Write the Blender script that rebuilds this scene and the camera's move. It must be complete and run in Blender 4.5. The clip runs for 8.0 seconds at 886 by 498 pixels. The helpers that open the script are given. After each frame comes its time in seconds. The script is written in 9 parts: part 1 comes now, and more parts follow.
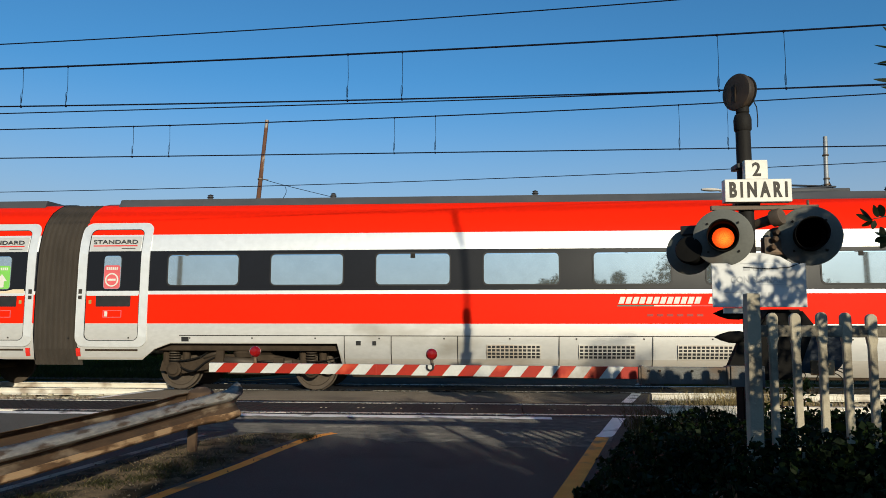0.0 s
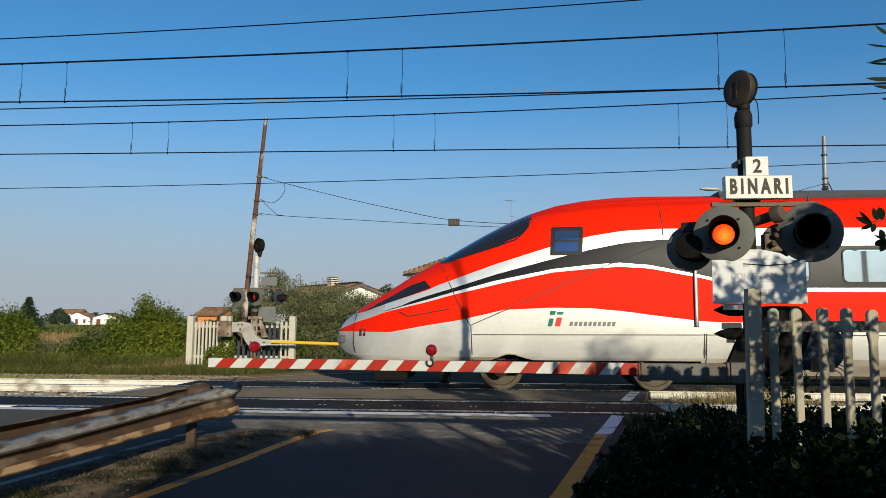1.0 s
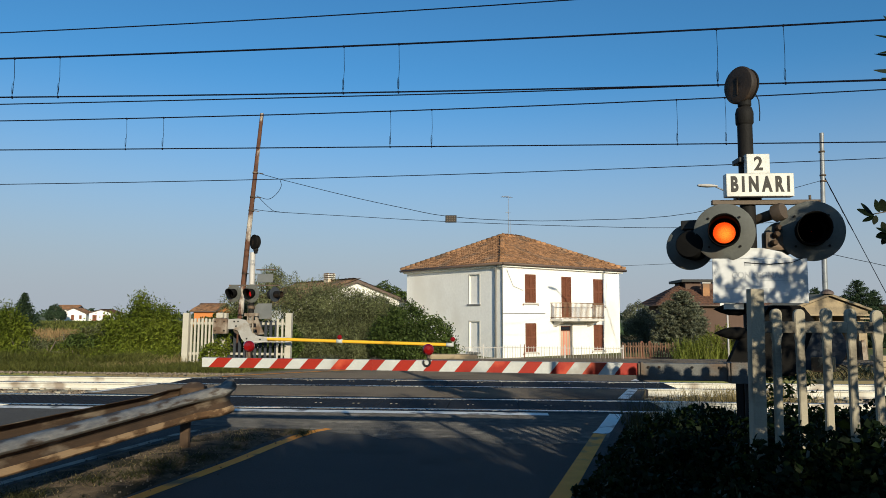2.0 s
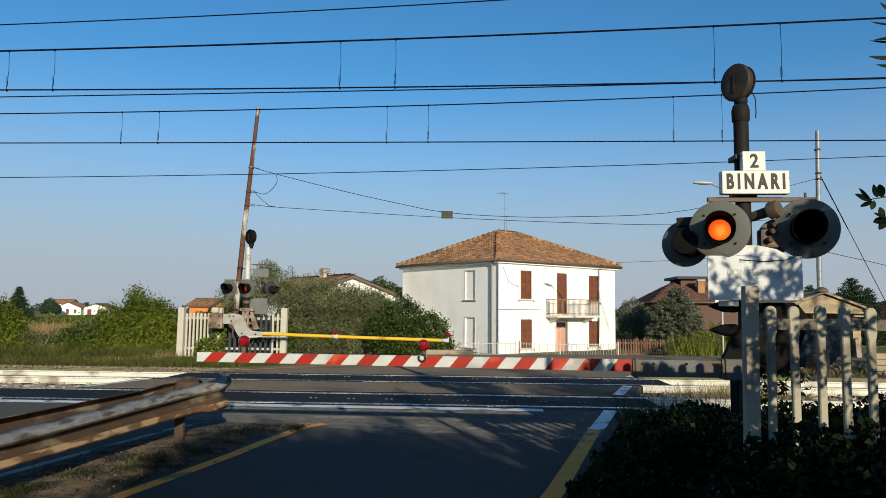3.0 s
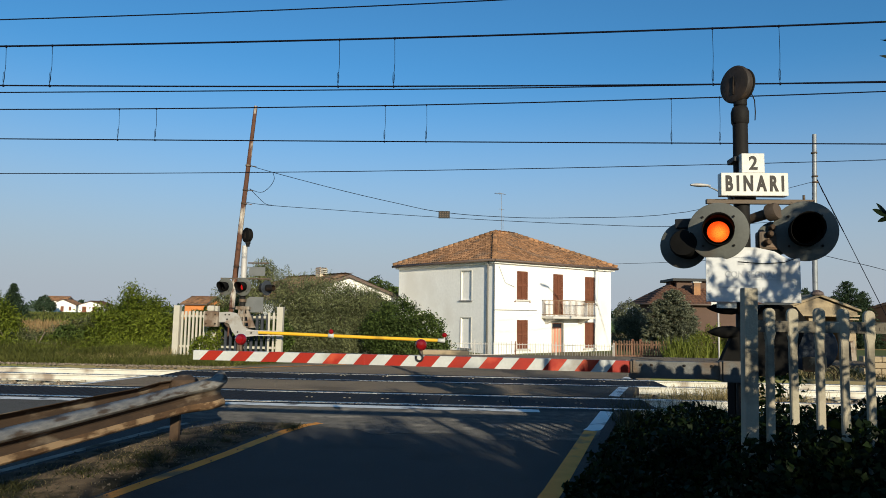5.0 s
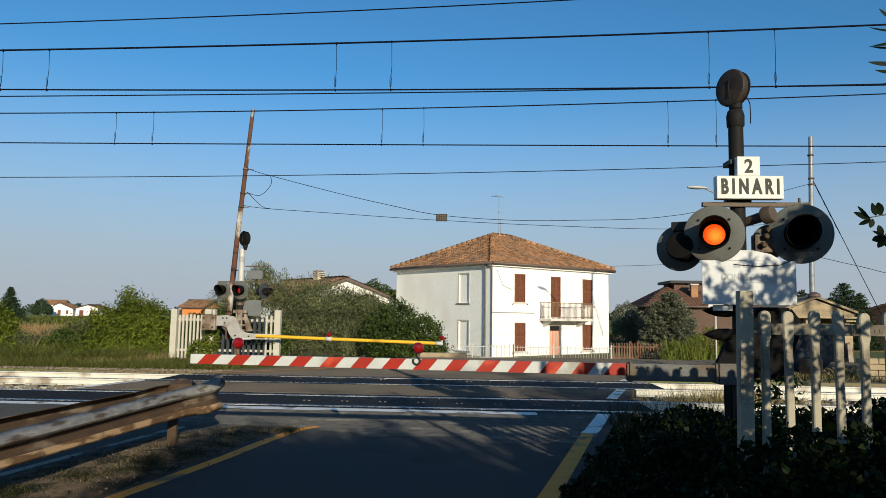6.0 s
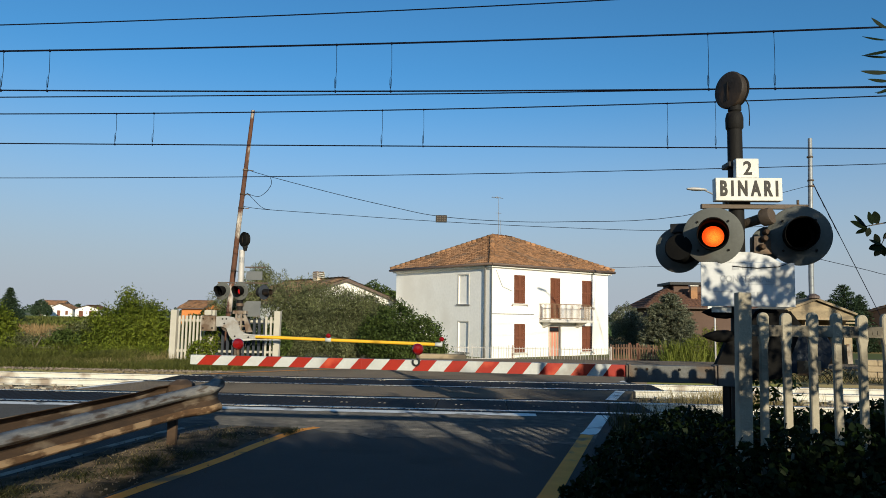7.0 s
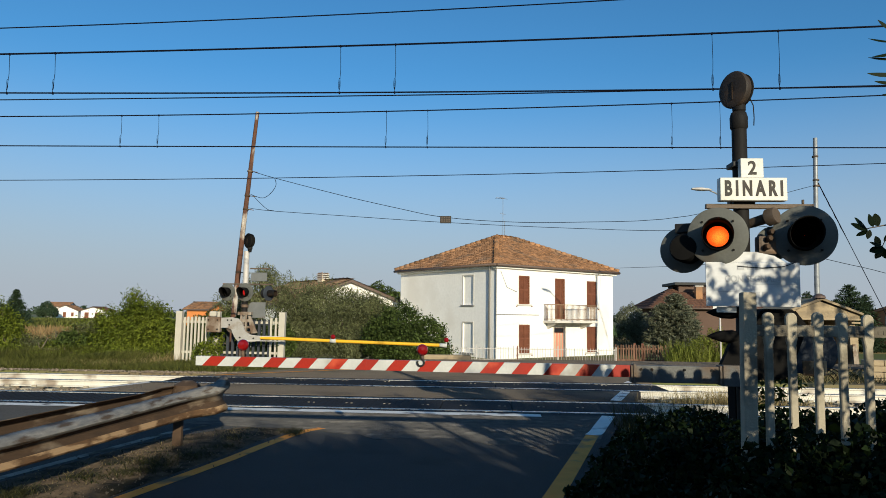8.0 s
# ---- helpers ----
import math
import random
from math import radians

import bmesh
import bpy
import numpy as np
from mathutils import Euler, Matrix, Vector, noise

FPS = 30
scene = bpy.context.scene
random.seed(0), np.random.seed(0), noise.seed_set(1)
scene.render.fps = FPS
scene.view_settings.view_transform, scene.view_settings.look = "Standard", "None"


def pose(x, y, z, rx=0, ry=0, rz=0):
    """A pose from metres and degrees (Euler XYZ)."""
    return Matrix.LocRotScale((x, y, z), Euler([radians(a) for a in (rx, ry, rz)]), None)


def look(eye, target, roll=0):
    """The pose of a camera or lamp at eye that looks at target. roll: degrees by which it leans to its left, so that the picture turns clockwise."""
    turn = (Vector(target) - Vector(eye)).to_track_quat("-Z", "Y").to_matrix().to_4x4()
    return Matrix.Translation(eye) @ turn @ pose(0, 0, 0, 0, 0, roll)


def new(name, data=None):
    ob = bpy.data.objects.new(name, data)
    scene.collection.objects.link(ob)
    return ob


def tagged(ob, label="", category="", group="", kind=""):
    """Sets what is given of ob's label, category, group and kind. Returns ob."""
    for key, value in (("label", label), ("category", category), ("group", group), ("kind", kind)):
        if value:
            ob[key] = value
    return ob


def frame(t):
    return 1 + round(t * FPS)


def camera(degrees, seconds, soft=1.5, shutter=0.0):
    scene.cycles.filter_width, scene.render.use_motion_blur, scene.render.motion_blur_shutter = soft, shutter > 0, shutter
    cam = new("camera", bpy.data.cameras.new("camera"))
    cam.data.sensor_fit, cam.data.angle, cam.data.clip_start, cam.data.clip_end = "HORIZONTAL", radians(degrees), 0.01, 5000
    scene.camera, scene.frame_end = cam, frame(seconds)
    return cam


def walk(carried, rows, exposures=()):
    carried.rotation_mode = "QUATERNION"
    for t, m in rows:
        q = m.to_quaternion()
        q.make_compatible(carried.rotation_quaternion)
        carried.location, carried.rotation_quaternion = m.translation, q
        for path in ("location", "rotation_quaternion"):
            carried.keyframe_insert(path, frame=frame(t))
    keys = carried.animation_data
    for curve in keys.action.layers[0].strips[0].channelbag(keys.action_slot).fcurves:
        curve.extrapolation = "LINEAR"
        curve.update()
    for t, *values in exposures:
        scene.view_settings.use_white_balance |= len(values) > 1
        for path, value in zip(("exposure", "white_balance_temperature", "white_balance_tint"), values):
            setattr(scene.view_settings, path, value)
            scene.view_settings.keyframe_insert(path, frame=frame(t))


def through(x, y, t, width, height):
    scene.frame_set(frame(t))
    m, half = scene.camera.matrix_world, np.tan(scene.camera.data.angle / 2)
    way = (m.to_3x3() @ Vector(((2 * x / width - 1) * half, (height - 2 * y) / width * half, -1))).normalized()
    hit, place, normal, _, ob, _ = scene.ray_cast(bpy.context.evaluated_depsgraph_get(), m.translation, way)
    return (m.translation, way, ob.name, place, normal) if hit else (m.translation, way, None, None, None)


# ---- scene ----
cam = camera(64.3, 8.0, 0.5)
PATH = [
    (0.0, pose(0.036, -0.090, 1.539, 95.729, -0.037, 4.258)),
    (0.5, pose(0.042, -0.077, 1.529, 95.775, -0.055, 4.267)),
    (1.0, pose(0.017, -0.078, 1.505, 95.667, -0.220, 4.100)),
    (1.5, pose(0.007, 0.009, 1.536, 95.545, -0.169, 3.971)),
    (3.0, pose(0.010, 0.016, 1.534, 95.012, -0.503, 3.495)),
    (3.5, pose(0.003, 0.023, 1.532, 95.007, -0.429, 3.287)),
    (4.0, pose(-0.001, 0.023, 1.537, 95.044, -0.526, 3.133)),
    (4.5, pose(-0.013, 0.033, 1.529, 95.014, -0.987, 3.222)),
    (6.0, pose(-0.002, 0.017, 1.536, 95.243, -0.803, 2.978)),
    (6.5, pose(-0.005, 0.006, 1.537, 95.475, -0.980, 2.948)),
    (7.0, pose(0.000, 0.000, 1.537, 95.335, -0.886, 2.946)),
    (7.5, pose(0.001, 0.005, 1.533, 95.158, -0.857, 3.076)),
    (8.0, pose(0.001, -0.005, 1.535, 95.400, -0.768, 3.316)),
]
walk(cam, PATH, exposures=((0.0, 0.07, 6050, 1), (1.7, 0.07, 6050, 1), (2.8, 0.14, 6050, 1), (8.0, 0.14, 6050, 1)))

# ---- light: low evening sun from behind and to the right, clear sky ----
SUN_WAY = Vector((-3.03, 7.82, -2.18)).normalized()
world = bpy.data.worlds.new("sky")
scene.world = world
world.use_nodes = True
wn = world.node_tree
sky = wn.nodes.new("ShaderNodeTexSky")
sky.sky_type = "NISHITA"
sky.sun_disc = False
sky.sun_elevation = math.asin(-SUN_WAY.z)
sky.sun_rotation = math.atan2(-SUN_WAY.x, -SUN_WAY.y)
sky.altitude, sky.air_density, sky.dust_density, sky.ozone_density = 200, 1.0, 0.8, 5.2
wn.nodes["Background"].inputs["Strength"].default_value = 0.121
# pale evening haze that thickens evenly towards the horizon all round
wco, wsep, whz, wmix = (wn.nodes.new("ShaderNode" + k) for k in ("TexCoord", "SeparateXYZ", "MapRange", "Mix"))
whz.interpolation_type = "SMOOTHSTEP"
whz.inputs[1].default_value, whz.inputs[2].default_value, whz.inputs[3].default_value, whz.inputs[4].default_value = 0.0, 0.34, 0.96, 0.0
wn.links.new(wco.outputs["Generated"], wsep.inputs[0])
wn.links.new(wsep.outputs["Z"], whz.inputs[0])
wmix.data_type = "RGBA"
wn.links.new(whz.outputs[0], wmix.inputs[0])
wsat = wn.nodes.new("ShaderNodeHueSaturation")
wsat.inputs["Hue"].default_value, wsat.inputs["Saturation"].default_value, wsat.inputs["Value"].default_value = 0.494, 1.06, 1.05
wn.links.new(sky.outputs[0], wsat.inputs["Color"])
wn.links.new(wsat.outputs[0], wmix.inputs[6])
wmix.inputs[7].default_value = (3.32, 3.36, 3.76, 1)
wn.links.new(wmix.outputs[2], wn.nodes["Background"].inputs["Color"])
sun = new("sun", bpy.data.lights.new("sun", "SUN"))
sun.data.energy, sun.data.angle, sun.data.color = 5.3, radians(0.55), (1.0, 0.83, 0.615)
sun.matrix_world = look((30, -60, 22), Vector((30, -60, 22)) + SUN_WAY)


# ---- materials ----
def surface(name, c1, c2=None, scale=4.0, rough=0.6, metal=0.0, bump=0.0, fine=60.0, spec=0.22, c3=None, spots=0.0, island=0.0,
            coat=0.0, stretch=(1, 1, 1), rvar=0.1, random_object=0.0, dusty=0.0):
    """A painted, mineral or plant surface: two colours mixed by coarse and fine grain, a third in patches, fine relief."""
    m = bpy.data.materials.new(name)
    m.use_nodes = True
    t = m.node_tree
    n, ln = t.nodes, t.links
    b = n["Principled BSDF"]
    b.inputs["Metallic"].default_value = metal
    b.inputs["Specular IOR Level"].default_value = spec
    b.inputs["Coat Weight"].default_value = coat
    b.inputs["Coat Roughness"].default_value = 0.05
    b.inputs["Diffuse Roughness"].default_value = dusty
    co = n.new("ShaderNodeTexCoord")
    mp = n.new("ShaderNodeMapping")
    mp.inputs["Scale"].default_value = stretch
    ln.new(co.outputs["Object"], mp.inputs["Vector"])

    def grain(sc, detail=4.0):
        x = n.new("ShaderNodeTexNoise")
        x.inputs["Scale"].default_value, x.inputs["Detail"].default_value = sc, detail
        ln.new(mp.outputs[0], x.inputs["Vector"])
        return x.outputs["Fac"]

    def mixed(fac, a, c):
        x = n.new("ShaderNodeMix")
        x.data_type = "RGBA"
        if isinstance(fac, float):
            x.inputs[0].default_value = fac
        else:
            ln.new(fac, x.inputs[0])
        for s, v in ((x.inputs[6], a), (x.inputs[7], c)):
            if isinstance(v, tuple):
                s.default_value = (*v, 1)
            else:
                ln.new(v, s)
        return x.outputs[2]

    def ramp(fac, lo, hi):
        x = n.new("ShaderNodeMapRange")
        x.inputs[1].default_value, x.inputs[2].default_value = lo, hi
        ln.new(fac, x.inputs[0])
        return x.outputs[0]

    coarse, small = grain(scale), grain(fine, 3.0)
    c2 = c2 or tuple(v * 0.8 for v in c1)
    col = mixed(ramp(coarse, 0.3, 0.7), c1, c2)
    col = mixed(ramp(small, 0.2, 0.9), col, mixed(0.5, c2, tuple(v * 0.75 for v in c1)))
    if c3:
        col = mixed(ramp(grain(scale * 0.37, 6.0), 0.62 - spots * 0.3, 0.72 - spots * 0.3), col, c3)
    if island:
        g = n.new("ShaderNodeNewGeometry")
        h = n.new("ShaderNodeHueSaturation")
        v = n.new("ShaderNodeMapRange")
        v.inputs[3].default_value, v.inputs[4].default_value = 1 - island, 1 + island
        ln.new(g.outputs["Random Per Island"], v.inputs[0])
        ln.new(v.outputs[0], h.inputs["Value"])
        ln.new(col, h.inputs["Color"])
        col = h.outputs[0]
    if random_object:
        g = n.new("ShaderNodeObjectInfo")
        h = n.new("ShaderNodeHueSaturation")
        v = n.new("ShaderNodeMapRange")
        v.inputs[3].default_value, v.inputs[4].default_value = 1 - random_object, 1 + random_object
        ln.new(g.outputs["Random"], v.inputs[0])
        ln.new(v.outputs[0], h.inputs["Value"])
        ln.new(col, h.inputs["Color"])
        col = h.outputs[0]
    ln.new(col, b.inputs["Base Color"])
    r = n.new("ShaderNodeMapRange")
    r.inputs[3].default_value, r.inputs[4].default_value = max(rough - rvar, 0.02), min(rough + rvar, 1)
    ln.new(coarse, r.inputs[0])
    ln.new(r.outputs[0], b.inputs["Roughness"])
    if bump:
        bp = n.new("ShaderNodeBump")
        bp.inputs["Strength"].default_value, bp.inputs["Distance"].default_value = bump, 0.02
        ln.new(small, bp.inputs["Height"])
        ln.new(bp.outputs[0], b.inputs["Normal"])
    return m


def foliage(name, c1, c2, var=0.35, through=0.35):
    """Leaves: uneven green from leaf to leaf, letting some light through."""
    m = surface(name, c1, c2, scale=0.8, fine=7.0, rough=0.6, spec=0.12, island=var)
    t = m.node_tree
    n, ln = t.nodes, t.links
    b = n["Principled BSDF"]
    tr = n.new("ShaderNodeBsdfTranslucent")
    tr.inputs["Color"].default_value = (c2[0] * 1.5, c2[1] * 1.5, c2[2] * 0.7, 1)
    mx = n.new("ShaderNodeMixShader")
    mx.inputs[0].default_value = through
    ln.new(b.outputs[0], mx.inputs[1])
    ln.new(tr.outputs[0], mx.inputs[2])
    ln.new(mx.outputs[0], n["Material Output"].inputs["Surface"])
    return m


def glow(name, colour, strength, cells=0.0, core=None):
    """A lit lens of many small cells."""
    m = bpy.data.materials.new(name)
    m.use_nodes = True
    t = m.node_tree
    b = t.nodes["Principled BSDF"]
    b.inputs["Base Color"].default_value = (colour[0] * 0.15, colour[1] * 0.15, colour[2] * 0.15, 1)
    b.inputs["Emission Color"].default_value = (*colour, 1)
    b.inputs["Emission Strength"].default_value = strength
    if cells:
        co = t.nodes.new("ShaderNodeTexCoord")
        v = t.nodes.new("ShaderNodeTexVoronoi")
        v.inputs["Scale"].default_value = cells
        t.links.new(co.outputs["Object"], v.inputs["Vector"])
        r = t.nodes.new("ShaderNodeMapRange")
        r.inputs[1].default_value, r.inputs[2].default_value = 0.0, 0.75
        r.inputs[3].default_value, r.inputs[4].default_value = strength * 1.5, strength * 0.6
        t.links.new(v.outputs["Distance"], r.inputs[0])
        t.links.new(r.outputs[0], b.inputs["Emission Strength"])
        if core:
            # the bulb shows through the middle of the lens
            flat = t.nodes.new("ShaderNodeVectorMath")
            flat.operation = "MULTIPLY_ADD"
            flat.inputs[1].default_value, flat.inputs[2].default_value = (1, 0, 1), (-0.012, 0, 0.012)
            t.links.new(co.outputs["Object"], flat.inputs[0])
            far = t.nodes.new("ShaderNodeVectorMath")
            far.operation = "LENGTH"
            t.links.new(flat.outputs[0], far.inputs[0])
            w = t.nodes.new("ShaderNodeMapRange")
            w.interpolation_type = "SMOOTHSTEP"
            w.inputs[1].default_value, w.inputs[2].default_value = 0.01, 0.105
            t.links.new(far.outputs["Value"], w.inputs[0])
            x = t.nodes.new("ShaderNodeMix")
            x.data_type = "RGBA"
            x.inputs[6].default_value, x.inputs[7].default_value = (*core, 1), (*colour, 1)
            t.links.new(w.outputs[0], x.inputs[0])
            t.links.new(x.outputs[2], b.inputs["Emission Color"])
    return m


M = {
    "asphalt": surface("asphalt", (0.042, 0.042, 0.043), (0.063, 0.062, 0.062), 1.3, 0.9, bump=0.8, dusty=1.0, fine=140, spec=0.2, c3=(0.033, 0.031, 0.029), spots=0.2),
    "asphalt_old": surface("asphalt_old", (0.108, 0.090, 0.072), (0.147, 0.123, 0.097), 1.1, 0.9, bump=1.0, dusty=1.0, fine=110, spec=0.1, c3=(0.08, 0.068, 0.056), spots=0.28),
    "ground": None,
    "dirt": surface("dirt", (0.040, 0.030, 0.020), (0.125, 0.092, 0.060), 9.0, 0.95, bump=1.0, dusty=1.0, fine=48, spec=0.08, c3=(0.024, 0.021, 0.013), spots=0.5),
    "ballast": surface("ballast", (0.16, 0.125, 0.09), (0.27, 0.22, 0.17), 6.0, 0.95, bump=0.8, fine=28, spec=0.15, island=0.4),
    "rubber": surface("rubber", (0.016, 0.016, 0.019), (0.028, 0.028, 0.031), 5.0, 0.8, bump=0.3, fine=70, spec=0.12),
    "rail_white": surface("rail_white", (0.70, 0.67, 0.59), (0.55, 0.51, 0.43), 3.0, 0.7, fine=30, c3=(0.28, 0.23, 0.18), spots=0.2),
    "rail_head": surface("rail_head", (0.55, 0.54, 0.52), (0.4, 0.38, 0.36), 9.0, 0.28, metal=1.0, fine=60),
    "concrete": surface("concrete", (0.33, 0.29, 0.215), (0.40, 0.355, 0.27), 5.0, 0.9, bump=0.25, fine=70, spec=0.1, c3=(0.12, 0.105, 0.082), spots=0.42),
    "concrete_white": surface("concrete_white", (0.52, 0.48, 0.40), (0.43, 0.40, 0.33), 4.0, 0.85, bump=0.25, fine=60, c3=(0.4, 0.37, 0.3), spots=0.15),
    # slate grey of machine parts; on the far pales it paints in shade
    "pale_slate": surface("pale_slate", (0.055, 0.062, 0.075), (0.035, 0.04, 0.048), 4.0, 0.8, bump=0.2, fine=50, spec=0.15),
    "line_white": surface("line_white", (0.82, 0.81, 0.77), (0.68, 0.66, 0.62), 6.0, 0.8, bump=0.2, fine=120, c3=(0.16, 0.15, 0.14), spots=0.26),
    "line_yellow": surface("line_yellow", (0.86, 0.33, 0.04), (0.70, 0.265, 0.04), 6.0, 0.8, bump=0.2, fine=120, c3=(0.2, 0.13, 0.06), spots=0.2),
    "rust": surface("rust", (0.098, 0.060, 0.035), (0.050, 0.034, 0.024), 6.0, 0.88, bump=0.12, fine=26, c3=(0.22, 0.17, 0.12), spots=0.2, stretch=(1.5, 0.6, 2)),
    # rusty zinc; its cream and blue-grey variation also paints in sun dapples
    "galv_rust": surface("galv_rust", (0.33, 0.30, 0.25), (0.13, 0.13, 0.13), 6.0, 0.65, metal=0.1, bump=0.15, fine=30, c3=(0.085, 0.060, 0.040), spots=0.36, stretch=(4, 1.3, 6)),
    # tan rust; the bright patches also paint in sunlit spots
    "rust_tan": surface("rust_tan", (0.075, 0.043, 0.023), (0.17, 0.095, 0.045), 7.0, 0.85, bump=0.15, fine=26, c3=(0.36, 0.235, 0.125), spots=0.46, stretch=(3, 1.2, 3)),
    "steel_grey": surface("steel_grey", (0.30, 0.31, 0.32), (0.22, 0.23, 0.24), 5.0, 0.5, metal=0.3, bump=0.1, fine=80, c3=(0.2, 0.14, 0.1), spots=0.15),
    "paint_grey": surface("paint_grey", (0.128, 0.129, 0.115), (0.100, 0.101, 0.091), 5.0, 0.6, fine=40, bump=0.08, spec=0.12, c3=(0.10, 0.085, 0.07), spots=0.15),
    "plate_pale": surface("plate_pale", (0.16, 0.165, 0.165), (0.12, 0.124, 0.122), 5.0, 0.55, fine=40, bump=0.08, c3=(0.12, 0.10, 0.085), spots=0.15),
    "paint_dark": surface("paint_dark", (0.010, 0.0095, 0.0095), (0.020, 0.018, 0.016), 6.0, 0.65, fine=60, bump=0.15, spec=0.1, c3=(0.05, 0.033, 0.022), spots=0.2),
    "gong_brown": surface("gong_brown", (0.050, 0.038, 0.030), (0.026, 0.021, 0.018), 4.0, 0.6, fine=30, bump=0.1, spec=0.2, c3=(0.085, 0.055, 0.035), spots=0.25),
    "black": surface("black", (0.016, 0.016, 0.017), (0.026, 0.026, 0.026), 6.0, 0.55, fine=60),
    "brown_metal": surface("brown_metal", (0.080, 0.060, 0.046), (0.125, 0.095, 0.07), 7.0, 0.6, metal=0.2, bump=0.2, fine=60, c3=(0.17, 0.105, 0.065), spots=0.3),
    "sign_white": surface("sign_white", (0.64, 0.62, 0.56), (0.56, 0.54, 0.49), 5.0, 0.45, fine=40, c3=(0.5, 0.47, 0.4), spots=0.1),
    "plate_white": surface("plate_white", (0.58, 0.58, 0.575), (0.50, 0.50, 0.495), 4.0, 0.5, fine=30, c3=(0.33, 0.315, 0.29), spots=0.25),
    "letter_dark": surface("letter_dark", (0.025, 0.022, 0.02), (0.05, 0.043, 0.036), 20.0, 0.6, fine=90),
    "letter_faint": surface("letter_faint", (0.34, 0.35, 0.36), (0.50, 0.50, 0.50), 22.0, 0.6, fine=70),
    "boom_red": surface("boom_red", (0.34, 0.020, 0.008), (0.25, 0.018, 0.010), 6.0, 0.45, fine=50, c3=(0.46, 0.07, 0.03), spots=0.12),
    "boom_white": surface("boom_white", (0.54, 0.54, 0.51), (0.42, 0.42, 0.40), 6.0, 0.5, fine=40, c3=(0.30, 0.28, 0.25), spots=0.15),
    "boom_yellow": surface("boom_yellow", (0.78, 0.43, 0.02), (0.66, 0.37, 0.03), 5.0, 0.45, fine=40),
    "lamp_red": surface("lamp_red", (0.24, 0.006, 0.007), (0.16, 0.004, 0.005), 12.0, 0.15, fine=80, coat=0.4),
    "lit_amber": glow("lit_amber", (0.90, 0.060, 0.004), 1.4, 150.0, (1.0, 0.27, 0.024)),
    "lit_amber_red": glow("lit_amber_red", (0.80, 0.026, 0.003), 1.35, 150.0, (1.0, 0.105, 0.012)),
    "lit_red": glow("lit_red", (0.8, 0.015, 0.012), 0.6),
    "dark_lens": surface("dark_lens", (0.0008, 0.0004, 0.0004), (0.0008, 0.0004, 0.0004), 12.0, 0.9, fine=80, spec=0.0),
    # train
    "train_red": surface("train_red", (0.80, 0.0135, 0.0010), (0.75, 0.0145, 0.0011), 0.6, 0.5, fine=9, spec=0.05, coat=0.0, rvar=0.05),
    "train_white": surface("train_white", (0.84, 0.84, 0.82), (0.78, 0.78, 0.76), 0.8, 0.42, metal=0.5, fine=7, coat=0.1, rvar=0.05),
    "train_silver": surface("train_silver", (0.62, 0.61, 0.585), (0.52, 0.51, 0.48), 0.9, 0.45, metal=0.35, fine=8, coat=0.1, stretch=(1, 1, 2.0), c3=(0.36, 0.34, 0.30), spots=0.1),
    "train_skirt": surface("train_skirt", (0.57, 0.54, 0.49), (0.46, 0.42, 0.365), 1.2, 0.5, metal=0.35, fine=14, c3=(0.27, 0.215, 0.155), spots=0.25, stretch=(0.5, 1, 2)),
    "train_dark": surface("train_dark", (0.012, 0.013, 0.017), (0.009, 0.010, 0.013), 1.0, 0.4, fine=12, spec=0.12, coat=0.0, rvar=0.05),
    "train_roof": surface("train_roof", (0.045, 0.048, 0.055), (0.07, 0.072, 0.078), 2.0, 0.6, fine=12),
    "train_under": surface("train_under", (0.022, 0.016, 0.011), (0.06, 0.043, 0.029), 5.0, 0.9, fine=30, bump=0.5, spec=0.15),
    "wheel_steel": surface("wheel_steel", (0.10, 0.078, 0.058), (0.055, 0.043, 0.033), 5.0, 0.6, metal=0.3, fine=40),
    "train_glass": surface("train_glass", (0.74, 0.82, 0.83), (0.69, 0.78, 0.80), 0.5, 0.03, metal=0.9, fine=3, rvar=0.01),
    "cab_glass": surface("cab_glass", (0.014, 0.016, 0.022), (0.02, 0.022, 0.03), 1.0, 0.12, fine=3, spec=0.3, coat=0.1, rvar=0.01),
    "bellows": surface("bellows", (0.030, 0.025, 0.020), (0.055, 0.045, 0.036), 3.0, 0.85, fine=30, bump=0.3, stretch=(1, 1, 0.4)),
    "logo_green": surface("logo_green", (0.01, 0.17, 0.13), None, 5.0, 0.4),
    "logo_red": surface("logo_red", (0.65, 0.03, 0.02), None, 5.0, 0.4),
    "logo_gold": surface("logo_gold", (0.35, 0.3, 0.1), None, 5.0, 0.4),
    "sticker_green": surface("sticker_green", (0.22, 0.55, 0.1), None, 5.0, 0.4),
    "sticker_pink": surface("sticker_pink", (0.62, 0.12, 0.13), None, 5.0, 0.4),
    # buildings
    "plaster_white": surface("plaster_white", (0.90, 0.87, 0.82), (0.86, 0.83, 0.775), 0.5, 0.9, fine=6, bump=0.1, c3=(0.74, 0.70, 0.64), spots=0.05),
    "plaster_cream": surface("plaster_cream", (0.66, 0.55, 0.40), (0.58, 0.48, 0.35), 0.7, 0.9, fine=6, bump=0.2, c3=(0.42, 0.34, 0.25), spots=0.25),
    "stone_tan": surface("stone_tan", (0.40, 0.31, 0.19), (0.29, 0.225, 0.145), 2.6, 0.9, fine=14, bump=0.5, c3=(0.10, 0.082, 0.06), spots=0.28),
    "plaster_orange": surface("plaster_orange", (0.66, 0.24, 0.07), (0.58, 0.22, 0.07), 0.7, 0.9, fine=6),
    "plaster_brown": surface("plaster_brown", (0.099, 0.062, 0.046), (0.124, 0.081, 0.062), 0.7, 0.9, fine=6),
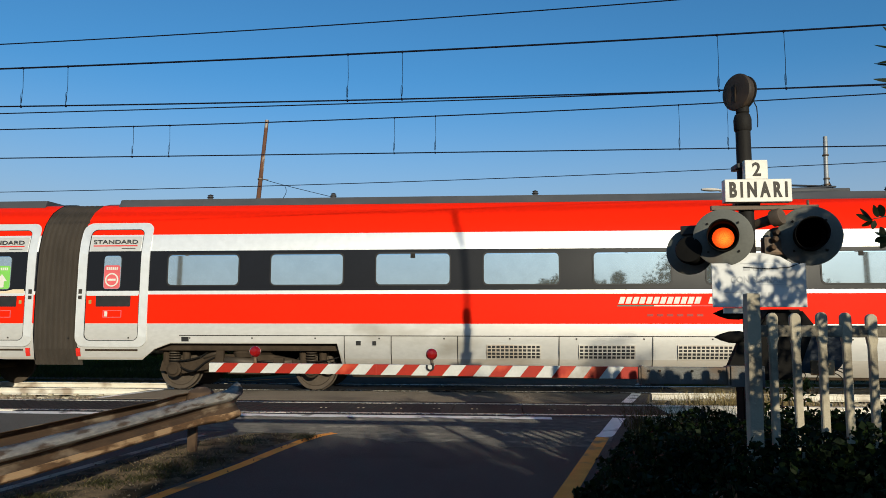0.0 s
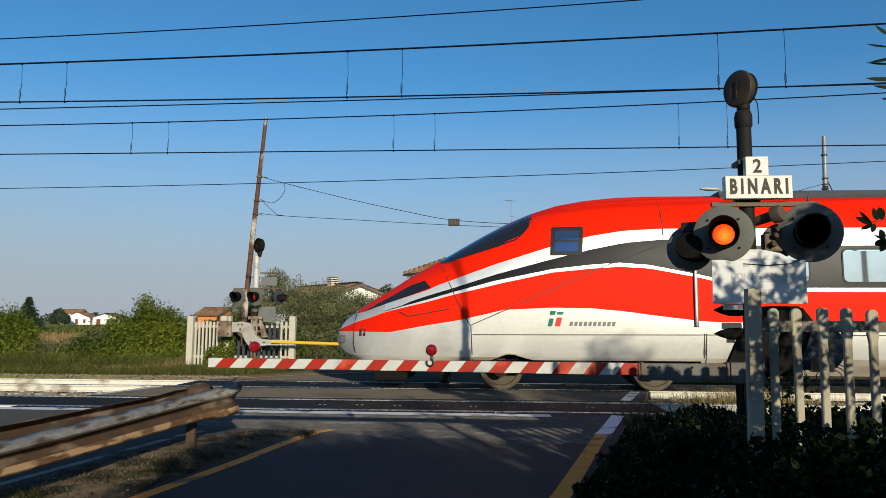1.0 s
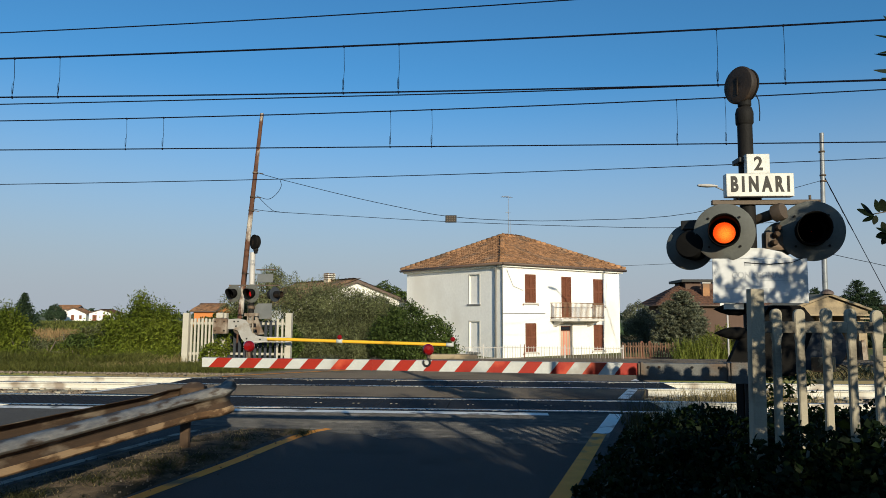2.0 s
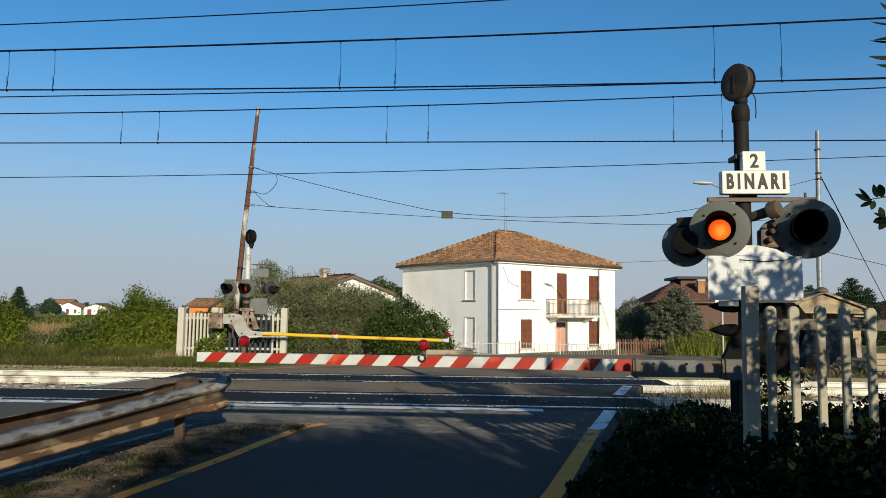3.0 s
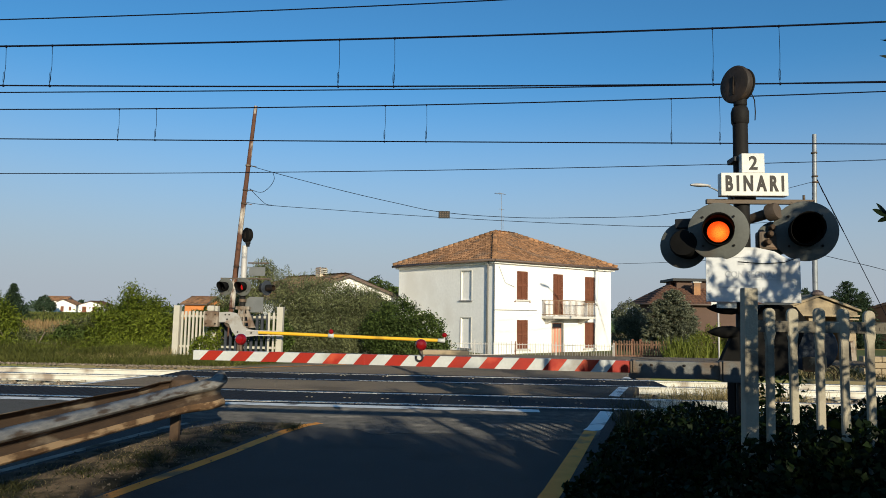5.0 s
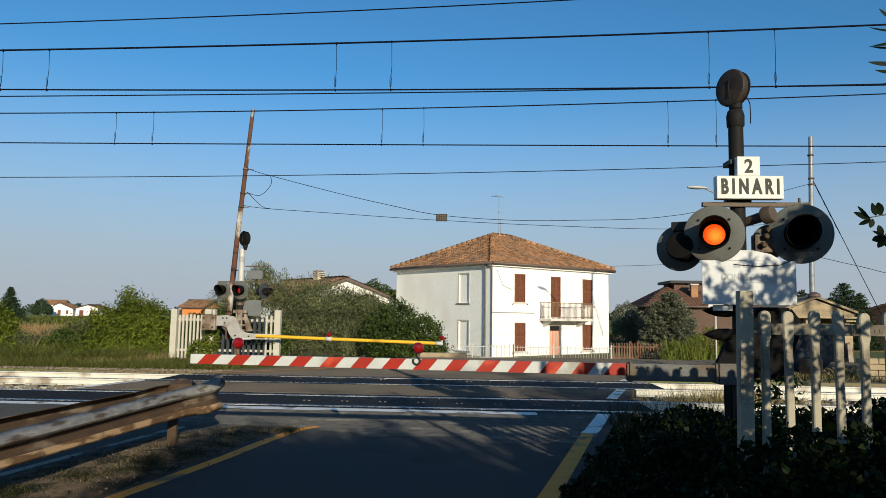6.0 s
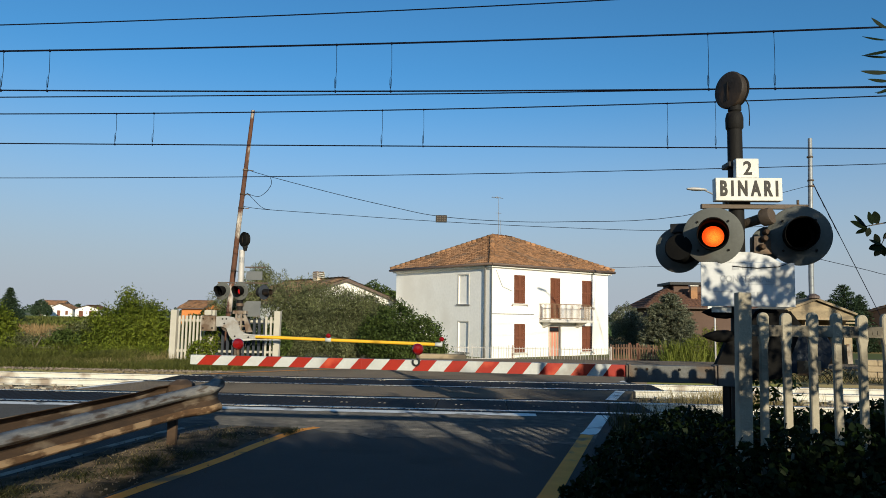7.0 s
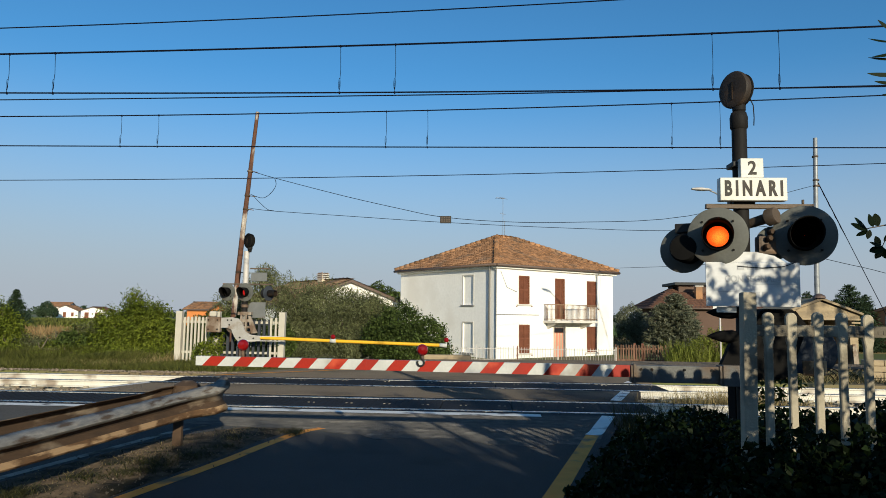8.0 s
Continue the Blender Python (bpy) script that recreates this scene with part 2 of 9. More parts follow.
    "tile": surface("tile", (0.35, 0.185, 0.088), (0.25, 0.135, 0.07), 2.2, 0.9, fine=9, bump=0.2, c3=(0.19, 0.12, 0.075), spots=0.3, random_object=0.08, island=0.42),
    "tile_old": surface("tile_old", (0.36, 0.215, 0.115), (0.25, 0.155, 0.09), 1.2, 0.9, fine=9, bump=0.2, c3=(0.15, 0.11, 0.075), spots=0.4, island=0.3),
    "arm_steel": surface("arm_steel", (0.115, 0.115, 0.110), (0.075, 0.074, 0.072), 5.0, 0.6, metal=0.1, bump=0.2, fine=70, spec=0.3, c3=(0.10, 0.065, 0.04), spots=0.3),
    "kerb_worn": surface("kerb_worn", (0.31, 0.285, 0.24), (0.2, 0.18, 0.15), 5.0, 0.9, bump=0.4, fine=70, spec=0.1, c3=(0.07, 0.06, 0.045), spots=0.4),
    "rust_pole": surface("rust_pole", (0.15, 0.065, 0.035), (0.07, 0.038, 0.028), 3.0, 0.85, bump=0.5, fine=24, c3=(0.50, 0.45, 0.38), spots=0.3, stretch=(2.5, 2.5, 1.0)),
    "asphalt_worn": surface("asphalt_worn", (0.036, 0.035, 0.034), (0.125, 0.117, 0.107), 6.0, 0.95, bump=1.0, dusty=1.0, fine=42, spec=0.1, c3=(0.17, 0.155, 0.138), spots=0.1),
    "cab_blue": surface("cab_blue", (0.16, 0.24, 0.40), (0.13, 0.2, 0.34), 1.0, 0.08, metal=0.85, fine=3, rvar=0.01),
    "letter_mid": surface("letter_mid", (0.13, 0.14, 0.15), (0.2, 0.21, 0.22), 20.0, 0.6, fine=90),
    "pebble": surface("pebble", (0.09, 0.07, 0.05), (0.17, 0.14, 0.105), 6.0, 0.95, fine=28, spec=0.1, island=0.5),
    "tile_dark": surface("tile_dark", (0.17, 0.085, 0.052), (0.12, 0.065, 0.045), 1.2, 0.9, fine=9, island=0.25),
    "shutter": surface("shutter", (0.20, 0.075, 0.040), (0.14, 0.052, 0.030), 3.0, 0.6, fine=20),
    "gutter": surface("gutter", (0.11, 0.075, 0.06), (0.15, 0.11, 0.09), 3.0, 0.5, fine=20),
    "pipe_grey": surface("pipe_grey", (0.30, 0.29, 0.28), (0.24, 0.23, 0.22), 3.0, 0.5, metal=0.2, fine=20),
    "stone_trim": surface("stone_trim", (0.66, 0.62, 0.55), (0.56, 0.53, 0.48), 2.0, 0.85, fine=20),
    "rail_iron": surface("rail_iron", (0.30, 0.19, 0.11), (0.22, 0.14, 0.085), 4.0, 0.6, fine=30),
    "arm_grey": surface("arm_grey", (0.40, 0.385, 0.36), (0.30, 0.28, 0.25), 5.0, 0.6, metal=0.1, bump=0.2, fine=40, c3=(0.20, 0.14, 0.09), spots=0.22),
    "clamp_tan": surface("clamp_tan", (0.33, 0.28, 0.22), (0.24, 0.19, 0.145), 6.0, 0.65, metal=0.1, bump=0.2, fine=40, c3=(0.13, 0.085, 0.055), spots=0.35),
    "iron_light": surface("iron_light", (0.55, 0.52, 0.48), (0.46, 0.43, 0.4), 4.0, 0.6, metal=0.1, fine=30),
    "curtain_red": surface("curtain_red", (0.55, 0.16, 0.10), (0.68, 0.36, 0.27), 14.0, 0.8, fine=40, stretch=(1, 1, 0.02)),
    "wood_fence": surface("wood_fence", (0.20, 0.112, 0.068), (0.14, 0.078, 0.05), 3.0, 0.8, fine=30, random_object=0.3),
    "bark": surface("bark", (0.13, 0.10, 0.075), (0.19, 0.15, 0.115), 4.0, 0.95, bump=0.6, fine=25, stretch=(2, 2, 0.4)),
    # plants
    "leaf_olive": foliage("leaf_olive", (0.054, 0.063, 0.027), (0.172, 0.180, 0.084), 0.75, 0.1),
    "leaf_dark": foliage("leaf_dark", (0.032, 0.050, 0.012), (0.075, 0.102, 0.024), 0.65, 0.12),
    "leaf_green": foliage("leaf_green", (0.048, 0.070, 0.008), (0.165, 0.192, 0.022), 0.65, 0.15),
    "leaf_yellow": foliage("leaf_yellow", (0.075, 0.095, 0.014), (0.21, 0.23, 0.045), 0.6, 0.15),
    "leaf_conifer": foliage("leaf_conifer", (0.03, 0.05, 0.028), (0.05, 0.075, 0.04), 0.35, 0.1),
    "leaf_blue": foliage("leaf_blue", (0.064, 0.074, 0.046), (0.205, 0.212, 0.145), 0.6, 0.08),
    # far darker than living leaves: deep shade is put into this green
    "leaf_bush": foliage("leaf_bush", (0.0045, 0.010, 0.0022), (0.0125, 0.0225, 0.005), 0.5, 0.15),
    "leaf_weed": foliage("leaf_weed", (0.018, 0.021, 0.008), (0.060, 0.058, 0.022), 0.6, 0.12),
    "grass": foliage("grass", (0.046, 0.056, 0.011), (0.110, 0.110, 0.028), 0.75, 0.12),
    "grass_dry": foliage("grass_dry", (0.22, 0.165, 0.07), (0.30, 0.24, 0.12), 0.5, 0.15),
    "wire": surface("wire", (0.003, 0.004, 0.009), (0.004, 0.005, 0.012), 6.0, 0.9, fine=60, spec=0.08),
    # dull black of hoods and housings; elsewhere shade put into the colour
    "soot": surface("soot", (0.007, 0.007, 0.007), (0.013, 0.012, 0.011), 6.0, 0.8, fine=60, spec=0.04),
    "crop_tan": foliage("crop_tan", (0.19, 0.125, 0.055), (0.25, 0.17, 0.08), 0.4, 0.1),
    "flower": surface("flower", (0.42, 0.40, 0.27), None, 9.0, 0.8),
}


def ground_material():
    """Verge, meadow and crop strips, changing across the plain."""
    m = surface("ground", (0.11, 0.13, 0.04), (0.16, 0.15, 0.06), 0.35, 0.95, bump=0.6, fine=9, spec=0.1, c3=(0.17, 0.135, 0.08), spots=0.35)
    t = m.node_tree
    n, ln = t.nodes, t.links
    b = n["Principled BSDF"]
    old = b.inputs["Base Color"].links[0].from_socket
    co = n.new("ShaderNodeTexCoord")
    sp = n.new("ShaderNodeSeparateXYZ")
    ln.new(co.outputs["Object"], sp.inputs[0])
    mr = n.new("ShaderNodeMapRange")
    mr.inputs[1].default_value, mr.inputs[2].default_value = 0.0, 400.0
    ln.new(sp.outputs["Y"], mr.inputs[0])
    cr = n.new("ShaderNodeValToRGB")
    cr.color_ramp.interpolation = "CONSTANT"
    e = cr.color_ramp.elements
    e[0].position, e[0].color = 0.0, (0.13, 0.15, 0.05, 1)
    e[1].position, e[1].color = 0.14, (0.42, 0.29, 0.11, 1)
    for p, c in ((0.225, (0.19, 0.26, 0.06, 1)), (0.42, (0.16, 0.22, 0.07, 1)), (0.6, (0.15, 0.16, 0.09, 1))):
        x = e.new(p)
        x.color = c
    ln.new(mr.outputs[0], cr.inputs[0])
    fac = n.new("ShaderNodeMapRange")
    fac.inputs[1].default_value, fac.inputs[2].default_value, fac.inputs[4].default_value = 40.0, 60.0, 0.85
    ln.new(sp.outputs["Y"], fac.inputs[0])
    mx = n.new("ShaderNodeMix")
    mx.data_type = "RGBA"
    ln.new(fac.outputs[0], mx.inputs[0])
    ln.new(old, mx.inputs[6])
    ln.new(cr.outputs[0], mx.inputs[7])
    ln.new(mx.outputs[2], b.inputs["Base Color"])
    return m


M["ground"] = ground_material()


# ---- mesh tools ----
def thing(name, place=(0, 0, 0), turn=0.0, label="", category="", group="", kind=""):
    ob = new(name)
    ob.empty_display_size = 0.2
    ob.matrix_basis = pose(*place, 0, 0, turn)
    return tagged(ob, label, category, group, kind)


def part(name, bm, material, parent=None, label="", smooth=False, place=None):
    """Links a bmesh as one mesh object, under a thing or a part."""
    me = bpy.data.meshes.new(name)
    bm.normal_update()
    bm.to_mesh(me)
    bm.free()
    return linked(name, me, material, parent, label, smooth, place)


def linked(name, me, material, parent=None, label="", smooth=False, place=None):
    for x in material if isinstance(material, (list, tuple)) else [material]:
        me.materials.append(M[x])
    if smooth:
        me.shade_smooth()
        me.set_sharp_from_angle(angle=radians(38))
    ob = new(name, me)
    ob.parent = parent
    if place is not None:
        ob.matrix_basis = place
    return tagged(ob, label)


def piece(name, me, parent, place):
    """One more object on a mesh that its like share."""
    ob = new(name, me)
    ob.parent = parent
    ob.matrix_basis = place
    return ob


def box(bm, x0, x1, y0, y1, z0, z1, m=0, bevel=0.0):
    v = [bm.verts.new((x, y, z)) for z in (z0, z1) for x, y in ((x0, y0), (x1, y0), (x1, y1), (x0, y1))]
    fs = []
    for q in ((3, 2, 1, 0), (4, 5, 6, 7), (0, 1, 5, 4), (1, 2, 6, 5), (2, 3, 7, 6), (3, 0, 4, 7)):
        f = bm.faces.new([v[i] for i in q])
        f.material_index = m
        fs.append(f)
    if bevel:
        es = list({e for f in fs for e in f.edges})
        bmesh.ops.bevel(bm, geom=es, offset=bevel, segments=2, affect="EDGES", profile=0.6, clamp_overlap=True)
    return bm


def boxed(x0, x1, y0, y1, z0, z1, bevel=0.0):
    return box(bmesh.new(), x0, x1, y0, y1, z0, z1, 0, bevel)


def ring(bm, centre, a, b, r, n):
    return [bm.verts.new(centre + (a * math.cos(k * math.tau / n) + b * math.sin(k * math.tau / n)) * r) for k in range(n)]


def tube(bm, pts, r, n=8, m=0, caps=True):
    """A round bar along points; r is one radius or one for each point."""
    pts = [Vector(p) for p in pts]
    rs = list(r) if isinstance(r, (list, tuple)) else [r] * len(pts)
    last = None
    first = None
    up = None
    for i, p in enumerate(pts):
        d = (pts[min(i + 1, len(pts) - 1)] - pts[max(i - 1, 0)]).normalized()
        if up is None:
            up = Vector((0, 0, 1)) if abs(d.z) < 0.9 else Vector((1, 0, 0))
        a = d.cross(up).normalized()
        up = a.cross(d).normalized()
        now = ring(bm, p, a, up, rs[i], n)
        if last:
            for k in range(n):
                f = bm.faces.new((last[k], last[(k + 1) % n], now[(k + 1) % n], now[k]))
                f.material_index = m
                f.smooth = True
        first = first or now
        last = now
    if caps:
        bm.faces.new(first[::-1]).material_index = m
        bm.faces.new(last).material_index = m
    return bm


def tubed(pts, r, n=8):
    return tube(bmesh.new(), pts, r, n)


def lathe(bm, profile, way=(0, 0, 1), at=(0, 0, 0), n=24, m=0):
    """A turned body: (radius, height) pairs along an axis."""
    turn = Vector((0, 0, 1)).rotation_difference(Vector(way)).to_matrix()
    a, b, c, at = turn @ Vector((1, 0, 0)), turn @ Vector((0, 1, 0)), turn @ Vector((0, 0, 1)), Vector(at)
    last = None
    for r, h in profile:
        now = ring(bm, at + c * h, a, b, max(r, 0.0005), n)
        if last:
            for k in range(n):
                f = bm.faces.new((last[k], last[(k + 1) % n], now[(k + 1) % n], now[k]))
                f.material_index = m
        last = now
    return bm


def lathed(profile, way=(0, 0, 1), at=(0, 0, 0), n=24):
    return lathe(bmesh.new(), profile, way, at, n)


def prism(bm, outline, depth, axis="y", m=0):
    """An outline of (u, z) or (x, y) points pushed through a depth (d0, d1)."""
    put = {"y": lambda u, v, d: (u, d, v), "x": lambda u, v, d: (d, u, v), "z": lambda u, v, d: (u, v, d)}[axis]
    lo = [bm.verts.new(put(u, v, depth[0])) for u, v in outline]
    hi = [bm.verts.new(put(u, v, depth[1])) for u, v in outline]
    k = len(outline)
    fs = [bm.faces.new(lo), bm.faces.new(hi[::-1])]
    for i in range(k):
        fs.append(bm.faces.new((lo[i], hi[i], hi[(i + 1) % k], lo[(i + 1) % k])))
    for f in fs:
        f.material_index = m
    bmesh.ops.recalc_face_normals(bm, faces=fs)
    return bm


def prismed(outline, depth, axis="y"):
    return prism(bmesh.new(), outline, depth, axis)


def lerp(table, x):
    return float(np.interp(x, [a for a, _ in table], [b for _, b in table]))


def words(name, text, size, place, material, parent, label="", squash=1.0, bold=0.0, space=1.0):
    """Letters of the built-in font as a thin mesh, standing upright and facing -y."""
    cu = bpy.data.curves.new(name, "FONT")
    cu.body, cu.size, cu.extrude, cu.align_x, cu.align_y = text, size, 0.002, "CENTER", "CENTER"
    cu.resolution_u, cu.offset, cu.space_character = 4, bold * size, space
    tmp = bpy.data.objects.new(name, cu)
    me = bpy.data.meshes.new_from_object(tmp)
    bpy.data.objects.remove(tmp)
    me.transform(Matrix.Diagonal((squash, 1, 1, 1)))
    me.transform(pose(0, 0, 0, 90))
    return linked(name, me, material, parent, label, False, pose(*place))


def flowing(pts, n=5):
    """A smooth line through points."""
    pts = [Vector(p) for p in pts]
    out = []
    for i in range(len(pts) - 1):
        a, b, c, d = pts[max(i - 1, 0)], pts[i], pts[i + 1], pts[min(i + 2, len(pts) - 1)]
        for k in range(n):
            t = k / n
            out.append(0.5 * (2 * b + (c - a) * t + (2 * a - 5 * b + 4 * c - d) * t * t + (3 * b - a - 3 * c + d) * t ** 3))
    return out + [pts[-1]]


rng = np.random.default_rng(7)


def leaf_mesh(name, blobs, count, size, slim=0.5, hang=0.0, shell=0.55, clump=0):
    """Many single leaves in a cloud of ellipsoids (x, y, z, rx, ry, rz), denser towards the outside."""
    w = np.array([b[3] * b[4] + b[4] * b[5] + b[3] * b[5] for b in blobs])
    pick = rng.choice(len(blobs), count, p=w / w.sum())
    B = np.array(blobs)[pick]
    d = rng.normal(size=(count, 3))
    d /= np.linalg.norm(d, axis=1)[:, None]
    rad = shell + (1 - shell) * rng.random(count) ** 0.7
    bump_ = 1 + 0.16 * np.sin(d[:, 0] * 7 + pick) * np.cos(d[:, 2] * 6 + pick * 2)
    c = B[:, :3] + d * B[:, 3:] * (rad * bump_)[:, None]
    if clump:
        # leaves gather on twigs, with gaps between them
        own = np.random.default_rng(count)
        twig = own.integers(0, max(count // clump, 1), count)
        c, d = c[twig] + own.normal(size=(count, 3)) * size * 1.05, d[twig]
    a = rng.normal(size=(count, 3))
    a[:, 2] -= hang
    a /= np.linalg.norm(a, axis=1)[:, None]
    nrm = d * 0.8 + rng.normal(size=(count, 3)) * 0.7
    s = np.cross(a, nrm)
    s /= np.linalg.norm(s, axis=1)[:, None] + 1e-9
    L = size * (0.6 + 0.8 * rng.random(count))[:, None]
    up = np.cross(s, a) * L * 0.15
    v = np.stack([c - a * L * 0.5, c + s * L * 0.5 * slim + up, c + a * L * 0.5, c - s * L * 0.5 * slim + up], axis=1).reshape(-1, 3)
    return quads(name, v)


def quads(name, v):
    me = bpy.data.meshes.new(name)
    k = len(v) // 4
    me.vertices.add(len(v))
    me.vertices.foreach_set("co", np.ascontiguousarray(v, dtype=np.float32).ravel())
    me.loops.add(4 * k)
    me.loops.foreach_set("vertex_index", np.arange(4 * k, dtype=np.int32))
    me.polygons.add(k)
    me.polygons.foreach_set("loop_start", np.arange(0, 4 * k, 4, dtype=np.int32))
    me.update(calc_edges=True)
    me.validate()
    return me


def blades(name, count, where, height, width=0.012, lean=0.4):
    """Grass blades: thin quads on places drawn by where(count) -> x, y, z."""
    p = where(count)
    h = height * (0.5 + rng.random(count))[:, None]
    az = rng.random(count) * math.tau
    side = np.stack([np.cos(az), np.sin(az), np.zeros(count)], 1) * width
    tip = np.stack([rng.normal(size=count) * lean, rng.normal(size=count) * lean, np.ones(count)], 1) * h
    v = np.stack([p - side, p + side, p + side * 0.25 + tip, p - side * 0.25 + tip], axis=1).reshape(-1, 3)
    return quads(name, v)


# ---- the ground ----
NEAR, FAR, HALF = 12.47, 16.18, 0.71  # the tracks' middle lines and half their gauge


def road_right(y):
    return 1.62 + 0.267 * (y - 9.7)


def hump(x, y):
    """Grown-over heaps of earth in the verge beyond the tracks."""
    rise = min(max((y - 19.2) / 1.8, 0), 1) * min(max((-9.9 - x) / 0.9, 0), 1)
    return rise * max(0.0, 0.20 + 0.30 * noise.noise(Vector((x * 0.55 + 3.1, y * 0.8, 0.4))))


def land(x, y):
    """Height of the bare ground: the line lies on a low bank above the plain."""
    z = -0.05
    if 10.6 < y < 18.4:
        z = -0.27
    elif y >= 18.4:
        z = -0.06 - 0.85 * min(max((y - 23.5) / 14.0, 0), 1) ** 1.2
    elif y < -20:
        z = -0.05
    if -19 < x < -9.9 and 19 < y < 23:
        z += hump(x, y)
    if abs(x) < 80 and -30 < y < 80:
        z += 0.03 * noise.noise(Vector((x * 0.7, y * 0.7, 0)))
    return z


def stones(name, at, r):
    """Many small uneven stones at given places."""
    k = len(at)
    base = np.array([(1, 0, 0), (-1, 0, 0), (0, 1, 0), (0, -1, 0), (0, 0, 1), (0, 0, -1)], float)
    pts = base[None] * (r[:, None, None] * rng.uniform(0.6, 1.25, (k, 6, 1)))
    ang = rng.random(k) * math.tau
    tilt = rng.normal(size=k) * 0.8
    ca, sa, ct, st = np.cos(ang)[:, None], np.sin(ang)[:, None], np.cos(tilt)[:, None], np.sin(tilt)[:, None]
    u, v, w = pts[..., 0], pts[..., 1] * ct - pts[..., 2] * st, pts[..., 1] * st + pts[..., 2] * ct
    V = (np.stack([u * ca - v * sa, u * sa + v * ca, w], -1) + np.asarray(at)[:, None, :]).reshape(-1, 3)
    tri = np.array([(0, 2, 4), (2, 1, 4), (1, 3, 4), (3, 0, 4), (2, 0, 5), (1, 2, 5), (3, 1, 5), (0, 3, 5)])
    me = bpy.data.meshes.new(name)
    me.from_pydata(V.tolist(), [], (tri[None] + (np.arange(k) * 6)[:, None, None]).reshape(-1, 3).tolist())
    return me


def build_ground():
    xs = sorted({*np.arange(-30, 30.1, 0.75), *np.linspace(-80, -30, 20), *np.linspace(30, 80, 20), -3000, -1200, -500, -250, -140, 140, 250, 500, 1200, 3000})
    ys = sorted({*np.arange(-12, 45.1, 0.6), 10.58, 10.62, 18.38, 18.42, *np.linspace(45, 90, 16), -3000, -800, -200, -60, -25, 120, 180, 260, 400, 700, 1500, 3000})
    bm = bmesh.new()
    grid = [[bm.verts.new((x, y, land(x, y))) for x in xs] for y in ys]
    for j in range(len(ys) - 1):
        for i in range(len(xs) - 1):
            bm.faces.new((grid[j][i], grid[j][i + 1], grid[j + 1][i + 1], grid[j + 1][i]))
    tagged(part("ground", bm, "ground", None, smooth=True), "green and dry meadow, verge and far crop fields", "ground", kind="structure")


def slab(name, outline, z0, z1, material, label):
    ob = part(name, prismed(outline, (z0, z1), "z"), material)
    return tagged(ob, label, "road", kind="structure")


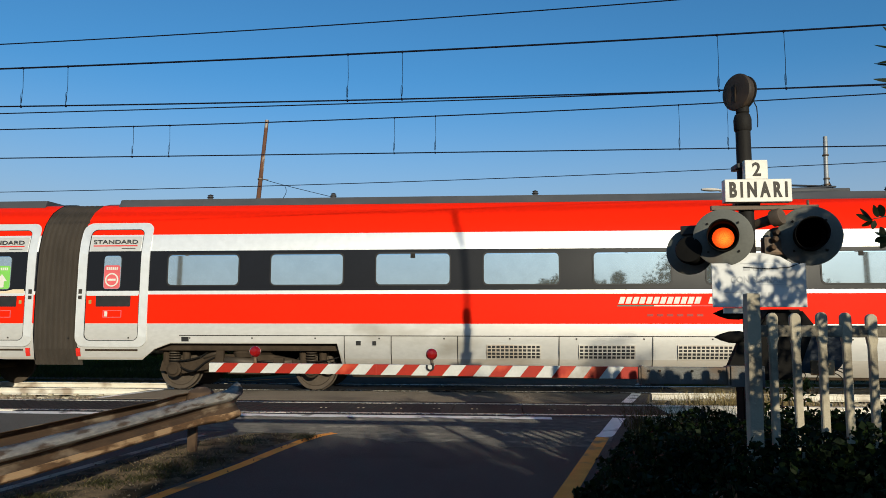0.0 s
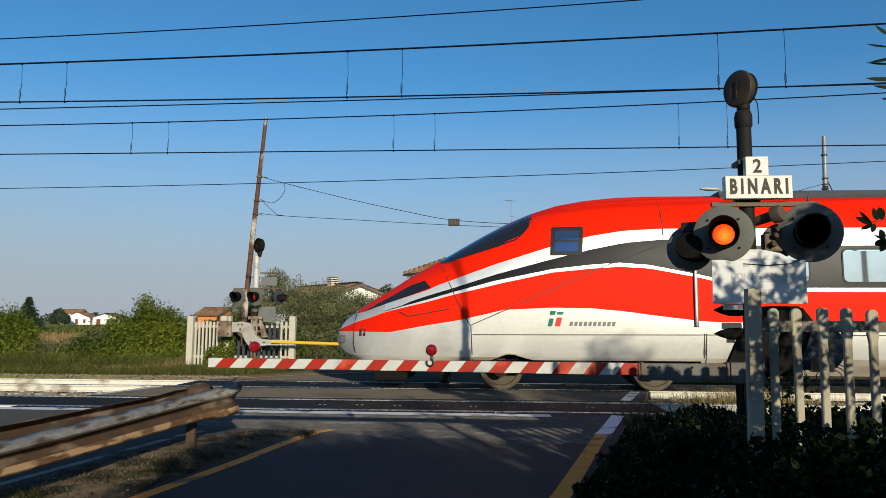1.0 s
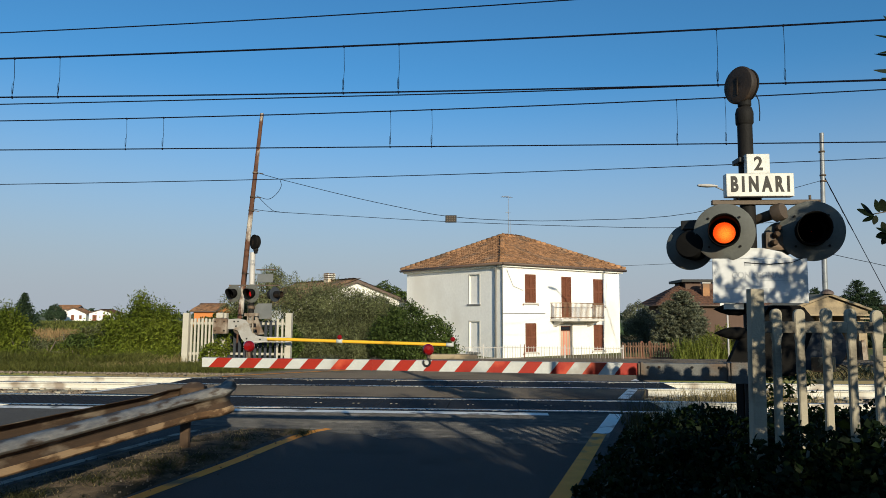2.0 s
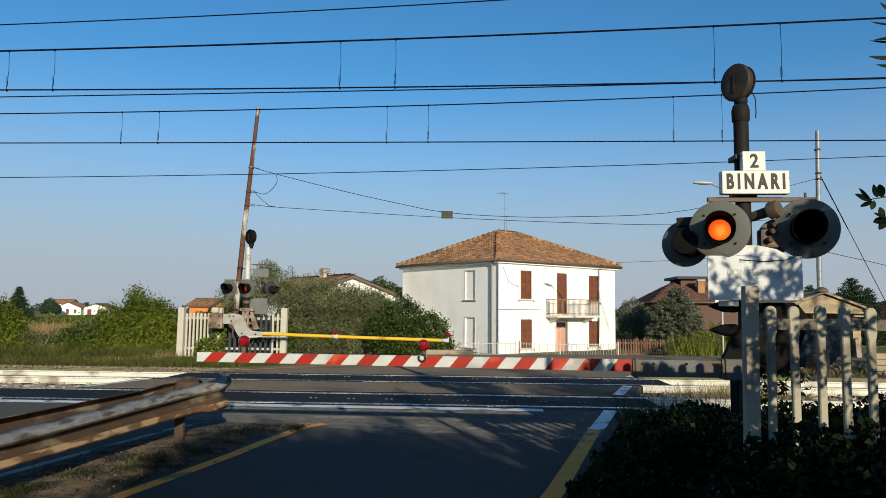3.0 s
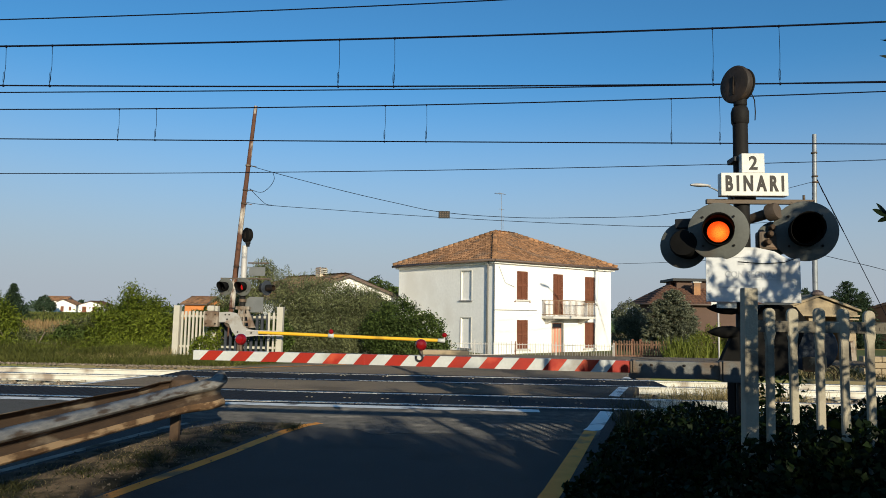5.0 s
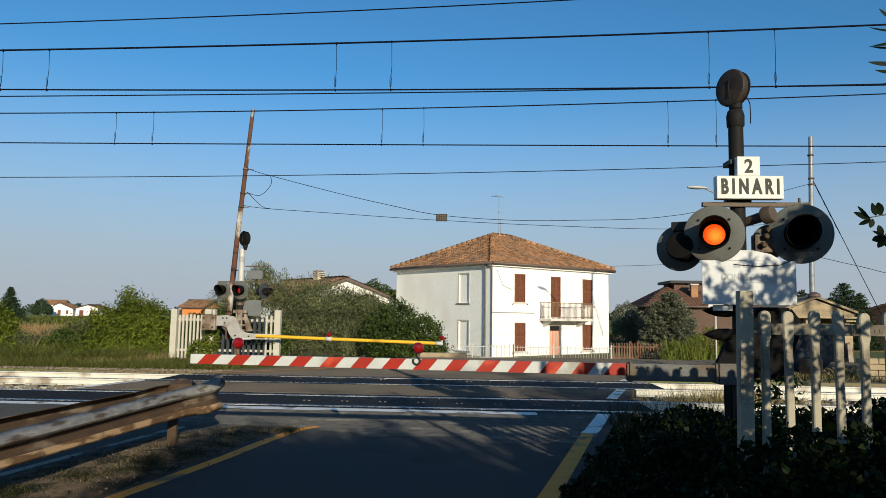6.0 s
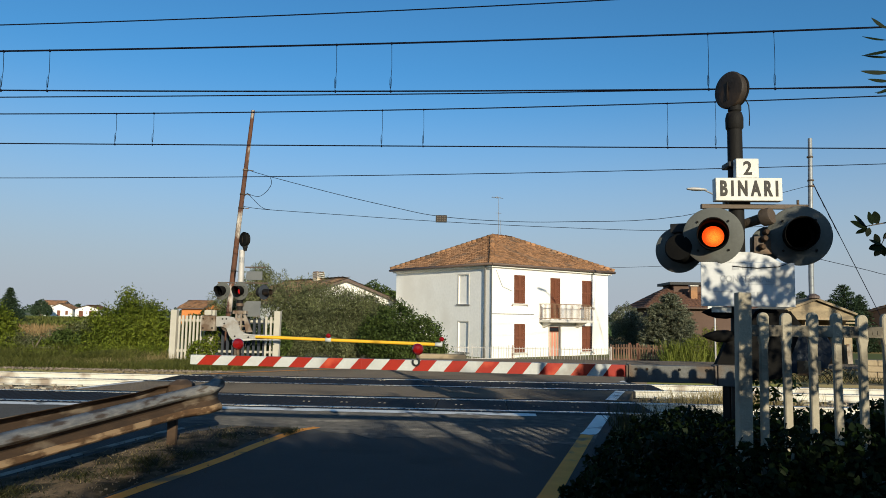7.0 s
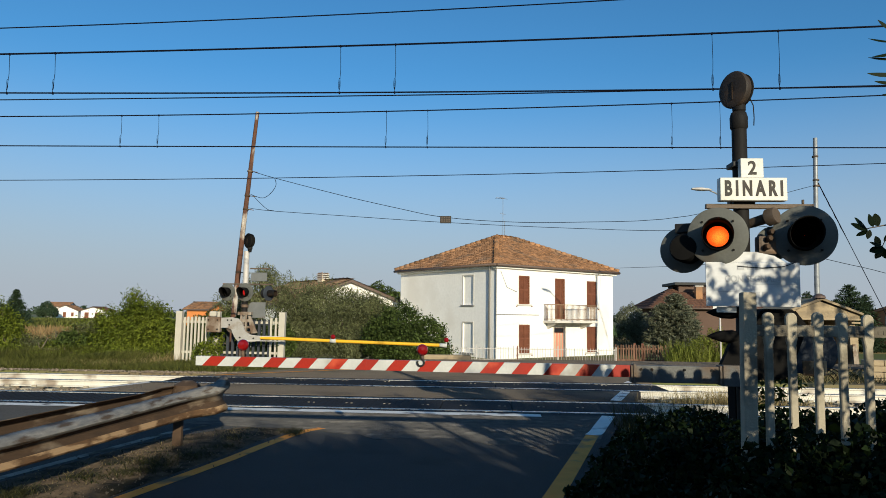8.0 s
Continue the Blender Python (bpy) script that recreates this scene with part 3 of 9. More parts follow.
def build_road():
    ys = (-14, 5, 9.7, 11.0, 11.4)
    slab("road", [(-14, -14)] + [(road_right(y) + 0.12, y) for y in ys] + [(-14, 11.4)], -0.25, 0.0, "asphalt", "dark grey worn asphalt road leading to the crossing")
    slab("road_between_tracks", [(-7.9, 13.46), (road_right(13.46) + 0.15, 13.46), (road_right(15.2) + 0.15, 15.2), (-7.5, 15.2)], -0.25, 0.0, "asphalt_old",
         "grey asphalt strip between the two railway tracks")
    slab("road_far_side", [(-7.0, 17.15), (3.6, 17.15), (4.6, 19.0), (5.2, 22.0), (14, 24.2), (14, 26.4), (2, 26.0), (-2.0, 25.0), (-4.6, 23.0), (-5.0, 20.0)], -0.5, -0.004,
         "asphalt_old", "sunlit grey asphalt road beyond the railway tracks")
    edge_pts = [(-2.45 + 0.28 * k, 9.25 + 0.16 * math.sin(k * 1.1) + 0.10 * math.sin(k * 2.7) - 0.05 * k) for k in range(14)]
    slab("road_worn", [(-6.0, 11.24), (-5.6, 9.75), (-3.6, 9.65), (-2.9, 9.5)] + edge_pts + [(1.44, 9.0), (1.98, 11.24)], 0.0, 0.0035, "asphalt_worn", "rough gravelly worn asphalt before the rails")
    # rubber panels in and beside the tracks
    for y0, y1, x0, x1 in ((NEAR - HALF + 0.10, NEAR + HALF - 0.06, -14, 2.9), (FAR - HALF + 0.10, FAR + HALF - 0.06, -7.2, 4.0),
                           (11.404, NEAR - HALF - 0.045, -8.2, 2.4), (NEAR + HALF + 0.045, 13.456, -7.9, 2.9), (15.204, FAR - HALF - 0.045, -7.4, 3.3), (FAR + HALF + 0.045, 17.146, -7.0, 3.7)):
        deck = thing("crossing_deck", ((x0 + x1) / 2, (y0 + y1) / 2, 0), 0, "black ribbed rubber crossing deck between white rails", "crossing deck", "decks of the crossing", "structure")
        n = max(1, round((x1 - x0) / 1.2))
        wide = (x1 - x0) / n
        bm = bmesh.new()
        box(bm, -wide / 2 + 0.006, wide / 2 - 0.006, -(y1 - y0) / 2, (y1 - y0) / 2, -0.2, -0.008, 0, 0.006)
        for k in range(9):
            xx = -wide / 2 + wide * (k + 0.7) / 9.4
            box(bm, xx, xx + 0.03, -(y1 - y0) / 2 + 0.03, (y1 - y0) / 2 - 0.03, -0.009, -0.003)
        me = bpy.data.meshes.new("panel")
        bm.to_mesh(me)
        bm.free()
        me.materials.append(M["rubber"])
        for k in range(n):
            piece("panel", me, deck, pose(-(x1 - x0) / 2 + wide * (k + 0.5), 0, rng.normal() * 0.002))
    # painted lines
    def line(name, pts, wide, material, z=0.004, label="worn painted road edge line"):
        bm = bmesh.new()
        last = None
        for i, p in enumerate(pts):
            a, b = Vector(pts[max(i - 1, 0)]), Vector(pts[min(i + 1, len(pts) - 1)])
            s = (b - a).normalized()
            s = Vector((s.y, -s.x)) * wide / 2
            now = [bm.verts.new((p[0] - s.x, p[1] - s.y, z)), bm.verts.new((p[0] + s.x, p[1] + s.y, z))]
            if last:
                bm.faces.new((last[0], last[1], now[1], now[0]))
            last = now
        tagged(part(name, bm, material), label, "road marking", kind="structure")

    line("line_yellow", [(-3.8, 2.0), (-3.24, 4.4), (-2.96, 5.85), (-2.83, 6.51), (-2.655, 7.47), (-2.56, 8.19), (-2.44, 8.9), (-2.32, 9.35), (-2.17, 9.58)], 0.14, "line_yellow", label="worn yellow road edge line")
    line("line_yellow_b", [(-0.6, 2.0), (0.05, 4.3), (0.62, 6.3), (1.35, 9.2), (1.43, 9.5)], 0.17, "line_yellow", label="worn yellow road edge line")
    line("line_white", [(1.43, 9.52), (1.52, 9.75), (1.96, 11.38)], 0.2, "line_white", label="white road edge line before the rails")
    line("line_white_b", [(2.46, 13.48), (2.97, 15.18)], 0.2, "line_white", label="white road edge line between the tracks")
    line("line_white_c", [(3.42, 17.2), (3.6, 17.6)], 0.2, "line_white", label="short white road edge line beyond the tracks")
    line("line_white_d", [(-7.8, 13.5), (-7.3, 15.18)], 0.16, "line_white", label="white edge line of the crossing between the tracks")
    line("line_white_e", [(-8.6, 11.27), (-4, 11.255), (0.9, 11.24)], 0.29, "line_white", 0.008, label="broken white stop strip along the rubber deck")
    line("line_yellow_c", [(-6.6, 17.2), (-5.6, 18.2), (-4.5, 19.1), (-3.7, 19.8), (-3.2, 20.6)], 0.13, "line_yellow", label="worn yellow road edge line beyond the tracks")
    line("line_white_f", [(-4.75, 4.2), (-4.40, 6.40), (-3.99, 8.96), (-3.75, 9.58)], 0.11, "kerb_worn", label="worn pale edge strip beyond the crash barrier")
    # small white studs set in pairs into the deck
    for y, xs in ((12.36, np.arange(-3.0, 2.2, 0.665)), (16.40, np.arange(-4.2, 3.3, 0.99))):
        studs = thing("deck_studs", (0, y, 0.0), 0, "small white reflective studs set in pairs in the rubber deck", "studs", kind="structure")
        bm = boxed(-0.017, 0.017, -0.011, 0.011, -0.006, 0.006, 0.003)
        me = bpy.data.meshes.new("stud")
        bm.to_mesh(me)
        bm.free()
        # concrete grey instead of white: the shade on the studs put into colour
        me.materials.append(M["concrete"])
        for x in xs:
            for d in (-0.045, 0.045):
                piece("stud", me, studs, pose(float(x) + d, 0, 0))
    # verge under the crash barrier
    bm = bmesh.new()
    ys = np.linspace(1.0, 9.5, 70)
    last = None
    for y in ys:
        w = min(1.0, (9.6 - y) / 1.0)
        xc = lerp(((1, -4.9), (5, -4.02), (8, -3.5), (9.5, -3.2)), y)
        left, right = xc - 0.5 * w, lerp(((1, -4.2), (4.4, -3.36), (5.8, -3.09), (7.6, -2.79), (8.6, -2.69), (9.5, -2.45)), y)
        now = [bm.verts.new((left + (right - left) * t, y, 0.003 + max(0, math.sin(t * math.pi)) * (0.03 + 0.03 * noise.noise(Vector((t * 5, y * 2.4, 0)))) * w)) for t in np.linspace(0, 1, 13)]
        if last:
            for k in range(12):
                bm.faces.new((last[k], last[k + 1], now[k + 1], now[k]))
        last = now
    n = 2600
    yy = rng.uniform(2.5, 9.2, n)
    spots = [(lerp(((1, -4.9), (5, -4.02), (8, -3.5), (9.5, -3.2)), y) + 0.2 + float(rng.normal()) * 0.3, float(y), 0.02) for y in yy]
    tagged(linked("pebbles", stones("pebbles", np.array(spots), rng.uniform(0.004, 0.013, n)), "pebble"), "small brown pebbles on the verge", "pebbles", kind="stuff")
    tagged(part("verge", bm, "dirt", None, smooth=True), "dusty earth verge with dry weeds under the crash barrier", "verge", kind="structure")


def build_tracks():
    # rail profile (y, z), head at z = 0
    half_profile = [(0.0, 0.0), (0.030, -0.001), (0.036, -0.008), (0.036, -0.034), (0.010, -0.048), (0.009, -0.115), (0.030, -0.130), (0.07, -0.145), (0.07, -0.158), (0.0, -0.158)]
    prof = half_profile + [(-y, z) for y, z in half_profile[-2:0:-1]]
    for yc in (NEAR, FAR):
        track = thing("railway_track", (0, yc, 0), 0, "straight railway track with white-painted rails on concrete sleepers", "railway track", "railway tracks", "structure")
        for s in (-HALF, HALF):
            bm = bmesh.new()
            a = [bm.verts.new((-160, s + y, z)) for y, z in prof]
            b = [bm.verts.new((160, s + y, z)) for y, z in prof]
            k = len(prof)
            for i in range(k):
                f = bm.faces.new((a[i], b[i], b[(i + 1) % k], a[(i + 1) % k]))
                f.material_index = 1 if i in (0, 1, k - 1, k - 2) else 0
            bmesh.ops.recalc_face_normals(bm, faces=bm.faces[:])
            part("rail", bm, ["rail_white", "rail_head"], track)
        bm = bmesh.new()
        prism(bm, [(-1.15, -0.33), (1.15, -0.33), (1.12, -0.17), (0.55, -0.165), (0.2, -0.2), (-0.2, -0.2), (-0.55, -0.165), (-1.12, -0.17)], (-0.13, 0.13), "x")
        for s in (-HALF, HALF):
            for d in (-0.11, 0.11):
                box(bm, -0.05, 0.05, s + d - 0.025, s + d + 0.025, -0.17, -0.125)
        me = bpy.data.meshes.new("sleeper")
        bm.to_mesh(me)
        bm.free()
        me.materials.append(M["concrete"])
        for i in range(-30, 32):
            x = i * 0.6 + 0.2
            if -7.6 < x < 3.2 or (yc == NEAR and x < 3.0):
                continue
            piece("sleeper", me, track, pose(x, 0, 0, 0, 0, rng.normal() * 0.4))
    # stone bed
    n = 26000
    where = []
    x = np.concatenate([rng.uniform(3.0, 15, n // 2), rng.uniform(-19, -7.6, n // 2)])
    y = rng.uniform(10.75, 18.6, n)
    keep = ~((x < -7.0) & (y < 13.5) & (x > -14))
    x, y = x[keep], y[keep]
    z = np.full(len(x), -0.215) + rng.normal(size=len(x)) * 0.018
    z += np.where((y > 14.0) & (y < 14.7), 0.05, 0.0) + np.where((y > 17.4) | (y < 11.2), -0.03, 0)
    linked_me = stones("ballast", np.stack([x, y, z], 1), rng.uniform(0.022, 0.05, len(x)))
    tagged(linked("ballast", linked_me, "ballast"), "brown and grey crushed stone bed along the tracks", "ballast", kind="stuff")
    bm = bmesh.new()
    for x0, x1, y0, y1 in ((3.2, 160, 10.7, 18.6), (-160, -7.6, 13.5, 18.7), (-160, -14.0, 10.7, 13.5)):
        a = [bm.verts.new(p) for p in ((x0, y0, -0.235), (x1, y0, -0.235), (x1, y1, -0.235), (x0, y1, -0.235))]
        bm.faces.new(a)
    tagged(part("track_bed", bm, "ballast"), "brown crushed stone track bed", "track bed", kind="structure")


build_ground()
build_road()
build_tracks()


# ---- the train: end car with its nose, and the car before it ----
TOP = ((0, 0.98), (0.18, 1.0), (0.21, 1.2), (0.24, 1.3), (0.35, 1.45), (0.65, 1.69), (0.9, 1.84), (1.1, 1.98), (1.35, 2.13), (1.58, 2.27), (1.84, 2.44), (2.13, 2.61), (2.37, 2.74), (2.56, 2.84), (3.0, 3.1), (3.58, 3.43), (4.1, 3.7), (4.6, 3.91), (5.2, 4.1), (5.8, 4.21), (6.5, 4.28), (7.2, 4.3), (99, 4.3))
WIDE = ((0, 0.02), (0.18, 0.08), (0.24, 0.26), (0.33, 0.42), (0.48, 0.58), (0.7, 0.78), (1.1, 1.03), (1.55, 1.2), (2.0, 1.31), (3.1, 1.42), (5.0, 1.46), (99, 1.46))
LOW = ((0, 0.98), (0.18, 0.97), (0.24, 0.9), (0.32, 0.84), (0.5, 0.72), (0.8, 0.60), (1.15, 0.47), (1.5, 0.42), (3.08, 0.40), (3.12, 0.64), (3.75, 0.65), (3.95, 0.75), (4.12, 0.78), (4.3, 0.75), (4.5, 0.66), (8.0, 0.66), (8.06, 0.37), (21.9, 0.37), (22.05, 1.03), (24.9, 1.03), (25.3, 0.93),
       (25.9, 0.67), (30.05, 0.67), (30.35, 0.9), (30.7, 1.03), (34.35, 1.03), (34.45, 0.37), (47.6, 0.37), (47.75, 1.03), (51.2, 1.03), (51.8, 0.67), (99, 0.67))
RED_LOW = ((0, 0.9), (0.22, 0.91), (0.48, 0.96), (0.76, 1.05), (1.47, 1.20), (2.2, 1.34), (3.1, 1.49), (4.0, 1.70), (5.0, 1.745), (5.8, 1.735), (6.5, 1.67), (7.0, 1.60), (8.0, 1.48), (8.4, 1.455), (99, 1.455))
RED_TOP = ((0, 1.1), (0.18, 1.15), (0.22, 1.24), (0.48, 1.34), (0.69, 1.42), (1.04, 1.52), (1.47, 1.66), (1.83, 1.74), (2.35, 1.86), (2.9, 2.01), (3.5, 2.15), (4.0, 2.27), (5.0, 2.48), (5.8, 2.56), (6.4, 2.60), (7.0, 2.56), (8.0, 2.37), (9.0, 2.13), (9.7, 2.08), (99, 2.085))
STRIPE = ((0, 1.12), (0.18, 1.16), (0.22, 1.26), (0.48, 1.36), (0.69, 1.44), (1.04, 1.54), (1.45, 1.675), (1.83, 1.775), (2.35, 1.91), (2.91, 2.07), (3.81, 2.31), (5.0, 2.55), (5.8, 2.64), (6.4, 2.68), (7.0, 2.63), (8.0, 2.43), (9.0, 2.20), (9.7, 2.16), (99, 2.16))
DARK_TOP = ((0, 1.13), (0.18, 1.17), (0.22, 1.28), (0.48, 1.38), (0.69, 1.46), (1.04, 1.56), (1.45, 1.69), (1.83, 1.80), (1.95, 1.86), (2.34, 1.99), (2.86, 2.14), (3.81, 2.44), (5.0, 2.76), (5.8, 2.96), (6.5, 3.10), (7.3, 3.17), (8.0, 3.15), (8.6, 3.08), (9.3, 3.03), (99, 3.03))
WHITE_TOP = ((0, 1.14), (0.18, 1.18), (0.22, 1.3), (0.5, 1.56), (0.68, 1.69), (0.70, 1.60), (0.86, 1.65), (1.47, 1.85), (1.9, 1.98), (2.34, 2.11), (2.62, 2.24), (2.83, 2.31), (3.8, 2.66), (4.94, 3.02), (5.8, 3.25), (6.5, 3.36), (7.3, 3.40), (99, 3.40))
SCREEN = ((2.6, 2.72), (2.82, 2.76), (3.32, 2.90), (3.8, 3.04), (4.27, 3.20), (4.5, 3.43), (4.62, 3.66), (4.70, 3.92))


def side_of(s, z):
    """Half the car's width at a length s from the tip of the nose and a height z."""
    top, low, wide = lerp(TOP, s), min(lerp(LOW, s), 0.37) if s > 0.9 else lerp(LOW, s), lerp(WIDE, s)
    mid = min(2.2, low + 0.42 * (top - low))
    if z >= mid:
        t = min((z - mid) / (top - mid), 1.0)
        full = lerp(((0, 1), (0.395, 0.99), (0.571, 0.945), (0.738, 0.835), (0.857, 0.67), (0.943, 0.45), (0.986, 0.2), (1, 0)), t)
        egg = math.sqrt(max(0.0, 1 - t ** 2.1))
        k = min(max((s - 2.0) / 4.5, 0), 1)
        return wide * (egg * (1 - k) + full * k)
    t = min((mid - z) / max(mid - low, 0.05), 1.0)
    return wide * lerp(((0, 1), (0.5, 1.0), (0.72, 0.972), (0.88, 0.90), (1, 0.79)), t)


def car_body(s_values, name, train, roof_dark_from):
    """The shell of one car, its livery bands following the surface."""
    bm = bmesh.new()
    columns = []
    for s in s_values:
        top, low = lerp(TOP, s), lerp(LOW, s)
        zs = [low, low + 0.45 * max(0.02, 0.72 - low), max(low + 0.02, 0.72), max(low + 0.04, 1.215), lerp(RED_LOW, s), lerp(RED_TOP, s), lerp(STRIPE, s), lerp(DARK_TOP, s), lerp(WHITE_TOP, s)]
        for i in range(1, len(zs)):
            zs[i] = max(zs[i], zs[i - 1] + 0.004)
        zs = [min(z, top - 0.012 + 0.001 * i) for i, z in enumerate(zs)]
        zs[3] = min(zs[3], zs[4] - 0.003)
        zs[2] = min(zs[2], zs[3] - 0.003)
        zs[1] = min(zs[1], zs[2] - 0.002)
        base = zs[-1]
        zs += [base + (top - base) * t for t in (0.25, 0.45, 0.62, 0.76, 0.87, 0.945, 0.985)]
        columns.append((s, [(side_of(s, z), z) for z in zs] + [(0.0, top)]))
    for sign in (-1, 1):
        last = None
        for s, rows in columns:
            now = [bm.verts.new((s, sign * h, z)) for h, z in rows]
            if last:
                for k in range(len(rows) - 1):
                    q = (last[1][k], now[k], now[k + 1], last[1][k + 1])
                    f = bm.faces.new(q if sign < 0 else q[::-1])
                    sm = (s + last[0]) / 2
                    zm = (rows[k][1] + rows[k + 1][1]) / 2
                    kinds = (3, 3, 2, 2, 0, 1, 4, 1)
                    m = kinds[k] if k < 8 else 0
                    if sm < 1.45 and k in (5, 6, 7) or sm < 0.69 and k > 7:
                        m = 2
                    if k >= 13 and sm > roof_dark_from:
                        m = 5
                    f.material_index = m
                    f.smooth = True
            last = (s, now)
    bmesh.ops.remove_doubles(bm, verts=[v for v in bm.verts if abs(v.co.y) < 1e-4], dist=1e-4)
    for s in (s_values[0], s_values[-1]):
        ends = sorted((v for v in bm.verts if abs(v.co.x - s) < 1e-6), key=lambda v: math.atan2(v.co.z - 2.0, v.co.y))
        if s > 1 and len(ends) > 3:
            bm.faces.new(ends).material_index = 4
    me = part(name, bm, ["train_red", "train_white", "train_silver", "train_skirt", "train_dark", "train_roof", "cab_glass"], train)
    me.data.set_sharp_from_angle(angle=radians(50))
    return me


def on_side(s, z, off, sign=-1):
    return (s, sign * (side_of(s, z) + off), z)


def panel(bm, s0, s1, z0, z1, off, radius=0.0, sign=-1, rows=8, slant=0.0, m=0, rim=0.012):
    """A rounded plate that follows the car's side, a little proud of it."""
    zs = list(np.linspace(z0, z1, rows + 1))
    if radius:
        zs = sorted({*zs, *(z0 + radius * (1 - math.cos(a)) for a in np.linspace(0, math.pi / 2, 5)), *(z1 - radius * (1 - math.cos(a)) for a in np.linspace(0, math.pi / 2, 5))})
    last = None
    border = []
    for z in zs:
        d = min(z - z0, z1 - z)
        inset = radius - math.sqrt(max(0.0, radius ** 2 - (radius - d) ** 2)) if d < radius else 0.0
        sh = slant * (z - z0)
        now = [bm.verts.new(on_side(s, z, off, sign)) for s in np.linspace(s0 + inset + sh, s1 - inset + sh, 5)]
        if last:
            for k in range(4):
                f = bm.faces.new((last[k], last[k + 1], now[k + 1], now[k]) if sign < 0 else (now[k], now[k + 1], last[k + 1], last[k]))
                f.material_index = m
        border.append(now)
        last = now
    edge = [r[0] for r in border] + border[-1][1:] + [r[-1] for r in border[-2::-1]] + border[0][-2:0:-1]
    inner = [bm.verts.new((v.co.x, v.co.y - sign * (off + rim), v.co.z)) for v in edge]
    k = len(edge)
    for i in range(k):
        bm.faces.new((edge[i], edge[(i + 1) % k], inner[(i + 1) % k], inner[i])).material_index = m
    return bm


def paneled(*a, **k):
    return panel(bmesh.new(), *a, **k)


def frame_ring(outer, inner, off, ro, ri, sign=-1):
    """A rounded window or door surround on the car's side."""
    def loop(b, r):
        s0, s1, z0, z1 = b
        pts = []
        for cs, cz, a0 in ((s1 - r, z0 + r, -90), (s1 - r, z1 - r, 0), (s0 + r, z1 - r, 90), (s0 + r, z0 + r, 180)):
            pts += [(cs + r * math.cos(radians(a0 + a)), cz + r * math.sin(radians(a0 + a))) for a in range(0, 91, 15)]
        full = []
        for i, p in enumerate(pts):
            q = pts[(i + 1) % len(pts)]
            n = 10 if i % 7 == 6 else 1
            full += [(p[0] + (q[0] - p[0]) * t / n, p[1] + (q[1] - p[1]) * t / n) for t in range(n)]
        return full
    bm = bmesh.new()
    a = [bm.verts.new(on_side(s, z, off, sign)) for s, z in loop(outer, ro)]
    b = [bm.verts.new(on_side(s, z, off, sign)) for s, z in loop(inner, ri)]
    c = [bm.verts.new(on_side(s, z, -0.01, sign)) for s, z in loop(outer, ro)]
    d = [bm.verts.new(on_side(s, z, -0.01, sign)) for s, z in loop(inner, ri)]
    k = len(a)
    for i in range(k):
        j = (i + 1) % k
        for q in ((a[i], a[j], b[j], b[i]), (c[i], c[j], a[j], a[i]), (b[i], b[j], d[j], d[i])):
            bm.faces.new(q)
    bmesh.ops.recalc_face_normals(bm, faces=bm.faces[:])
    return bm


def seam(pts, wide=0.018, off=0.003, sign=-1):
    """A dark joint between body panels, along (s, z) points."""
    bm = bmesh.new()
    fine = []
    for (a, b), (c, d) in zip(pts, pts[1:]):
        n = max(2, int(math.dist((a, b), (c, d)) / 0.12))
        fine += [(a + (c - a) * i / n, b + (d - b) * i / n) for i in range(n)]
    fine.append(pts[-1])
    last = None
    for i, (s, z) in enumerate(fine):
        a, b = fine[max(i - 1, 0)], fine[min(i + 1, len(fine) - 1)]
        L = math.dist(a, b)
        ds, dz = -(b[1] - a[1]) / L * wide / 2, (b[0] - a[0]) / L * wide / 2
        now = [bm.verts.new(on_side(s - ds, z - dz, off, sign)), bm.verts.new(on_side(s + ds, z + dz, off, sign))]
        if last:
            bm.faces.new((last[0], now[0], now[1], last[1]))
        last = now
    return bm


def cut_shape(outline, off, sign=-1):
    """A thin flat shape stuck on the car's side, from (s, z) points."""
    bm = bmesh.new()
    f = bm.faces.new([bm.verts.new(on_side(s, z, off, sign)) for s, z in outline])
    bmesh.ops.recalc_face_normals(bm, faces=[f])
    return bm


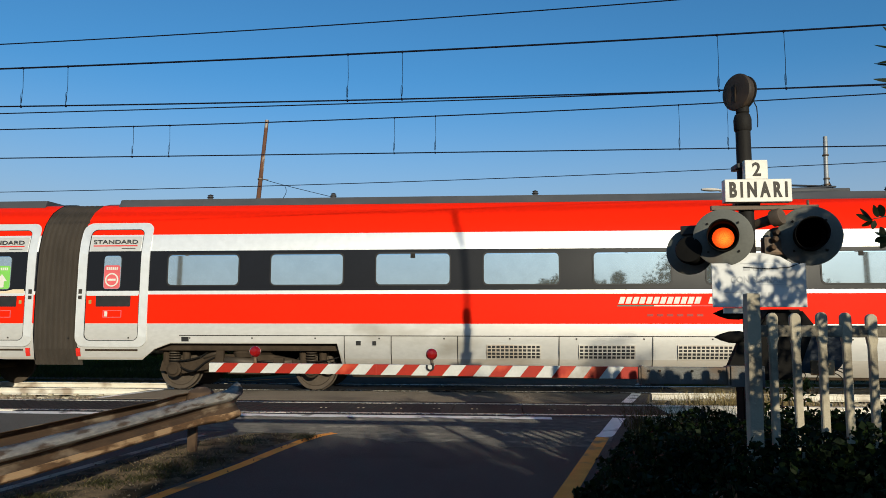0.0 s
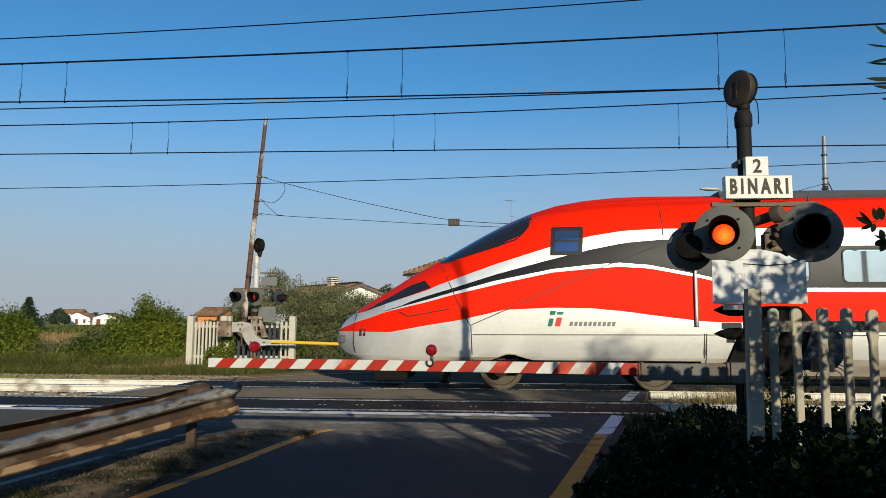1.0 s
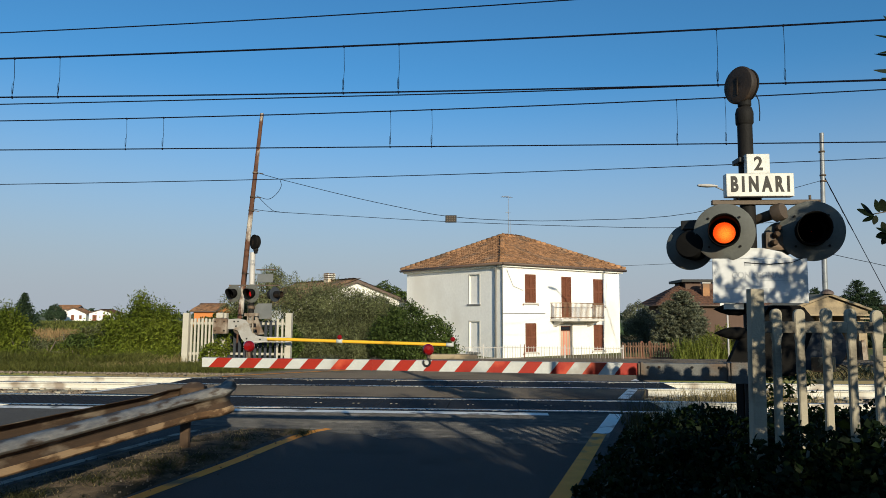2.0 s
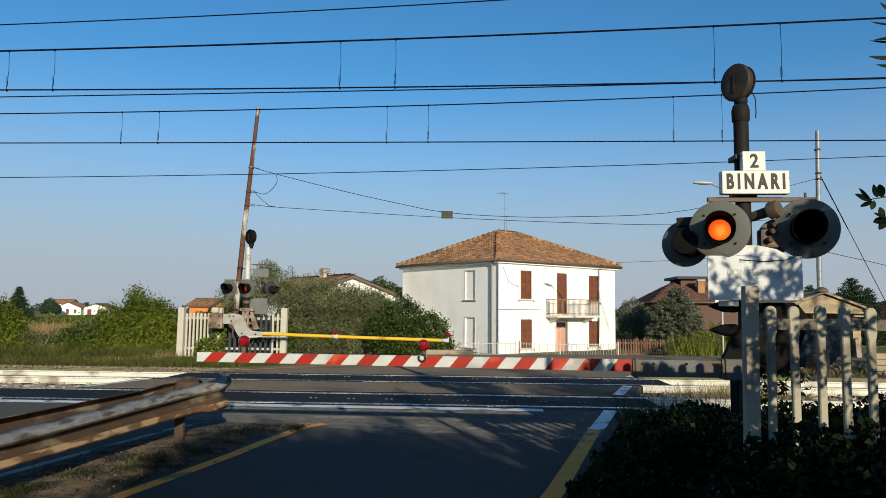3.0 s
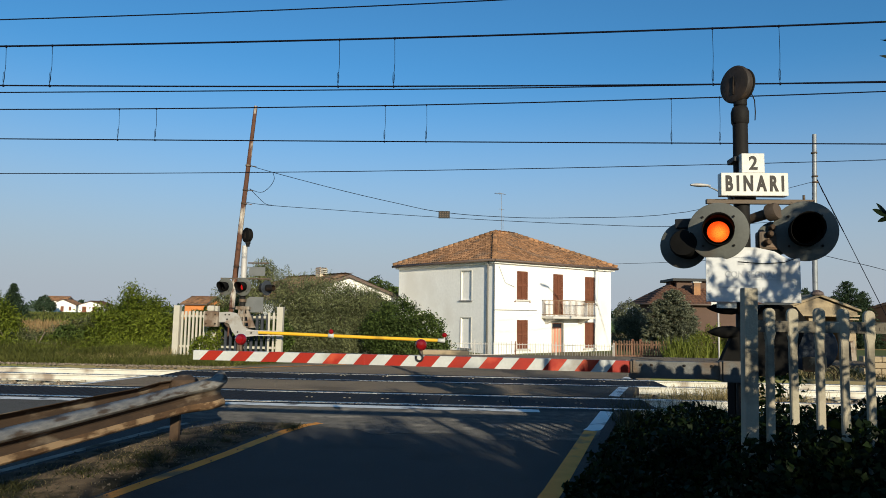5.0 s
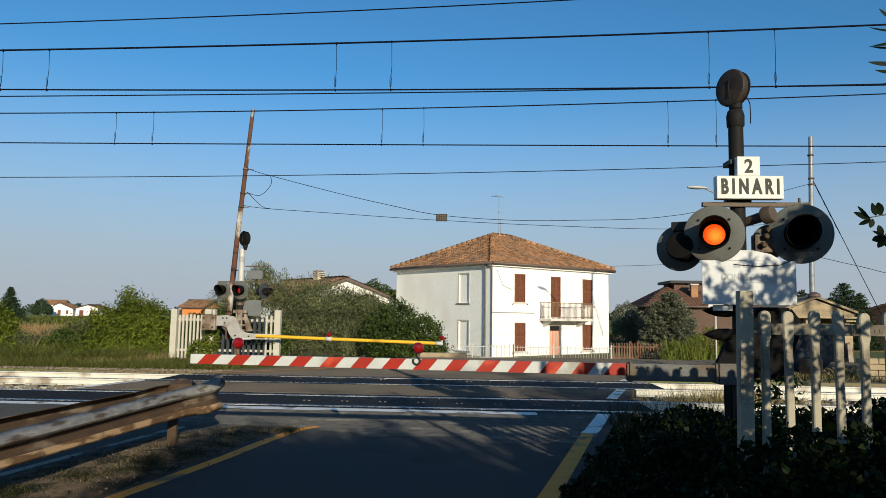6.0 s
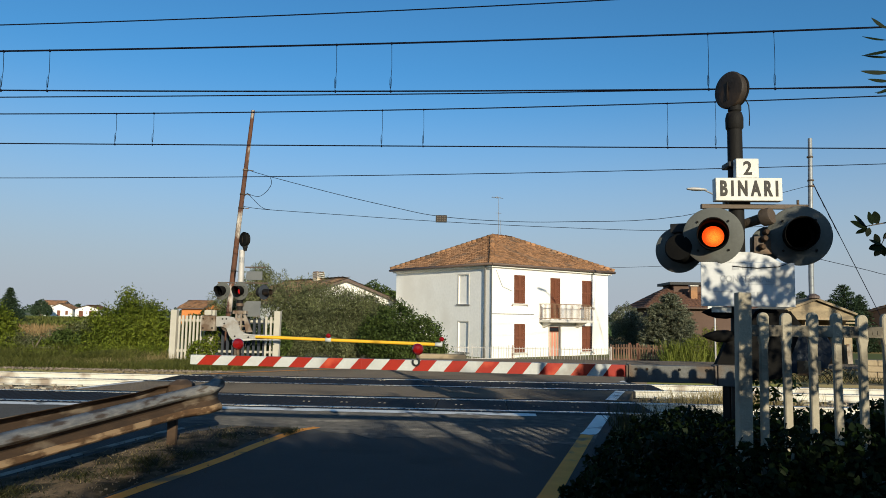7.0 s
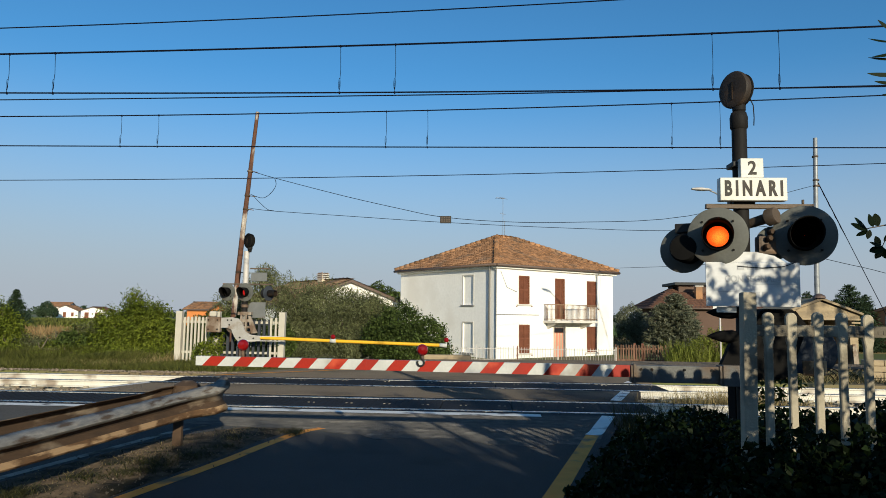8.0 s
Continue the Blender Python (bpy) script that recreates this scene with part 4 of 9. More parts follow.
def build_bogie(train, s0, s1):
    bogie = new("bogie")
    bogie.parent = train
    bogie.matrix_basis = pose((s0 + s1) / 2, 0, 0)
    half = (s1 - s0) / 2
    wheel = lathed([(0.0, -0.07), (0.12, -0.085), (0.14, -0.03), (0.36, -0.035), (0.38, -0.065), (0.455, -0.065), (0.462, 0.04), (0.49, 0.055), (0.485, 0.07), (0.36, 0.07), (0.0, 0.07)], (0, 1, 0), n=36)
    me = bpy.data.meshes.new("wheel")
    wheel.to_mesh(me)
    wheel.free()
    me.materials.append(M["wheel_steel"])
    me.shade_smooth()
    me.set_sharp_from_angle(angle=radians(35))
    for x in (-half, half):
        for y in (-0.71, 0.71):
            piece("wheel", me, bogie, pose(x, y, 0.46, 0, 0, 0 if y < 0 else 180))
        part("axle", tubed([(x, -0.9, 0.46), (x, 0.9, 0.46)], 0.085, 12), "train_under", bogie)
    for y in (-0.98, 0.98):
        bm = bmesh.new()
        prism(bm, [(-half - 0.35, 0.42), (-half + 0.2, 0.36), (-0.5, 0.5), (0.5, 0.5), (half - 0.2, 0.36), (half + 0.35, 0.42), (half + 0.3, 0.62), (half - 0.3, 0.66), (0.6, 0.78), (-0.6, 0.78), (-half + 0.3, 0.66), (-half - 0.3, 0.62)],
              (y - 0.07, y + 0.07))
        for x in (-half, half):
            lathe(bm, [(0.0, -0.2), (0.15, -0.18), (0.17, 0.0), (0.0, 0.02)], (0, 1 if y > 0 else -1, 0), (x, y, 0.46), 16)
            for d in (-0.22, 0.22):
                lathe(bm, [(0.0, 0), (0.085, 0), (0.085, 0.28), (0, 0.28)], (0, 0, 1), (x + d, y, 0.56), 12)
        lathe(bm, [(0, 0), (0.2, 0.0), (0.24, 0.1), (0.2, 0.22), (0.24, 0.3), (0, 0.3)], (0, 0, 1), (0, y, 0.72), 18)
        part("bogie_frame", bm, "train_under", bogie)
        part("damper", tubed([(-0.9, y * 1.06, 0.72), (-0.25, y * 1.06, 0.92)], 0.045, 10), "wheel_steel", bogie)
        part("damper", tubed([(0.4, y * 1.08, 0.6), (1.1, y * 1.08, 0.62)], 0.06, 10), "wheel_steel", bogie)
    for y in (-1.06, 1.06):
        for x in (-half, half):
            part("axle_box", lathed([(0.0, -0.03), (0.11, -0.03), (0.13, 0.0), (0.17, 0.02), (0.17, 0.08), (0.0, 0.08)], (0, -1 if y > 0 else 1, 0), (x, y * 1.08, 0.46), 16), "train_under", bogie)
            for k in range(5):
                part("spring_coil", lathed([(0.09, 0.0), (0.125, 0.012), (0.125, 0.026), (0.09, 0.038)], (0, 0, 1), (x - 0.02, y * 0.98, 0.64 + k * 0.055), 14), "wheel_steel", bogie)
            part("hose", tubed(flowing([(x + 0.15, y * 1.05, 0.5), (x + 0.45, y * 1.1, 0.42), (x + 0.7, y * 1.08, 0.6), (x + 0.9, y * 1.02, 0.72)]), 0.02, 6), "soot", bogie)
            part("hose", tubed(flowing([(x - 0.1, y * 1.05, 0.62), (x + 0.3, y * 1.12, 0.66), (x + 0.62, y * 1.1, 0.74), (x + 0.8, y * 1.0, 0.88)]), 0.016, 6), "soot", bogie)
        part("yaw_damper", tubed([(-0.35, y * 1.12, 0.66), (0.35, y * 1.12, 0.61)], 0.085, 12), "wheel_steel", bogie)
        part("yaw_rod", tubed([(0.3, y * 1.12, 0.612), (0.8, y * 1.12, 0.575)], 0.04, 8), "soot", bogie)
        part("bracket", boxed(0.72, 0.95, y * 1.12 - 0.05, y * 1.12 + 0.05, 0.45, 0.72, 0.02), "train_under", bogie)
        part("bracket", boxed(-0.55, -0.38, y * 1.12 - 0.05, y * 1.12 + 0.05, 0.5, 0.95, 0.02), "train_under", bogie)
        part("air_tank", tubed([(-0.1, y * 0.92, 0.88), (0.62, y * 0.92, 0.88)], 0.1, 12), "train_under", bogie)
    part("motor", boxed(-0.55, 0.55, -0.6, 0.6, 0.3, 0.7, 0.08), "train_under", bogie)
    for x in (-half * 0.52, half * 0.52):
        part("brake", boxed(x - 0.2, x + 0.2, -0.85, 0.85, 0.36, 0.62, 0.05), "train_under", bogie)


def build_door(train, s0, s1, colour, mirror):
    """A passenger door in its white surround."""
    sign = -1
    part("door_surround", frame_ring((s0, s1, 0.95, 3.68), (s0 + 0.20, s1 - 0.19, 1.08, 3.53), 0.012, 0.2, 0.13), "train_white", train, "white painted door surround")
    door = part("door", frame_ring((s0 + 0.19, s1 - 0.18, 1.07, 3.54), (s0 + 0.215, s1 - 0.205, 1.095, 3.515), 0.006, 0.13, 0.12), "black", train, "red, grey and white door leaf")
    a, b = s0 + 0.22, s1 - 0.21
    part("header", paneled(a + 0.02, b - 0.02, 3.03, 3.36, 0.006, 0.02), "train_silver", door)
    at = on_side((a + b) / 2, 3.235, 0.03, sign)
    words("lettering", "STANDARD", 0.125, tuple(at), "letter_dark", door, squash=1.55, bold=0.01)
    part("writing", paneled(b - 0.45, b - 0.14, 3.085, 3.10, 0.010, rows=1), "letter_dark", door)
    part("stripe", paneled(a + 0.08, b - 0.1, 3.14, 3.165, 0.010, rows=1), "logo_red", door)
    mid = (a + b) / 2 + (-0.03 if mirror else 0.06)
    pane = part("pane", paneled(mid - 0.19, mid + 0.19, 2.20, 2.93, 0.008, 0.07), "train_glass", door)
    part("sticker", paneled(mid - 0.18, mid + 0.18, 2.21, 2.72, 0.012, 0.05), colour, pane)
    if mirror:
        part("sticker_sign", frame_ring((mid - 0.15, mid + 0.15, 2.25, 2.55), (mid - 0.12, mid + 0.12, 2.28, 2.52), 0.020, 0.149, 0.119), "sign_white", pane)
        part("sticker_bar", paneled(mid - 0.09, mid + 0.09, 2.38, 2.425, 0.020, rows=1), "sign_white", pane)
    else:
        arrow = [(mid - 0.055, 2.24), (mid + 0.055, 2.24), (mid + 0.055, 2.38), (mid + 0.125, 2.38), (mid, 2.54), (mid - 0.125, 2.38), (mid - 0.055, 2.38)]
        part("sticker_sign", cut_shape(arrow, 0.020), "sign_white", pane)
        blob = [(a + 0.005, 2.06), (b - 0.02, 2.06), (b - 0.02, 2.2), (mid + 0.28, 2.2), (mid + 0.1, 2.16), (mid - 0.12, 2.17), (mid - 0.19, 2.24), (mid - 0.22, 2.36), (mid - 0.33, 2.40), (mid - 0.34, 2.5), (mid - 0.38, 2.62), (mid - 0.44, 2.74), (a + 0.06, 2.76), (a + 0.005, 2.7)]
        part("pale_decal", cut_shape(blob, 0.0105), "plaster_cream", door, "pale cream decal")
        part("dark_decal", cut_shape([(mid - 0.43, 2.34), (mid - 0.35, 2.42), (mid - 0.31, 2.35), (mid - 0.29, 2.22), (mid - 0.38, 2.28)], 0.0095), "letter_dark", door)
    for k in range(6):
        part("sticker_letter", paneled(mid - 0.13 + k * 0.045, mid - 0.10 + k * 0.045, 2.62, 2.68, 0.018, rows=1), "sign_white", pane)
    part("display", paneled(a + 0.22, b - 0.18, 1.82, 2.05, 0.010, 0.01), "black", door)
    part("button_plate", frame_ring((mid - 0.17, mid + 0.25, 1.58, 1.74), (mid - 0.155, mid + 0.235, 1.595, 1.725), 0.010, 0.012, 0.008), "sticker_pink", door)
    part("button_mark", paneled(mid - 0.13, mid - 0.07, 1.605, 1.715, 0.011, rows=2), "sign_white", door)
    part("door_line", paneled(a + 0.01, b - 0.01, 2.055, 2.11, 0.011, rows=1), "train_white", door)
    part("button", paneled(a + 0.06 if mirror else b - 0.12, a + 0.12 if mirror else b - 0.06, 1.88, 1.96, 0.012, 0.02), "logo_gold", door)
    part("step", boxed(a, b, -1.42, -1.30, 0.86, 0.90, 0.01), "train_under", door)
    x = s0 + 0.06 if mirror else s1 - 0.1
    part("arrow_mark", paneled(x - 0.04, x + 0.05, 0.74, 0.92, 0.008, rows=2), "logo_red", train)
    bm = bmesh.new()
    panel(bm, x - 0.02, x + 0.06, 1.98, 2.06, 0.016, rows=1)
    panel(bm, x - 0.02, x + 0.06, 2.1, 2.2, 0.016, rows=1)
    part("pictogram", bm, "letter_dark", train)


def build_grille(train, s0, s1):
    g = part("grille", paneled(s0, s1, 0.72, 1.02, 0.002, rows=2), "black", train, "dark ventilation grille")
    for z in np.linspace(0.72, 1.0, 5):
        part("slat", paneled(s0, s1, z, z + 0.022, 0.010, rows=1), "train_skirt", g)
    for s in np.linspace(s0, s1 - 0.02, 13):
        part("slat", paneled(s, s + 0.022, 0.72, 1.02, 0.0112, rows=2), "train_skirt", g)


def build_train():
    train = thing("train", (0, FAR, 0), 0, "red, white and grey high-speed train passing the crossing", "train")
    fine = [0.18, 0.2, 0.22, 0.25, 0.3, 0.36, 0.44, 0.55, 0.685, 0.695, 0.85, 1.0, 1.2, 1.4, 1.6, 1.8, 2.0, 2.055, 2.065, 2.2, 2.4, 2.6, 2.8, 3.0, 3.085, 3.12, 3.3, 3.5, 3.7, 3.85, 4.0, 4.1, 4.195, 4.205]
    fine += list(np.arange(4.4, 10.0, 0.2)) + [8.02, 8.06, 14, 18, 21.89, 22.06, 23.5, 24.9, 25.1, 25.3, 25.6, 25.9, 26.7, 27.6]
    car_body(sorted(fine), "end_car_body", train, 8.4)
    car_body([28.6, 29.3, 30.05, 30.2, 30.35, 30.5, 30.7, 32, 34.34, 34.46, 40, 47.6, 47.76, 50, 51.2, 51.5, 51.8, 53, 54.4], "car_body", train, 0)
    # bellows
    bm = bmesh.new()
    last = None
    for i in range(37):
        s = 27.55 + 1.1 * i / 36
        shrink = 0.06 if i % 4 < 2 else 0.015
        rows = [(side_of(40, z) - shrink, z) for z in (0.55, 0.9, 1.6, 2.4, 3.1, 3.4, 3.7, 3.95, 4.12, 4.2)]
        rows = rows + [(-h, z) for h, z in rows[::-1]]
        now = [bm.verts.new((s, -h, z)) for h, z in rows]
        if last:
            for k in range(len(now) - 1):
                bm.faces.new((last[k], now[k], now[k + 1], last[k + 1]))
        last = now
    part("bellows", bm, "bellows", train, "dark brown ribbed rubber bellows")
    # windows
    end_windows = [(9.475, 10.17)] + [(10.86 + 2.268 * k, 12.42 + 2.268 * k) for k in range(6)]
    car_windows = [(30.60 + 2.285 * k, 32.16 + 2.285 * k) for k in range(10)]
    for sign in (-1, 1):
        for s0, s1 in end_windows + car_windows:
            w = part("window", frame_ring((s0 - 0.03, s1 + 0.03, 2.255, 2.965), (s0, s1, 2.285, 2.935), 0.006, 0.11, 0.09, sign), "black", train, "tinted reflecting window")
            part("pane", paneled(s0 - 0.005, s1 + 0.005, 2.28, 2.94, 0.004, 0.09, sign), "train_glass", w)
            if sign < 0 and 11 < s0 < 12 or 34.9 < s0 < 35.5 or 44 < s0 < 44.6:
                m = (s0 + s1) / 2
                part("sticker", paneled(m - 0.05, m + 0.05, 2.84, 2.935, 0.009, 0.01), "letter_dark", w)
    build_door(train, 25.93, 27.57, "sticker_green", False)
    build_door(train, 28.56, 30.17, "sticker_pink", True)
    for s0, s1 in ((12.67, 13.8), (14.27, 15.35), (15.8, 16.92), (17.55, 18.65), (19.45, 20.6), (37.5, 38.62), (39.4, 40.55), (41.4, 42.5), (43.2, 44.3)):
        build_grille(train, s0, s1)
    # joints and small marks
    joints = [[(2.58, 2.74), (2.70, 2.55), (2.83, 2.27), (2.97, 1.965), (3.22, 1.472), (3.30, 1.356), (3.33, 0.66)], [(0.63, 1.66), (0.69, 1.58), (0.69, 0.98), (0.76, 0.64)], [(3.30, 1.38), (3.92, 1.65), (4.95, 2.10), (6.1, 2.62), (7.18, 3.04)], [(7.3, 4.05), (7.3, 3.18)], [(3.33, 1.18), (8.06, 1.2), (21.9, 1.225)],
              [(8.1, 1.22), (8.1, 0.5)], [(9.1, 1.22), (9.1, 0.5)], [(9.55, 1.22), (9.6, 0.45)], [(12.35, 1.22), (12.35, 0.45)], [(14.05, 1.22), (14.05, 0.45)], [(15.55, 1.22), (15.55, 0.45)], [(17.2, 1.22), (17.2, 0.45)],
              [(18.9, 1.22), (18.9, 0.45)], [(21.0, 1.22), (21.0, 0.45)], [(22.1, 1.2), (25.4, 1.2)], [(30.9, 1.2), (34.4, 1.2), (47.6, 1.2)], [(34.5, 1.2), (34.5, 0.45)], [(35.5, 1.2), (35.5, 0.45)], [(36.9, 1.2), (36.9, 0.45)],
              [(39.0, 1.2), (39.0, 0.45)], [(40.9, 1.2), (40.9, 0.45)], [(8.06, 1.22), (8.06, 0.72)], [(1.75, 1.66), (1.95, 1.56), (2.85, 1.72)], [(8.42, 2.9), (8.42, 1.6)]]
    for pts in joints:
        part("joint", seam(pts), "letter_dark", train)
    for s, z, w, h in ((8.5, 1.05, 0.16, 0.13), (21.2, 1.0, 0.14, 0.12), (24.95, 1.08, 0.12, 0.1), (30.95, 1.07, 0.16, 0.1), (34.75, 1.0, 0.1, 0.09), (35.1, 1.0, 0.08, 0.09), (20.95, 0.8, 0.28, 0.3)):
        part("socket", paneled(s, s + w, z, z + h, 0.004, rows=1), "black", train)
    for k in range(30):
        s = 9.2 + k * 1.37
        part("bolt", paneled(s, s + 0.03, 1.13, 1.16, 0.006, rows=1), "letter_dark", train)
    hatch = part("hatch", frame_ring((8.72, 9.12, 0.74, 1.16), (8.75, 9.09, 0.77, 1.13), 0.006, 0.04, 0.03), "letter_dark", train, "service hatch")
    part("grip", paneled(8.78, 9.06, 1.0, 1.12, 0.012, rows=2), "train_silver", hatch)
    # handrails, crew door, cab window, lamps of the nose
    for s in (7.90, 8.98):
        part("handrail", tubed([on_side(s, z, 0.05) for z in np.linspace(1.38, 3.0, 8)], 0.028, 8), "train_white", train, "upright steel handrail")
        part("rail_recess", paneled(s - 0.04, s + 0.055, 1.36, 3.05, 0.0025), "brown_metal", train)
    part("crew_handle", paneled(8.42, 8.50, 1.72, 2.0, 0.014, 0.03), "brown_metal", train)
    part("plate", paneled(9.28, 9.55, 1.56, 1.72, 0.006, rows=1), "sign_white", train)
    part("foot_hatch", paneled(8.4, 8.8, 1.32, 1.45, 0.004, 0.02, rows=2), "black", train)
    w = part("cab_window", paneled(4.96, 5.62, 2.84, 3.47, 0.006, 0.03, slant=0.08), "black", train, "dark cab side window")
    part("pane", paneled(5.05, 5.54, 2.92, 3.12, 0.012, 0.02, slant=0.08, rows=3), "cab_blue", w)
    part("pane", paneled(5.07, 5.56, 3.16, 3.38, 0.012, 0.02, slant=0.08, rows=3), "cab_blue", w)
    bm = bmesh.new()
    last = None
    for t in np.linspace(0, 1, 12):
        s = 0.87 + 1.55 * t
        z0 = lerp(((0.87, 1.655), (1.47, 1.85), (1.95, 2.00), (2.42, 2.17)), s)
        z1 = lerp(((0.87, 1.665), (1.09, 1.78), (1.47, 1.975), (1.95, 2.235), (2.29, 2.34), (2.42, 2.19)), s)
        now = [bm.verts.new(on_side(s, min(z0 + (z1 - z0) * u, lerp(TOP, s) - 0.02), 0.008)) for u in np.linspace(0, 1, 5)]
        if last:
            for k in range(4):
                bm.faces.new((last[k], now[k], now[k + 1], last[k + 1]))
        last = now
    screen = bmesh.new()
    for sign in (-1, 1):
        last2 = None
        for s in np.linspace(2.6, 4.70, 26):
            z0, z1 = lerp(SCREEN, s), lerp(TOP, s) - 0.004
            now = [screen.verts.new(on_side(s, z0 + (z1 - z0) * u, 0.007, sign)) for u in np.linspace(0, 1, 9) ** 0.6]
            if last2:
                for k in range(8):
                    f = screen.faces.new((last2[k], now[k], now[k + 1], last2[k + 1]) if sign < 0 else (last2[k + 1], now[k + 1], now[k], last2[k]))
                    f.smooth = True
            last2 = now
    part("windscreen", screen, "cab_glass", train, "dark wraparound windscreen")
    part("headlight_cover", bm, "cab_glass", train, "dark glass headlight cover")
    part("marker_plate", paneled(0.27, 0.46, 0.98, 1.14, 0.004, 0.02, rows=2), "pipe_grey", train)
    for s0 in (0.83, 0.92):
        part("letter_bar", paneled(s0, s0 + 0.06, 1.13, 1.29, 0.005, rows=2), "letter_dark", train)
    # emblems and writing as plain shapes
    def emblem(s, z, size):
        for a, b, z0, z1, c in ((0.02, 0.30, 0.0, 0.50, "logo_green"), (0.14, 0.50, 0.72, 0.98, "logo_green"), (0.58, 1.0, 0.74, 0.92, "logo_green"), (0.46, 0.80, 0.0, 0.56, "logo_red")):
            part("emblem", paneled(s + size * a, s + size * b, z + size * z0, z + size * z1, 0.006, size * 0.06, slant=0.25), c, train)
    emblem(4.88, 1.36, 0.33)
    for s in (14.57, 23.8):
        emblem(s, 3.14, 0.17)
        part("writing", paneled(s + 0.3, s + 0.72, 3.17, 3.19, 0.006, rows=1), "letter_faint", train)
    for k in range(10):
        part("letter_bar", paneled(5.33 + k * 0.096, 5.395 + k * 0.096, 1.37, 1.46, 0.006, slant=0.25, rows=1), "letter_mid", train)
    for s in (13.83, 40.2):
        for k in range(16):
            if k != 12:
                part("letter_bar", paneled(s + 0.02 + k * 0.139, s + 0.125 + k * 0.139, 1.87, 2.01, 0.006, slant=0.35, rows=1), "sign_white", train)
        for k, c in enumerate(("logo_green", "sign_white", "logo_red")):
            part("underline", paneled(s + k * 0.745, s + (k + 1) * 0.745, 1.815, 1.84, 0.006, rows=1), c, train)
        for k in range(6):
            part("letter_bar", paneled(s + 0.6 + k * 0.2, s + 0.72 + k * 0.2, 1.61, 1.66, 0.006, rows=1), "boom_red", train)
    for s in (10.6, 11.0, 11.9, 22.6, 23.1, 23.5, 24.1):
        part("mark", paneled(s, s + 0.22, 1.335, 1.36, 0.006, rows=1), "letter_faint", train)
    # roof gear
    for s0, s1 in ((8.7, 27.2), (29.0, 54.0)):
        bm = bmesh.new()
        prism(bm, [(-0.72, 4.10), (-0.60, 4.315), (0.60, 4.315), (0.72, 4.10)], (s0, s1), "x")
        part("roof_box", bm, "train_roof", train)
    for s in (9.1, 11.0, 12.6, 16.0, 19.7, 24.0, 31.1, 34.0, 38.6, 43.0, 46.2):
        bm = lathed([(0.0, 0), (0.09, 0), (0.05, 0.04), (0.08, 0.05), (0.045, 0.09), (0.07, 0.1), (0.0, 0.13)], (0, 0, 1), (s, -0.52, 4.31), 12)
        part("insulator", bm, "train_roof", train)
    bm = boxed(43.6, 45.4, -0.55, 0.55, 4.31, 4.4, 0.03)
    tube(bm, [(43.8, -0.4, 4.4), (45.2, -0.3, 4.47), (43.9, -0.2, 4.55)], 0.025, 8)
    part("folded_pantograph", bm, "train_roof", train)
    for s0, s1 in ((3.93, 7.18), (22.74, 25.78), (30.65, 33.72), (48.2, 51.2)):
        build_bogie(train, s0, s1)
    part("underfloor", boxed(8.3, 21.8, -1.1, 1.1, 0.30, 0.9, 0.05), "train_under", train)
    part("underfloor", boxed(34.6, 47.5, -1.1, 1.1, 0.30, 0.9, 0.05), "train_under", train)
    # box, plough and sanding box below the nose: shade put in as near black
    part("underfloor", boxed(1.2, 8.3, -0.9, 0.9, 0.62, 1.0, 0.05), "soot", train)
    for s0, s1 in ((21.8, 26.0), (30.0, 34.6), (47.5, 52)):
        part("underfloor", boxed(s0, s1, -1.25, 1.25, 0.86, 1.3, 0.05), "train_under", train)
    part("plough", boxed(1.15, 1.9, -0.9, 0.9, 0.16, 0.46, 0.08), "soot", train)
    part("sanding_box", boxed(2.6, 2.85, -1.05, -0.85, 0.15, 0.42, 0.02), "soot", train)
    return train


TRAIN = build_train()


# ---- the near barrier, its signal and the concrete fence ----
def half_turns(t0, t1, front_first):
    """Turn of a flasher drum, in degrees, over time: one lamp shows for half a second, then the other."""
    rows, a, front = [(t0, 0.0 if front_first else 180.0)], 0.0 if front_first else 180.0, front_first
    k = 0
    while True:
        t = 0.4 + 0.5 * k
        if t >= t1 - 0.05:
            break
        rows += [(t, a), (t + 1 / 30, a + 60), (t + 2 / 30, a + 120), (t + 3 / 30, a + 180)]
        a += 180.0
        k += 1
    return rows if rows[-1][0] > t1 - 0.01 else rows + [(t1, a)]


FLASHERS = []


